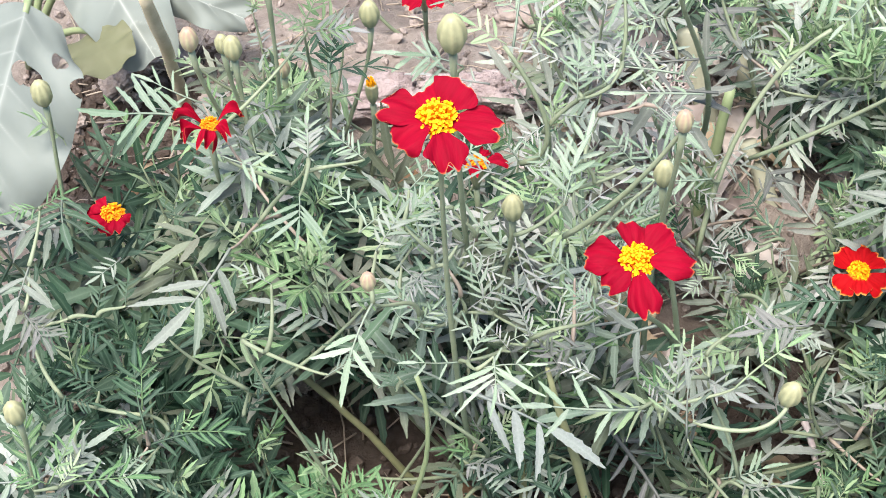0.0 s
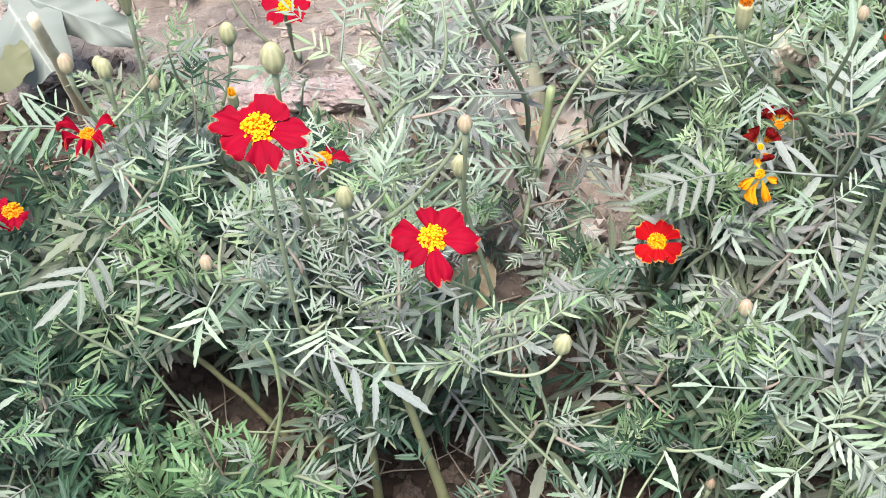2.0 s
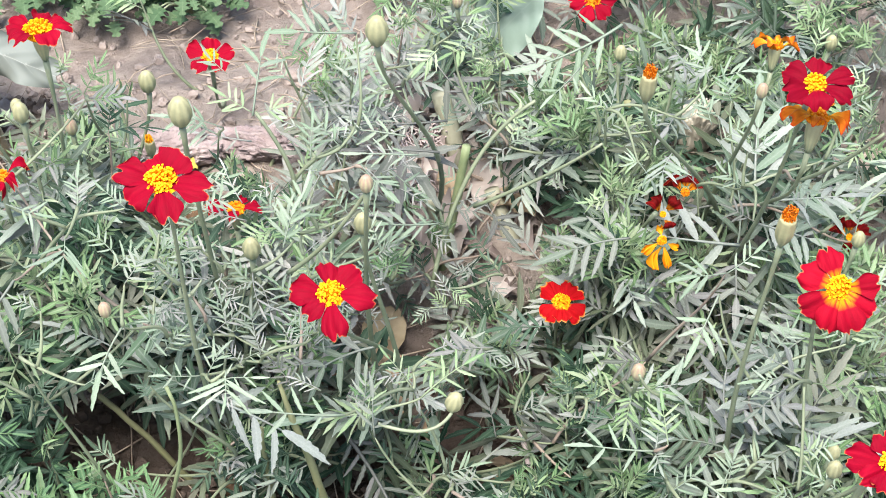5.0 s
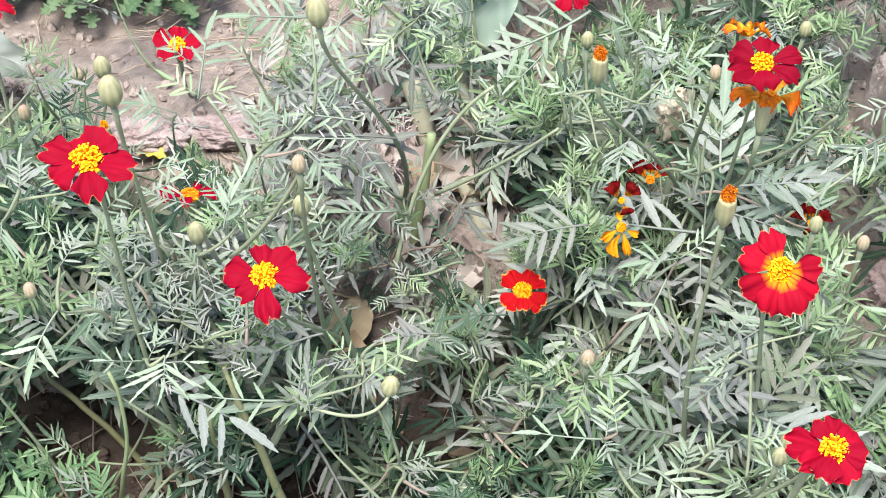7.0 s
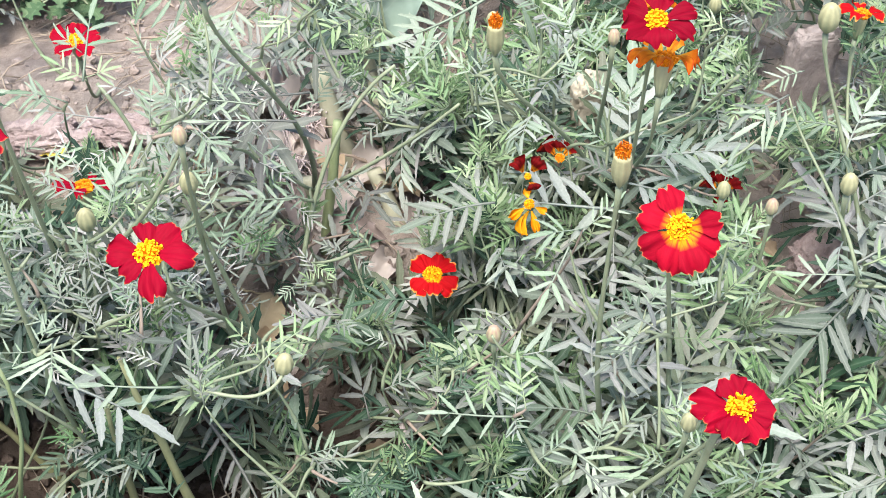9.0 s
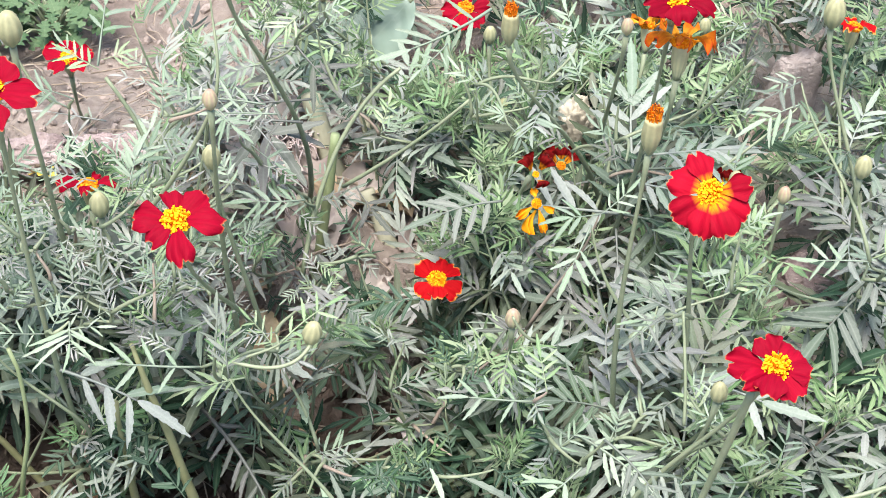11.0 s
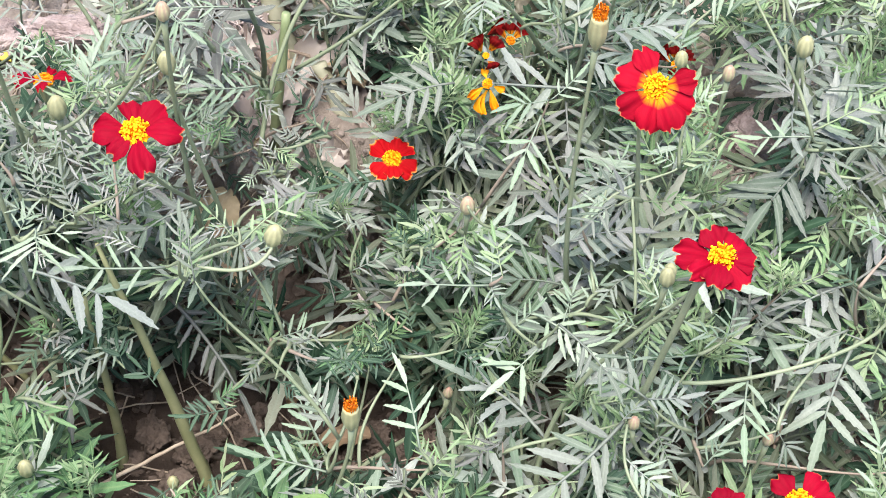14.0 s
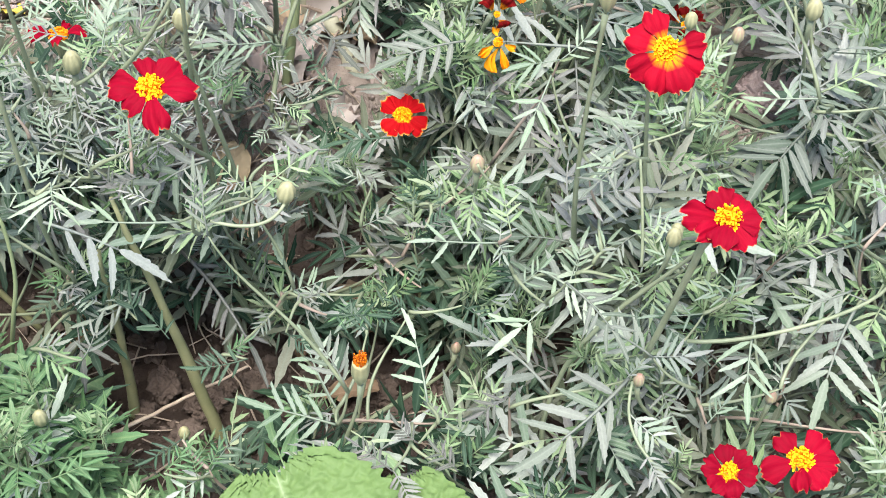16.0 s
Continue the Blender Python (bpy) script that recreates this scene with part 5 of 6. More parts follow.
marigold((0.0, 0.47), "young marigold plant with a half-open orange bud", 8, [
    bud((0.008, 0.436, 0.212), 0.027, tuft=FLORET_TUFT, label="bud opening with an orange tuft"), bud((0.074, 0.502, 0.124), 0.012, mat=CALYX_PINK), bud((-0.102, 0.479, 0.082), 0.014),
], 0.13, 0.10, 8, green=0.6, leaves=[
    (0.001, 0.439, 0.186, -0.023, 0.462, 0.227, 4, 0.36, "m"),
    (-0.070, 0.476, 0.298, -0.070, 0.492, 0.336, 3, 0.36, "m"),
    (-0.006, 0.438, 0.150, -0.067, 0.455, 0.160, 4, 0.40, "g"),
    (0.047, 0.433, 0.178, 0.038, 0.487, 0.198, 3, 0.32, "g"),
    (-0.005, 0.451, 0.146, -0.023, 0.503, 0.166, 4, 0.34, "g"),
    (0.054, 0.432, 0.154, 0.044, 0.453, 0.164, 3, 0.45, "y"),
    (0.053, 0.426, 0.164, 0.071, 0.442, 0.174, 3, 0.45, "y"),
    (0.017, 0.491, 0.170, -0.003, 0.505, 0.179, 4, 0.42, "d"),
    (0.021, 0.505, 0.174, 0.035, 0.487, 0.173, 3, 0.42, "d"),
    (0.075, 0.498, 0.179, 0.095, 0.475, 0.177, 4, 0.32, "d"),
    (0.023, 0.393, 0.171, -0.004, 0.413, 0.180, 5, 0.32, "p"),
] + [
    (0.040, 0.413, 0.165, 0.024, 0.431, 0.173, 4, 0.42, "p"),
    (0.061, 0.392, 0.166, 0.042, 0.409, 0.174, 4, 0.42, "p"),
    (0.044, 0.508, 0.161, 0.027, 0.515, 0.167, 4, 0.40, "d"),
])
marigold((0.25, 0.44), "marigold plant with two red flowers low at the front", 9, [
    flower((0.265, 0.386, 0.156), F10, 0.046, seed=6, wide=0.44, label="open red flower with a yellow centre"),
    flower((0.219, 0.379, 0.162), even(6, 35, 1, 1.05), 0.034, mat=CRIMSON, seed=7, cup=0.3, disc=0.36, label="smaller dark red flower"),
    bud((0.173, 0.435, 0.181), 0.013, mat=CALYX_PINK), bud((0.253, 0.423, 0.169), 0.013, mat=CALYX_PINK),
], 0.15, 0.13, 11, stems=[
    ((0.201, 0.446, 0.203), (0.236, 0.433, 0.211), (0.328, 0.440, 0.235), (0.310, 0.449, 0.260), 0.0022, 0.0017),
    ((0.167, 0.429, 0.190), (0.159, 0.408, 0.185), (0.157, 0.392, 0.184), (0.187, 0.363, 0.174), 0.0015, 0.0017),
], leaves=[
    (0.305, 0.469, 0.209, 0.253, 0.451, 0.219, 4, 0.36, "m"),
    (0.176, 0.430, 0.214, 0.131, 0.440, 0.247, 4, 0.36, "m"),
    (0.241, 0.449, 0.209, 0.227, 0.390, 0.193, 3, 0.38, "g"),
    (0.307, 0.353, 0.185, 0.290, 0.386, 0.194, 3, 0.34, "g"),
    (0.315, 0.391, 0.175, 0.315, 0.423, 0.188, 2, 0.48, "g"),
    (0.209, 0.432, 0.171, 0.187, 0.437, 0.174, 3, 0.44, "m"),
    (0.209, 0.405, 0.176, 0.228, 0.421, 0.187, 3, 0.46, "g"),
    (0.255, 0.420, 0.184, 0.264, 0.395, 0.183, 2, 0.52, "m"),
])
marigold((0.17, 0.76), "tall marigold plant with a dark red ruffled flower", 10, [
    flower((0.176, 0.636, 0.408), F8, 0.040, (0, -0.3, 1), mat=CRIMSON, seed=8, ruffle=0.1, label="dark red ruffled flower"),
    flower((0.184, 0.641, 0.374), even(7, 5, 1, 0.62), 0.042, (0.12, 0.42, 1), mat=WITHERED, seed=9, cup=0.2, ruffle=0.2, floret=FLORET_ORANGE, label="fading orange flower"),
    bud((0.094, 0.690, 0.349), 0.027, tuft=FLORET_TUFT, label="bud opening with an orange tuft"), bud((0.162, 0.683, 0.354), 0.013, mat=CALYX_PINK), bud((0.105, 0.849, 0.216), 0.017), bud((0.272, 0.889, 0.187), 0.017),
    flower((0.144, 0.739, 0.191), [(35, 1.0, 1.1), (150, 1.0, 1.1), (90, 0.7, 1.0)], 0.032, (0.2, -0.4, 0.9), mat=FADED, cup=0.35, ruffle=0.3, disc=0.2, calyx=False, clear=False, label="withered dark red flower", floret=FLORET_ORANGE),
    flower((0.222, 0.864, 0.208), even(6, 0, 1, 0.7), 0.036, (0.1, 0.55, 1), cup=0.2, ruffle=0.2, floret=FLORET_ORANGE, mat=WITHERED, seed=10, label="brownish orange fading flower"),
], 0.26, 0.14, 12, leaf=0.054, stems=[
    ((0.196, 0.683, 0.268), (0.208, 0.667, 0.295), (0.218, 0.654, 0.326), (0.228, 0.645, 0.358), 0.0022, 0.0016),
], leaves=[
    (0.167, 0.632, 0.159, 0.127, 0.628, 0.158, 3, 0.60, "p"),
    (0.281, 0.692, 0.282, 0.238, 0.674, 0.273, 3, 0.50, "g"),
    (0.230, 0.640, 0.262, 0.242, 0.668, 0.279, 2, 0.50, "g"),
    (0.165, 0.751, 0.272, 0.158, 0.772, 0.285, 3, 0.46, "g"),
    (0.152, 0.713, 0.274, 0.175, 0.724, 0.285, 3, 0.44, "g"),
    (0.166, 0.693, 0.285, 0.185, 0.700, 0.295, 3, 0.44, "g"),
    (0.146, 0.719, 0.222, 0.122, 0.735, 0.231, 3, 0.42, "p"),
    (0.166, 0.685, 0.261, 0.147, 0.700, 0.270, 3, 0.42, "g"),
    (0.216, 0.691, 0.282, 0.235, 0.706, 0.296, 3, 0.44, "g"),
    (0.230, 0.691, 0.348, 0.209, 0.702, 0.354, 3, 0.44, "y"),
    (0.158, 0.624, 0.302, 0.137, 0.634, 0.308, 3, 0.44, "p"),
] + [
    (0.222, 0.702, 0.317, 0.244, 0.709, 0.327, 3, 0.44, "g"),
    (0.188, 0.657, 0.302, 0.203, 0.637, 0.299, 3, 0.42, "g"),
])
marigold((-0.04, 0.80), GREEN, 11, [bud((-0.069, 0.672, 0.414), 0.024, bare=0.06)], 0.25, 0.13, 8, leaf=0.052, dusty=0.7, stems=[
    ((-0.033, 0.698, 0.135), (-0.021, 0.736, 0.193), (0.002, 0.756, 0.236), (0.035, 0.757, 0.265), 0.0030, 0.0020),
    ((-0.004, 0.731, 0.185), (0.024, 0.720, 0.216), (0.051, 0.710, 0.249), (0.074, 0.703, 0.283), 0.0024, 0.0016),
], leaves=[
    (-0.066, 0.707, 0.130, -0.060, 0.755, 0.155, 5, 0.38, "g"),
    (-0.070, 0.775, 0.222, -0.030, 0.714, 0.200, 2, 0.62, "p"),
    (-0.030, 0.779, 0.292, -0.052, 0.758, 0.287, 3, 0.50, "y"),
    (-0.054, 0.791, 0.243, -0.086, 0.774, 0.240, 3, 0.42, "g"),
    (-0.023, 0.777, 0.223, -0.093, 0.769, 0.226, 3, 0.34, "p"),
    (-0.029, 0.726, 0.248, -0.098, 0.722, 0.253, 3, 0.26, "p"),
    (-0.030, 0.703, 0.201, -0.083, 0.702, 0.207, 4, 0.32, "g"),
    (-0.073, 0.697, 0.170, -0.049, 0.711, 0.180, 3, 0.40, "g"),
    (0.006, 0.738, 0.142, 0.024, 0.753, 0.153, 3, 0.42, "p"),
    (-0.070, 0.750, 0.245, -0.083, 0.767, 0.256, 4, 0.38, "g"),
    (-0.052, 0.728, 0.262, -0.106, 0.728, 0.270, 3, 0.30, "g"),
] + [
    (-0.044, 0.688, 0.289, -0.096, 0.685, 0.295, 3, 0.26, "g"),
    (-0.024, 0.721, 0.177, -0.051, 0.728, 0.185, 3, 0.42, "g"),
    (-0.050, 0.767, 0.276, -0.032, 0.783, 0.286, 3, 0.42, "g"),
    (-0.037, 0.728, 0.110, -0.061, 0.741, 0.121, 3, 0.42, "g"),
    (0.006, 0.718, 0.150, -0.010, 0.734, 0.161, 3, 0.42, "d"),
    (-0.063, 0.734, 0.222, -0.035, 0.713, 0.215, 1, 0.42, "g"),
    (-0.059, 0.744, 0.066, -0.083, 0.755, 0.076, 3, 0.42, "g"),
    (0.016, 0.694, 0.154, -0.003, 0.709, 0.164, 3, 0.42, "d"),
    (-0.062, 0.753, 0.224, -0.035, 0.713, 0.210, 2, 0.22, "w"),
    (-0.054, 0.696, 0.282, -0.086, 0.692, 0.286, 3, 0.28, "w"),
    (-0.059, 0.765, 0.205, -0.027, 0.762, 0.207, 3, 0.25, "w"),
] + [
    (-0.041, 0.776, 0.225, -0.073, 0.759, 0.223, 3, 0.28, "w"),
    (-0.057, 0.679, 0.188, -0.097, 0.664, 0.189, 4, 0.30, "m"),
    (-0.060, 0.688, 0.165, -0.079, 0.695, 0.173, 4, 0.38, "f"),
    (-0.061, 0.706, 0.145, -0.058, 0.725, 0.156, 4, 0.38, "f"),
    (-0.062, 0.738, 0.102, -0.044, 0.742, 0.107, 4, 0.38, "f"),
    (-0.022, 0.782, 0.124, 0.017, 0.788, 0.129, 4, 0.34, "w"),
    (-0.025, 0.759, 0.143, 0.013, 0.754, 0.145, 4, 0.34, "m"),
    (-0.074, 0.776, 0.222, -0.039, 0.781, 0.227, 3, 0.28, "w"),
    (-0.022, 0.686, 0.127, -0.035, 0.696, 0.135, 4, 0.40, "y"),
    (-0.016, 0.665, 0.156, -0.008, 0.673, 0.162, 4, 0.40, "y"),
    (-0.002, 0.680, 0.169, -0.024, 0.686, 0.175, 4, 0.36, "m"),
] + [
    (-0.037, 0.720, 0.173, -0.016, 0.701, 0.169, 4, 0.32, "w"),
    (-0.057, 0.722, 0.216, -0.032, 0.704, 0.212, 3, 0.28, "w"),
    (-0.068, 0.688, 0.272, -0.046, 0.695, 0.279, 3, 0.30, "w"),
    (-0.063, 0.689, 0.158, -0.066, 0.711, 0.172, 4, 0.40, "f"),
    (-0.062, 0.678, 0.170, -0.075, 0.693, 0.182, 4, 0.40, "f"),
    (-0.062, 0.691, 0.157, -0.048, 0.704, 0.168, 4, 0.40, "f"),
    (-0.058, 0.728, 0.102, -0.081, 0.730, 0.107, 4, 0.34, "w"),
    (-0.035, 0.660, 0.163, -0.049, 0.647, 0.162, 4, 0.36, "g"),
    (-0.020, 0.659, 0.173, -0.033, 0.675, 0.184, 4, 0.36, "w"),
])
marigold((-0.20, 0.93), "small marigold plant with one red flower at the bed's edge", 12, [
    flower((-0.199, 0.886, 0.173), even(5, 20, 1, 1.0), 0.038, (0, -0.12, 1), cup=0.0, seed=11, label="small red flower with a yellow centre"),
], 0.13, 0.08, 2)
marigold((0.33, 0.64), "marigold plant with pale buds and an orange flower", 13, [
    bud((0.287, 0.593, 0.321), 0.018), bud((0.293, 0.704, 0.344), 0.024), bud((0.320, 0.461, 0.275), 0.027, tuft=FLORET_TUFT, label="bud opening with an orange tuft"),
    flower((0.353, 0.810, 0.246), even(5, 20, 1, 0.8), 0.034, (0.1, 0.2, 1), mat=SCARLET, floret=FLORET_ORANGE, label="orange-red flower with an orange centre"),
], 0.24, 0.14, 10, leaves=[
    (0.258, 0.642, 0.344, 0.217, 0.615, 0.347, 3, 0.36, "m"),
    (0.308, 0.594, 0.210, 0.260, 0.549, 0.189, 5, 0.52, "m"),
    (0.349, 0.524, 0.216, 0.319, 0.543, 0.221, 3, 0.45, "g"),
    (0.316, 0.608, 0.228, 0.364, 0.621, 0.248, 3, 0.30, "y"),
    (0.298, 0.572, 0.265, 0.250, 0.575, 0.262, 2, 0.35, "g"),
    (0.320, 0.481, 0.168, 0.281, 0.406, 0.143, 4, 0.45, "m"),
    (0.332, 0.488, 0.165, 0.284, 0.514, 0.168, 2, 0.60, "m"),
    (0.357, 0.564, 0.229, 0.330, 0.578, 0.233, 3, 0.52, "p"),
    (0.349, 0.591, 0.230, 0.367, 0.598, 0.241, 3, 0.44, "m"),
    (0.255, 0.593, 0.224, 0.231, 0.586, 0.222, 3, 0.44, "g"),
    (0.326, 0.508, 0.194, 0.312, 0.528, 0.202, 3, 0.46, "d"),
])
marigold((0.06, 0.95), "marigold plant with a red flower at the back", 14, [
    flower((0.107, 1.018, 0.107), even(6, 10, 1, 0.9), 0.042, seed=12, label="red flower with an orange centre", floret=FLORET_ORANGE), bud((-0.012, 0.913, 0.206), 0.014, mat=CALYX_PINK),
], 0.22, 0.14, 11, leaf=0.052, leaves=[
    (0.109, 0.879, 0.216, 0.019, 0.843, 0.200, 5, 0.30, "g"),
])
marigold((0.22, 1.02), GREEN, 30, [], 0.22, 0.14, 13, leaf=0.055)
marigold((0.080, 0.565), "low marigold plant with dusty grey-green leaves", 34, [], 0.14, 0.080, 12, leaf=0.058, green=0.4)
marigold((0.015, 0.735), "low marigold plant with dusty grey-green leaves", 33, [], 0.15, 0.085, 14, leaf=0.055, green=0.35, dusty=0.15)
marigold((0.40, 1.00), GREEN, 31, [], 0.24, 0.14, 9, leaf=0.055)
marigold((0.09, 1.10), GREEN, 32, [], 0.20, 0.12, 7, leaf=0.055)
marigold((0.30, 0.88), GREEN, 15, [], 0.25, 0.15, 15, leaf=0.052, leaves=[
    (0.302, 0.752, 0.253, 0.273, 0.740, 0.247, 3, 0.45, "g"),
    (0.258, 0.771, 0.299, 0.242, 0.783, 0.307, 3, 0.44, "y"),
    (0.266, 0.770, 0.286, 0.286, 0.782, 0.299, 3, 0.44, "y"),
    (0.228, 0.798, 0.271, 0.235, 0.818, 0.285, 3, 0.44, "y"),
])
marigold((0.40, 0.48), GREEN, 16, [bud((0.331, 0.401, 0.168), 0.018)], 0.18, 0.13, 8, leaves=[
    (0.310, 0.475, 0.140, 0.276, 0.466, 0.135, 3, 0.60, "m"),
])
marigold((-0.24, 0.52), "marigold plant with deep green leaves", 17, [], 0.17, 0.12, 9, green=0.95, leaves=[
    (-0.201, 0.476, 0.214, -0.221, 0.480, 0.241, 3, 0.36, "m"),
    (-0.242, 0.522, 0.135, -0.237, 0.551, 0.147, 4, 0.40, "f"),
    (-0.211, 0.515, 0.143, -0.220, 0.542, 0.157, 4, 0.40, "f"),
    (-0.237, 0.518, 0.149, -0.216, 0.541, 0.159, 4, 0.42, "f"),
    (-0.206, 0.500, 0.169, -0.213, 0.522, 0.180, 4, 0.45, "f"),
    (-0.274, 0.539, 0.284, -0.257, 0.555, 0.292, 4, 0.36, "d"),
    (-0.256, 0.542, 0.325, -0.275, 0.547, 0.332, 4, 0.36, "m"),
    (-0.229, 0.502, 0.311, -0.207, 0.509, 0.317, 4, 0.32, "g"),
    (-0.239, 0.529, 0.149, -0.217, 0.545, 0.156, 4, 0.40, "f"),
])
marigold((-0.12, 0.79), "thin young marigold plant over bare soil", 18, [], 0.20, 0.11, 7, leaf=0.058, dusty=0.7, leaves=[
    (-0.135, 0.647, 0.265, -0.163, 0.635, 0.267, 3, 0.50, "y"),
    (-0.144, 0.672, 0.343, -0.137, 0.721, 0.369, 2, 0.30, "g"),
    (-0.147, 0.693, 0.323, -0.175, 0.705, 0.335, 3, 0.40, "y"),
    (-0.140, 0.663, 0.355, -0.120, 0.670, 0.360, 2, 0.50, "y"),
    (-0.084, 0.768, 0.317, -0.144, 0.764, 0.324, 4, 0.34, "g"),
    (-0.111, 0.673, 0.303, -0.109, 0.700, 0.319, 4, 0.42, "g"),
    (-0.093, 0.690, 0.294, -0.114, 0.711, 0.310, 3, 0.42, "g"),
    (-0.184, 0.682, 0.268, -0.155, 0.689, 0.271, 3, 0.42, "g"),
    (-0.172, 0.665, 0.254, -0.192, 0.673, 0.264, 3, 0.42, "g"),
    (-0.083, 0.662, 0.193, -0.075, 0.688, 0.209, 4, 0.42, "g"),
    (-0.154, 0.657, 0.279, -0.167, 0.682, 0.294, 3, 0.25, "w"),
] + [
    (-0.150, 0.640, 0.283, -0.184, 0.645, 0.294, 4, 0.32, "w"),
    (-0.095, 0.647, 0.202, -0.066, 0.652, 0.206, 3, 0.30, "w"),
    (-0.094, 0.658, 0.180, -0.064, 0.661, 0.184, 3, 0.30, "w"),
    (-0.090, 0.748, 0.248, -0.059, 0.752, 0.252, 3, 0.28, "w"),
    (-0.086, 0.711, 0.297, -0.110, 0.695, 0.296, 3, 0.30, "w"),
    (-0.117, 0.689, 0.312, -0.142, 0.691, 0.320, 3, 0.30, "w"),
    (-0.086, 0.689, 0.106, -0.057, 0.690, 0.109, 3, 0.32, "w"),
    (-0.129, 0.641, 0.320, -0.145, 0.626, 0.319, 3, 0.30, "w"),
    (-0.075, 0.673, 0.145, -0.093, 0.678, 0.152, 4, 0.34, "w"),
    (-0.087, 0.676, 0.132, -0.068, 0.676, 0.136, 4, 0.34, "w"),
])
marigold((-0.27, 0.85), "thin young marigold plant over bare soil", 19, [], 0.13, 0.09, 6, leaf=0.046, leaves=[
    (-0.254, 0.719, 0.312, -0.240, 0.744, 0.325, 4, 0.35, "y"),
])
marigold((-0.05, 0.41), "low young marigold plant with fresh green leaves", 20, [], 0.12, 0.10, 8, leaf=0.06, green=0.15, young=0.4, leaves=[
    (-0.107, 0.403, 0.172, -0.090, 0.418, 0.180, 4, 0.40, "f"),
    (-0.082, 0.406, 0.168, -0.072, 0.422, 0.176, 4, 0.40, "f"),
    (-0.096, 0.422, 0.176, -0.122, 0.406, 0.176, 4, 0.36, "d"),
    (-0.088, 0.399, 0.170, -0.093, 0.419, 0.180, 4, 0.40, "f"),
])
marigold((-0.20, 0.46), "low young marigold plant with fresh green leaves", 21, [], 0.19, 0.11, 15, leaf=0.062, green=0.1, young=0.85, leaves=[
    (-0.171, 0.403, 0.175, -0.138, 0.414, 0.180, 4, 0.40, "f"),
])
marigold((0.125, 0.43), "marigold plant with one red flower leaning out", 22, [
    flower((0.197, 0.432, 0.341), F7, 0.036, (0.08, -0.30, 0.9), wide=0.54, seed=5, tall=1.2, disc=0.38, label="open red flower leaning forwards"),
], 0.14, 0.10, 9, leaf=0.065, green=0.4, stems=[
    ((0.178, 0.446, 0.19), (0.183, 0.442, 0.24), (0.186, 0.436, 0.285), (0.189, 0.434, 0.322), 0.0030, 0.0034),
], leaves=[
    (0.166, 0.434, 0.185, 0.087, 0.384, 0.168, 4, 0.38, "m"),
    (0.097, 0.439, 0.166, 0.069, 0.423, 0.163, 3, 0.44, "p"),
])
marigold((0.45, 0.80), GREEN, 24, [], 0.24, 0.14, 13, leaf=0.058)
marigold((-0.17, 0.83), "thin young marigold plant over bare soil", 25, [], 0.15, 0.10, 5, leaf=0.044, dusty=0.7, leaves=[
    (-0.170, 0.723, 0.275, -0.207, 0.724, 0.284, 2, 0.40, "g"),
    (-0.174, 0.725, 0.266, -0.221, 0.730, 0.279, 3, 0.34, "g"),
    (-0.177, 0.812, 0.233, -0.196, 0.826, 0.246, 3, 0.42, "g"),
    (-0.224, 0.756, 0.187, -0.206, 0.771, 0.197, 3, 0.42, "g"),
    (-0.156, 0.747, 0.235, -0.204, 0.748, 0.245, 3, 0.25, "w"),
])
marigold((-0.33, 0.80), "thin young marigold plant over bare soil", 26, [], 0.18, 0.09, 4, leaf=0.046)
marigold((-0.09, 0.91), "thin young marigold plant over bare soil", 27, [], 0.15, 0.10, 4, leaf=0.046, dusty=0.6, leaves=[
    (-0.137, 0.848, 0.188, -0.157, 0.861, 0.200, 3, 0.40, "g"),
    (-0.033, 0.860, 0.203, 0.009, 0.813, 0.185, 1, 0.50, "p"),
    (-0.068, 0.823, 0.264, -0.090, 0.776, 0.247, 4, 0.45, "g"),
    (-0.090, 0.826, 0.200, -0.112, 0.847, 0.215, 3, 0.42, "g"),
    (-0.016, 0.854, 0.235, 0.010, 0.861, 0.243, 3, 0.42, "g"),
    (-0.027, 0.824, 0.160, -0.009, 0.846, 0.175, 4, 0.38, "g"),
    (-0.094, 0.825, 0.218, -0.109, 0.842, 0.232, 3, 0.42, "g"),
    (-0.045, 0.808, 0.166, -0.023, 0.817, 0.175, 3, 0.42, "g"),
])
marigold((0.03, 0.84), "thin young marigold plant over dry litter", 28, [], 0.17, 0.095, 9, leaf=0.050, dusty=0.5, leaves=[
    (0.006, 0.757, 0.159, 0.031, 0.721, 0.149, 2, 0.50, "p"),
    (-0.018, 0.834, 0.237, 0.006, 0.840, 0.244, 3, 0.42, "g"),
    (0.052, 0.811, 0.157, 0.028, 0.829, 0.169, 3, 0.42, "g"),
    (0.071, 0.779, 0.205, 0.053, 0.801, 0.219, 3, 0.46, "f"),
    (0.024, 0.808, 0.161, 0.049, 0.819, 0.173, 4, 0.38, "g"),
    (0.069, 0.785, 0.139, 0.047, 0.801, 0.147, 4, 0.38, "g"),
    (-0.003, 0.819, 0.190, -0.019, 0.839, 0.204, 3, 0.42, "p"),
    (-0.006, 0.809, 0.113, -0.031, 0.820, 0.123, 3, 0.42, "g"),
])
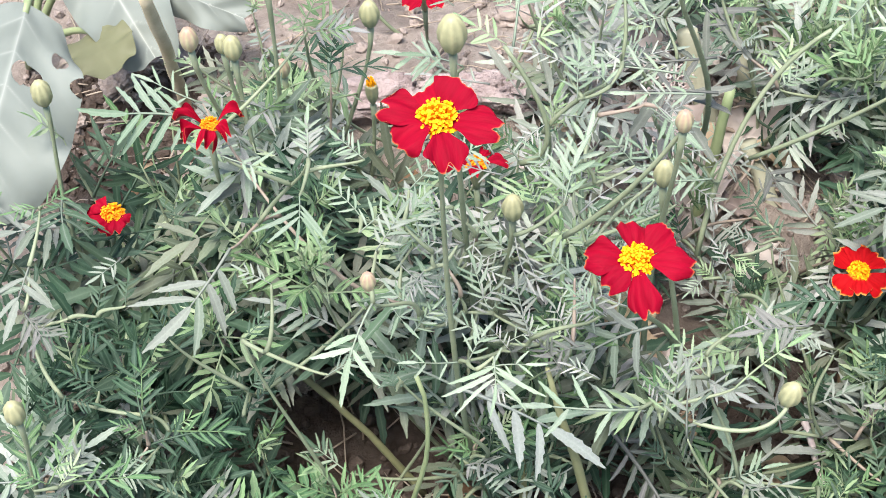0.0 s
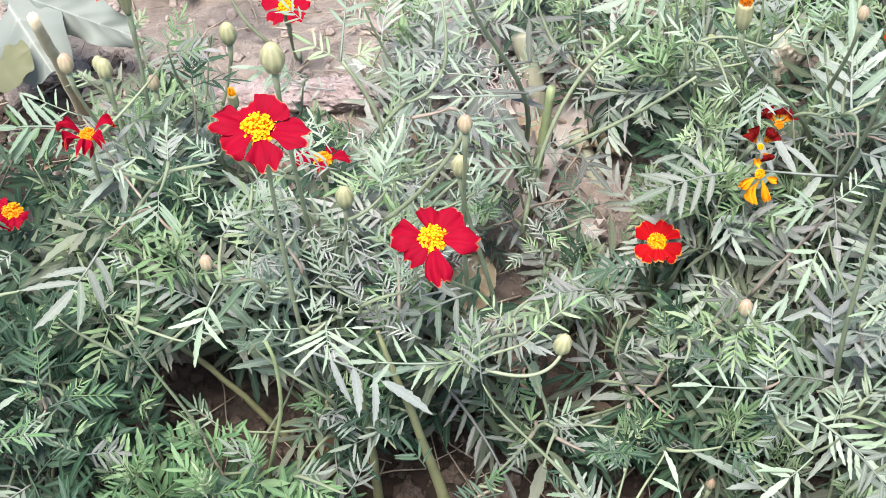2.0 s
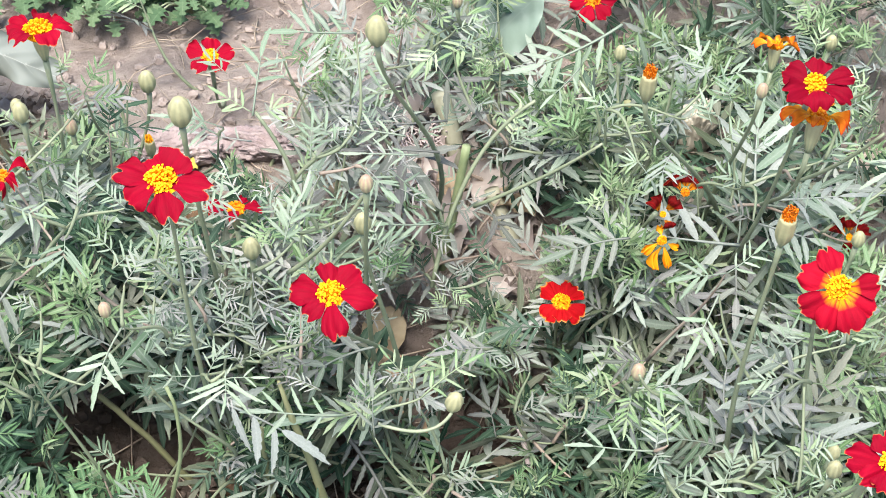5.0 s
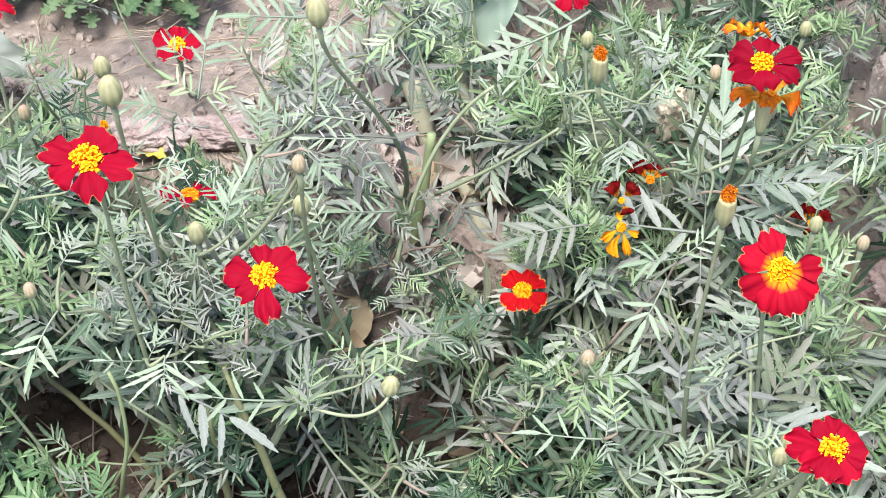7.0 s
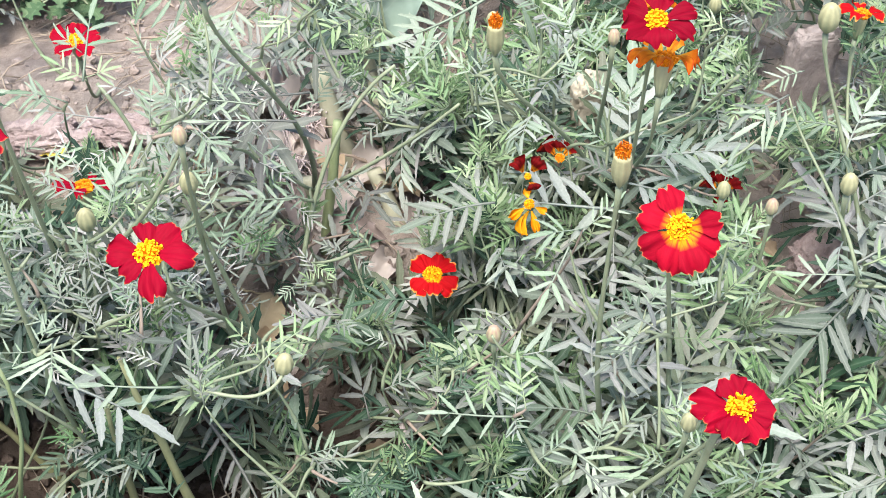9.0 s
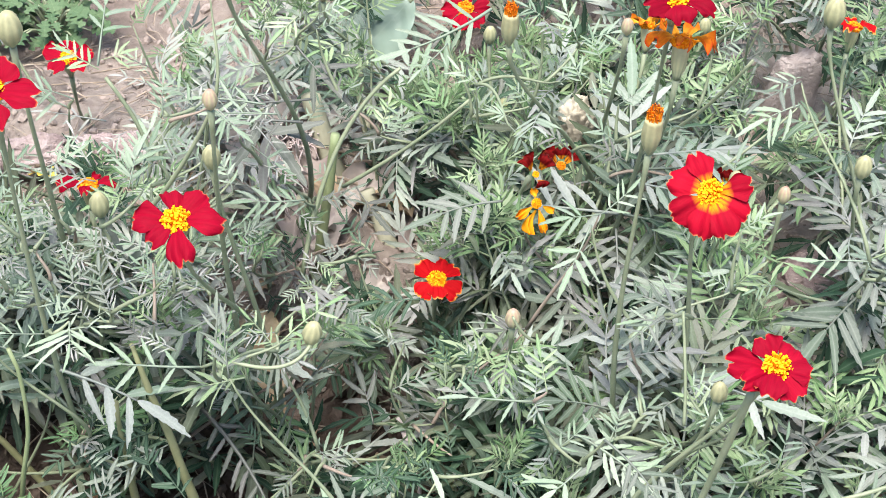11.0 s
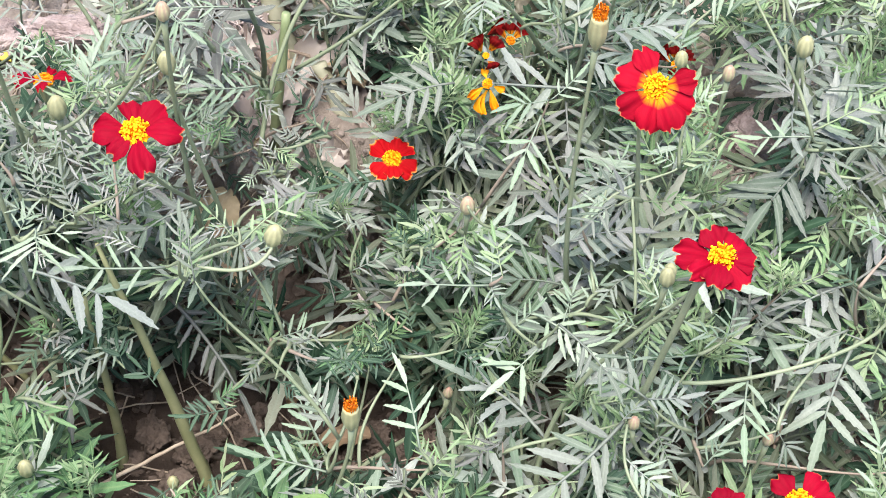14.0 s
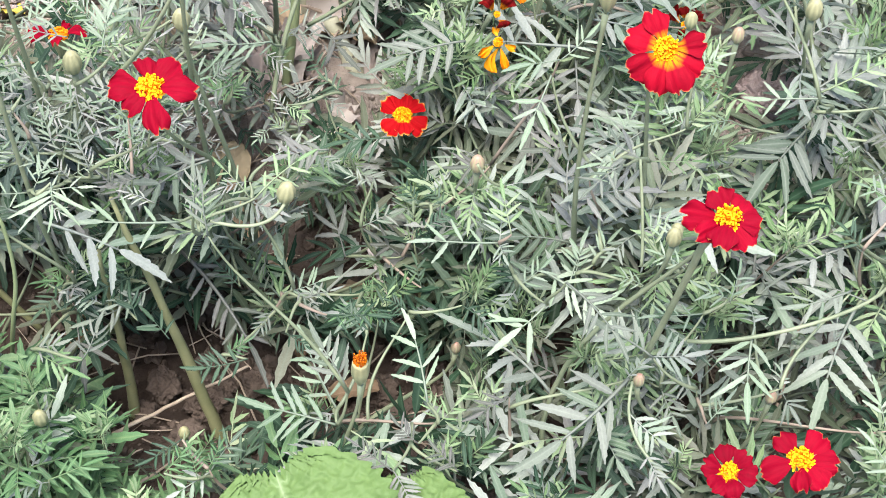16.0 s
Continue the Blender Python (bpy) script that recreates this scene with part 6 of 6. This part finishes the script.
marigold((0.11, 0.81), "thin young marigold plant over dry litter", 29, [], 0.17, 0.095, 9, leaf=0.050, dusty=0.3, leaves=[
    (0.150, 0.764, 0.280, 0.141, 0.794, 0.297, 3, 0.45, "g"),
    (0.155, 0.772, 0.271, 0.191, 0.772, 0.278, 3, 0.45, "g"),
    (0.103, 0.713, 0.251, 0.114, 0.687, 0.245, 2, 0.50, "g"),
    (0.089, 0.786, 0.224, 0.069, 0.802, 0.235, 3, 0.42, "g"),
    (0.137, 0.746, 0.260, 0.158, 0.755, 0.270, 3, 0.46, "g"),
    (0.152, 0.739, 0.261, 0.144, 0.761, 0.274, 3, 0.46, "g"),
])
marigold((0.12, 0.88), GREEN, 23, [], 0.20, 0.12, 13, leaf=0.06, leaves=[
    (0.071, 0.814, 0.238, 0.039, 0.784, 0.228, 3, 0.36, "g"),
    (0.088, 0.794, 0.188, 0.107, 0.807, 0.198, 3, 0.42, "g"),
    (0.134, 0.802, 0.268, 0.114, 0.813, 0.275, 3, 0.46, "g"),
    (0.128, 0.787, 0.203, 0.110, 0.801, 0.212, 3, 0.45, "g"),
])
for told, more in BED:
    grow(*told, **more)

# ---- old stems under the bushes ----
def rod(points, r0, r1, rnd=None, sides=9, wob=0.0006, n=14):
    pts = bezier(*[V(p) for p in points], n)
    rnd = rnd or random.Random(1)
    pts = [p + V((rnd.uniform(-wob, wob), rnd.uniform(-wob, wob), 0)) for p in pts]
    return tube(pts, [r0 + (r1 - r0) * i / (n - 1) + rnd.uniform(-0.04, 0.07) * r0 for i in range(n)], sides)


def stalk(name, points, r0, r1, mat, label, category, group=""):
    v, f = rod(points, r0, r1, random.Random(len(bpy.data.objects)))
    return tagged(new(name, mesh(name, v, f, mat)), label, category, group)


def straight(a, b, bow=0.01):
    a, b = V(a), V(b)
    return a, a.lerp(b, 0.33) + V((bow, 0, bow)), a.lerp(b, 0.66) + V((bow, 0, bow)), b


STALKS = "old stalks in the bed"
stalk("old_stalk", straight((-0.080, 0.507, 0.005), (-0.129, 0.547, 0.245), 0.002), 0.0050, 0.0014, STEM_OLD, "thick olive green old stem leaning out of dark soil", "stem", STALKS)
stalk("old_stalk", straight((-0.140, 0.531, 0.005), (-0.142, 0.542, 0.200), 0.002), 0.0044, 0.0013, STEM_OLD, "upright olive green old stem out of dark soil", "stem", STALKS)
stalk("old_stalk", straight((0.008, 0.846, 0.020), (-0.024, 0.890, 0.130), 0.0), 0.0098, 0.0072, STALK, "thick pale dried stalk leaning back", "stalk", STALKS)
stalk("old_stalk", straight((0.046, 0.784, 0.020), (0.016, 0.830, 0.085), 0.001), 0.0070, 0.0062, STALK, "short pale dried stalk leaning on the soil", "stalk", STALKS)
stalk("old_stalk", straight((0.030, 0.870, 0.020), (0.012, 0.932, 0.125), 0.001), 0.0056, 0.0046, STALK, "long pale dried stalk lying against the plants", "stalk", STALKS)
stalk("old_stalk", straight((-0.019, 0.784, 0.020), (-0.032, 0.800, 0.110), 0.0), 0.0055, 0.0042, STALK, "upright pale stump of a dried stalk", "stalk", STALKS)
stalk("old_stalk", straight((-0.030, 0.767, 0.020), (-0.007, 0.800, 0.170), 0.002), 0.0042, 0.0034, STEM_PALE, "upright pale green stalk", "stalk", STALKS)
stalk("old_stalk", straight((0.144, 0.940, 0.020), (0.126, 0.898, 0.110), 0.0), 0.0042, 0.0036, STEM_OLD, "upright brown old stalk", "stalk", STALKS)
stalk("branch", straight((-0.199, 0.590, 0.040), (-0.285, 0.620, 0.160), 0.004), 0.0024, 0.0018, STEM_OLD, "bare brown branch lying aslant under leaves", "branch")
stalk("curled_shoot", [(-0.215, 0.530, 0.050), (-0.205, 0.515, 0.160), (-0.178, 0.520, 0.205), (-0.192, 0.532, 0.262)], 0.0016, 0.0011, STEM_PALE, "thin pale green curled shoot", "shoot")
stalk("garden_stick", straight((-0.373, 0.891, 0.03), (-0.360, 0.806, 0.255), 0.003), 0.0046, 0.0040, STICK, "dry straw-coloured stick leaning in the soil", "stick")


# ---- stones and clods ----
def stone(name, at, size, turn, mat, label, seed, rough=0.3, sub=5, square=1.0):
    bm = lump(random.Random(seed), size, rough, sub, square)
    me = bpy.data.meshes.new(name)
    bm.to_mesh(me)
    bm.free()
    me.materials.append(mat)
    me.polygons.foreach_set("use_smooth", [True] * len(me.polygons))
    ob = new(name, me)
    x, y = at
    ob.matrix_basis = pose(x, y, ground_z(x, y) + size[2] * 0.8, 0, 0, turn)
    return tagged(ob, label, "stone" if "stone" in name else "clod")


stone("stone", (-0.235, 0.856), (0.040, 0.014, 0.016), 4, PINK_STONE, "long pinkish rough stone on dry soil", 3, 0.4)
stone("stone", (-0.160, 0.858), (0.036, 0.013, 0.014), -8, PINK_STONE, "pinkish rough stone with a dark underside", 8, 0.45)
stone("stone", (0.347, 0.757), (0.025, 0.017, 0.022), 20, PINK_STONE, "rounded pinkish brown brick lump among the leaves", 11, 0.3, square=0.75)
stone("stone", (0.366, 0.930), (0.022, 0.009, 0.052), 20, GREY_STONE, "flat grey stone slab standing in the soil", 19, 0.12, square=0.5)
stone("stone", (0.187, 0.903), (0.014, 0.011, 0.034), 8, BEIGE_STONE, "pale beige upright stone", 14, 0.3, square=0.85)
for n, (x, y, r) in enumerate([(-0.09, 0.535, 0.014), (-0.055, 0.545, 0.012), (-0.12, 0.55, 0.012), (0.03, 0.535, 0.013), (-0.28, 0.66, 0.012), (-0.25, 0.675, 0.009), (-0.10, 0.87, 0.010), (0.06, 0.80, 0.009),
                               (-0.02, 0.83, 0.011), (-0.42, 0.90, 0.013), (-0.45, 0.87, 0.010), (-0.40, 0.93, 0.012), (0.28, 0.84, 0.012), (0.04, 0.70, 0.009), (0.01, 0.72, 0.010)]):
    stone("soil_clod", (x, y), (r, r * 0.85, r * 0.7), n * 47, SHADED_CLOD if y < 0.6 else CLOD, "crumbly lump of brown soil", 30 + n, 0.4)["group"] = "clods of soil"
cr = random.Random(63)
for n in range(70):
    x, y, r = cr.uniform(-0.47, -0.12), cr.uniform(0.78, 1.06), 0.004 + 0.010 * cr.random() ** 2
    if n > 45:
        x, y = cr.uniform(-0.16, 0.07), cr.uniform(0.46, 0.57)
    stone("soil_clod", (x, y), (r, r * cr.uniform(0.7, 1.0), r * cr.uniform(0.5, 0.8)), n * 47, SHADED_CLOD if y < 0.6 else CLOD, "crumbly lump of brown soil", 130 + n, 0.45, 4)["group"] = "clods of soil"


# ---- dry litter ----
def rag(a, b):
    return 1 + 0.12 * math.sin(3 * math.atan2(b, a)) + 0.06 * math.sin(7 * math.atan2(b, a))


def blade(length, width, mat, seed, curl=0.3, fold=0.3, veins=0, lobes=0.0, holes=(), crease=0.0, nu=26, nv=15, wave=0.0, scallop=0, tip=1.0):
    """A broad leaf blade along +y with a midrib, side veins, waves at the rim and holes."""
    rnd = random.Random(seed)
    ph = rnd.uniform(0, 6)
    verts, faces, rib = [], [], []
    for i in range(nu):
        u = i / (nu - 1)
        w = width * 0.5 * (math.sin(math.pi * min(1, (u * 0.93 + 0.05))) ** (0.65 * tip)) * (1 + lobes * math.sin(u * 21 + ph))
        for j in range(nv):
            v = -1 + 2 * j / (nv - 1)
            u = i / (nu - 1)
            for hu, hv, ru, rv in holes:
                q = math.hypot((u - hu) / ru, (v - hv) / rv) / rag(u - hu, v - hv)
                if 0.6 < q < 1.0:
                    u, v = hu + (u - hu) / q, hv + (v - hv) / q
            edge = abs(v) ** 3
            ww = w * (1 + (0.04 * math.sin(u * scallop * 6.28) * edge if scallop else 0))
            x = ww * v
            y = length * (u + 0.05 * abs(v))
            if scallop:
                y += length * 0.035 * math.sin(v * scallop * 3.6) * u ** 8
            z = fold * abs(x) - curl * length * u * u
            z += wave * length * edge * math.sin(u * 17 + ph + (1.5 if v > 0 else 0)) + 0.03 * length * noise.noise(V((x / length * 5, u * 5, ph)))
            if veins:
                k = (u * veins - abs(v) * 1.1) % 1.0
                z -= 0.004 * length * math.cos(k * 6.28) * (1 - abs(v)) ** 0.5
            if crease:
                z += crease * noise.noise(V((x * 160, y * 160, ph))) + crease * 0.6 * noise.noise(V((x * 380, y * 380, ph)))
            verts.append(V((x, y, z)))
            r = max(0.0, 1 - abs(v) * 7)
            if veins:
                k = abs(((u * veins - abs(v) * 1.1) % 1.0) - 0.5)
                r = max(r, (1 - k * 5) * (1 - abs(v) * 0.8)) if k < 0.2 else r
            rib.append(min(1.0, max(0.0, r)))
    for i in range(nu - 1):
        for j in range(nv - 1):
            u, v = (i + 0.5) / (nu - 1), -1 + 2 * (j + 0.5) / (nv - 1)
            if any(math.hypot((u - hu) / ru, (v - hv) / rv) / rag(u - hu, v - hv) < 0.86 for hu, hv, ru, rv in holes):
                continue
            a = i * nv + j
            faces.append((a, a + 1, a + nv + 1, a + nv))
    return mesh("leaf", verts, faces, mat, rib=rib)


TAN_LEAF = blade(0.040, 0.034, DRY_TAN, 101, 0.25, 0.3, 5, 0.03, wave=0.05, nu=26, nv=17)
PINK_LEAVES = [blade(0.05, 0.028, DRY_PINK, 90 + i, 0.9, 0.8, 5, 0.18, wave=0.22, nu=26, nv=17) for i in range(5)]
DRY_LEAVES = [blade(0.05, 0.026, DRY, 70 + i, 0.5, 0.5, 5, 0.05, wave=0.08) for i in range(4)]
rnd = random.Random(77)
spots = [(-0.072, 0.701, 1.0, 200), (0.106, 0.684, 1.0, 120), (0.050, 0.810, 0.9, 60), (-0.012, 0.814, 0.8, 10), (0.028, 0.527, 0.7, 90)]
spots += [(rnd.uniform(-0.42, 0.38), rnd.uniform(0.55, 0.84), rnd.uniform(0.30, 0.6), rnd.uniform(0, 360)) for i in range(34)]
for n, (x, y, k, a) in enumerate(spots):
    ob = new("dry_leaf", DRY_LEAVES[n % 4])
    ob.matrix_basis = pose(x, y, ground_z(x, y) + 0.014 * k + (0.012 if n < 5 else 0), rnd.uniform(0, 22), rnd.uniform(-14, 14), a) @ Matrix.Scale(k, 4)
    tagged(ob, "curled dry tan leaf on the soil", "dry leaf", "dry leaves on the soil")
ob = new("dry_leaf", TAN_LEAF)
ob.matrix_basis = pose(-0.074, 0.696, ground_z(-0.074, 0.696) + 0.012, 34, 0, -22)
tagged(ob, "broad tan dry leaf leaning up from the soil", "dry leaf", "dry leaves on the soil")
ob = new("dry_leaf", blade(0.034, 0.020, YELLOW_LEAF, 131, 0.4, 0.5, 4, 0.05, wave=0.06))
ob.matrix_basis = pose(-0.212, 0.838, ground_z(-0.212, 0.838) + 0.012, 20, 8, 75) @ Matrix.Scale(0.62, 4)
tagged(ob, "fallen yellow leaf on the dry soil", "dry leaf", "dry leaves on the soil")
spots = [(0.050, 0.836, 1.25, 75), (-0.003, 0.818, 1.1, 150), (-0.050, 0.900, 1.3, 40), (-0.040, 0.893, 1.2, 110), (0.057, 0.826, 0.9, 80), (0.074, 0.830, 0.6, 200), (-0.004, 0.806, 0.85, 120), (-0.046, 0.817, 0.8, 20), (-0.036, 0.806, 0.7, 170), (0.162, 0.800, 0.8, 100), (0.005, 0.905, 0.7, 30), (-0.065, 0.915, 0.8, 75), (0.028, 0.765, 0.8, 140), (-0.060, 0.845, 0.8, 50), (-0.040, 0.866, 1.0, 175), (-0.030, 0.870, 1.0, 190), (-0.048, 0.872, 0.9, 165)]
spots += [(rnd.uniform(-0.12, 0.16), rnd.uniform(0.70, 0.96), rnd.uniform(0.25, 0.6), rnd.uniform(0, 360)) for i in range(90)]
for n, (x, y, k, a) in enumerate(spots):
    ob = new("dry_leaf", PINK_LEAVES[n % 5])
    ob.matrix_basis = pose(x, y, ground_z(x, y) + 0.016 * k, rnd.uniform(0, 30), rnd.uniform(-25, 25), a) @ Matrix.Scale(k, 4)
    tagged(ob, "crumpled pinkish grey dry leaf on the soil", "dry leaf", "crumpled leaves on the soil")


def litter():
    """Thin straws and fibres lying about."""
    r = random.Random(9)
    verts, faces = [], []
    for i in range(900):
        x, y = r.uniform(-0.5, 0.45), r.uniform(0.46, 1.15)
        a, ln = r.uniform(0, 6.28), r.uniform(0.015, 0.07)
        z = ground_z(x, y) + r.uniform(0.001, 0.008)
        p, q = V((x, y, z)), V((x + ln * math.cos(a), y + ln * math.sin(a), 0))
        q.z = ground_z(q.x, q.y) + r.uniform(0.001, 0.012)
        m = p.lerp(q, 0.5) + V((r.uniform(-0.005, 0.005), r.uniform(-0.005, 0.005), r.uniform(0, 0.006)))
        v, f = tube([p, p.lerp(m, 0.6), m, m.lerp(q, 0.5), q], [r.uniform(0.0003, 0.0008)] * 5, 4)
        k = len(verts)
        verts += v
        faces += [tuple(k + n for n in g) for g in f]
    tagged(new("straw_litter", mesh("straw_litter", verts, faces, STRAW)), "thin straws and twigs scattered on the soil", "litter", kind="stuff")


litter()


def fibre_clump(x, y, seed, label):
    r = random.Random(seed)
    verts, faces = [], []
    z = ground_z(x, y)
    for i in range(55):
        a, ln = r.uniform(0, 6.28), r.uniform(0.015, 0.045)
        p = V((x + r.uniform(-0.014, 0.014), y + r.uniform(-0.008, 0.008), z + r.uniform(0.008, 0.034)))
        q = V((x + ln * math.cos(a) * 0.6, y + ln * math.sin(a) * 0.6, z + r.uniform(0.0, 0.016)))
        m = p.lerp(q, 0.5) + V((0, 0, 0.008))
        v, f = tube([p, m, q], [0.0007, 0.0006, 0.0004], 4)
        k = len(verts)
        verts += v
        faces += [tuple(k + n for n in g) for g in f]
    ob = new("root_clump", mesh("root_clump", verts, faces, FIBRE))
    tagged(ob, label, "dry roots", kind="stuff")


fibre_clump(-0.043, 0.866, 4, "tuft of pale dry root fibres on the soil")
fibre_clump(-0.024, 0.878, 5, "tuft of pale dry root fibres on the soil")
fibre_clump(-0.048, 0.822, 6, "tuft of pinkish dry root fibres on the soil")
fibre_clump(-0.090, 0.905, 9, "tuft of pale dry root fibres on the soil")

stalk("dry_twig", straight((-0.155, 0.508, 0.035), (-0.060, 0.538, 0.062), 0.002), 0.0015, 0.0009, STRAW, "thin dry twig lying over dark soil", "twig", "dry twigs on the soil")
stalk("dry_twig", straight((0.028, 0.612, 0.085), (0.042, 0.552, 0.050), 0.002), 0.0022, 0.0015, FIBRE, "pinkish dry twig hanging between the leaves", "twig", "dry twigs on the soil")
stalk("dry_twig", straight((0.069, 0.622, 0.090), (0.061, 0.580, 0.035), 0.001), 0.0034, 0.0028, STEM_OLD, "short broken stalk between the leaves", "twig", "dry twigs on the soil")
tr = random.Random(41)
for i in range(18):
    x, y = tr.uniform(-0.12, 0.14), tr.uniform(0.72, 0.93)
    a, ln = tr.uniform(0, 6.28), tr.uniform(0.03, 0.09)
    q = V((x + ln * math.cos(a), y + ln * math.sin(a) * 0.7, 0))
    q.z = ground_z(q.x, q.y) + tr.uniform(0.003, 0.04)
    stalk("dry_twig", straight((x, y, ground_z(x, y)), q, tr.uniform(-0.006, 0.008)), tr.uniform(0.0009, 0.0022), 0.0008, tr.choice((STRAW, STEM_PINK, PALE_STRAW)), "thin dry straw-coloured twig on the soil", "twig", "dry twigs on the soil")


# ---- broad-leaved neighbours ----
def leafy(name, label, category, base, blades, stem_mat, seed):
    """A plant of broad leaves: (foot of the blade, its tip, width, mesh options)."""
    rnd = random.Random(seed)
    plant = new(name, None)
    x, y = base
    plant.matrix_basis = Matrix.Translation((x, y, ground_z(x, y)))
    tagged(plant, label, category)
    inv = plant.matrix_basis.inverted()
    root = V((x, y, ground_z(x, y) - 0.005))
    for n, (foot, tip, width, up, mat, opts) in enumerate(blades):
        f, t = V(foot), V(tip)
        me = blade((t - f).length, width, mat, seed * 10 + n, **opts)
        leaf = part("leaf", me, plant, "", inv @ Matrix.Translation(f) @ frame_of(t - f, V(up)))
        v, fc = rod((root, root.lerp(f, 0.3) + V((0, 0, 0.03)), f - (t - f) * 0.25, f + (t - f) * 0.06), 0.0035, 0.0022, rnd, 7, 0.0)
        part("stalk", mesh("stalk", [inv @ p for p in v], fc, stem_mat), plant)
    return plant


leafy("cabbage_plant", "whitish grey-green cabbage plant with holes in its leaves", "cabbage", (-0.50, 0.95), [
    ((-0.432, 0.812, 0.241), (-0.446, 0.680, 0.218), 0.092, (0.30, -0.62, 0.72), GLAUCOUS, dict(curl=0.15, fold=-0.1, veins=6, wave=0.07, nu=150, nv=111, tip=0.6, crease=0.00008, holes=[(0.33, -0.20, 0.055, 0.22), (0.20, -0.66, 0.04, 0.13), (0.30, -1.0, 0.035, 0.22)])),
    ((-0.421, 0.935, 0.159), (-0.323, 0.896, 0.141), 0.035, (-0.1, -0.7, 0.6), GLAUCOUS, dict(curl=0.03, fold=-0.2, veins=6, wave=0.05, nu=60, nv=31, tip=0.5)),
    ((-0.445, 0.970, 0.160), (-0.385, 0.870, 0.150), 0.066, (0.1, -0.5, 0.8), GLAUCOUS, dict(curl=0.2, fold=0.1, veins=6, wave=0.06, nu=60, nv=45, tip=0.6, holes=[(0.45, 0.3, 0.07, 0.25)])),
    ((-0.424, 0.886, 0.140), (-0.406, 0.850, 0.146), 0.048, (0.1, -0.5, 0.8), OLIVE, dict(curl=0.2, fold=0.2, veins=5, wave=0.08, nu=30, nv=17, tip=0.6)),
], STEM_PALE, 3)
leafy("squash_plant", "light green squash seedling with wrinkled round leaves", "squash", (0.0, 0.28), [
    ((-0.020, 0.312, 0.172), (-0.044, 0.390, 0.188), 0.115, (0.0, -0.5, 0.85), LIME, dict(curl=0.05, fold=0.12, veins=5, wave=0.03, nu=90, nv=71, scallop=11, tip=0.6, crease=0.0030)),
    ((0.045, 0.325, 0.165), (0.032, 0.392, 0.165), 0.060, (0.2, -0.5, 0.85), LIME, dict(curl=0.05, fold=0.15, veins=5, wave=0.03, nu=70, nv=51, scallop=9, tip=0.6, crease=0.0028)),
], STEM_PALE, 4)
leafy("spinach_plant", "broad smooth grey-green leaf plant behind the bed", "leafy plant", (0.05, 1.06), [
    ((0.062, 1.000, 0.135), (0.001, 0.968, 0.086), 0.050, (0, -0.4, 0.9), BROAD, dict(curl=0.12, fold=0.15, veins=6, wave=0.02, nu=34, nv=17)),
    ((0.030, 1.060, 0.090), (-0.030, 0.985, 0.075), 0.045, (0, -0.4, 0.9), BROAD, dict(curl=0.12, fold=0.15, veins=6, wave=0.02)),
], STEM, 5)


def weed(at, label, seed, count, size, spread):
    rnd = random.Random(seed)
    x, y = at
    plant = new("weed", None)
    plant.matrix_basis = Matrix.Translation((x, y, ground_z(x, y)))
    tagged(plant, label, "weed", "green weeds at the bed's edge")
    shapes = [blade(1.0, 0.62, WEED, seed + i, 0.3, 0.1, 5, 0.42, wave=0.03, nu=40, nv=9) for i in range(2)]
    for i in range(count):
        a = i * 2.4 + rnd.uniform(-0.3, 0.3)
        r = spread * math.sqrt((i + 0.4) / count) * 0.6
        f = V((r * math.cos(a), r * math.sin(a), rnd.uniform(0.015, 0.05)))
        way = V((math.cos(a), math.sin(a), rnd.uniform(0.0, 0.5)))
        part("leaf", rnd.choice(shapes), plant, "", Matrix.Translation(f) @ frame_of(way, V((0, -0.2, 1))) @ Matrix.Scale(size * rnd.uniform(0.7, 1.2), 4))
        v, fc = rod((V((0, 0, -0.01)), f * 0.3 + V((0, 0, 0.01)), f * 0.7 + V((0, 0, 0.01)), f), 0.0012, 0.0009, rnd, 5, 0.0, 6)
        part("stalk", mesh("stalk", v, fc, STEM), plant)


weed((-0.31, 1.08), "bushy green weed with lobed leaves", 201, 80, 0.018, 0.078)
weed((-0.24, 1.07), "bushy green weed with lobed leaves", 202, 58, 0.018, 0.062)
weed((-0.39, 1.10), "bushy green weed with lobed leaves", 203, 58, 0.018, 0.072)
weed((-0.03, 1.10), "bushy green weed with lobed leaves", 205, 52, 0.018, 0.072)
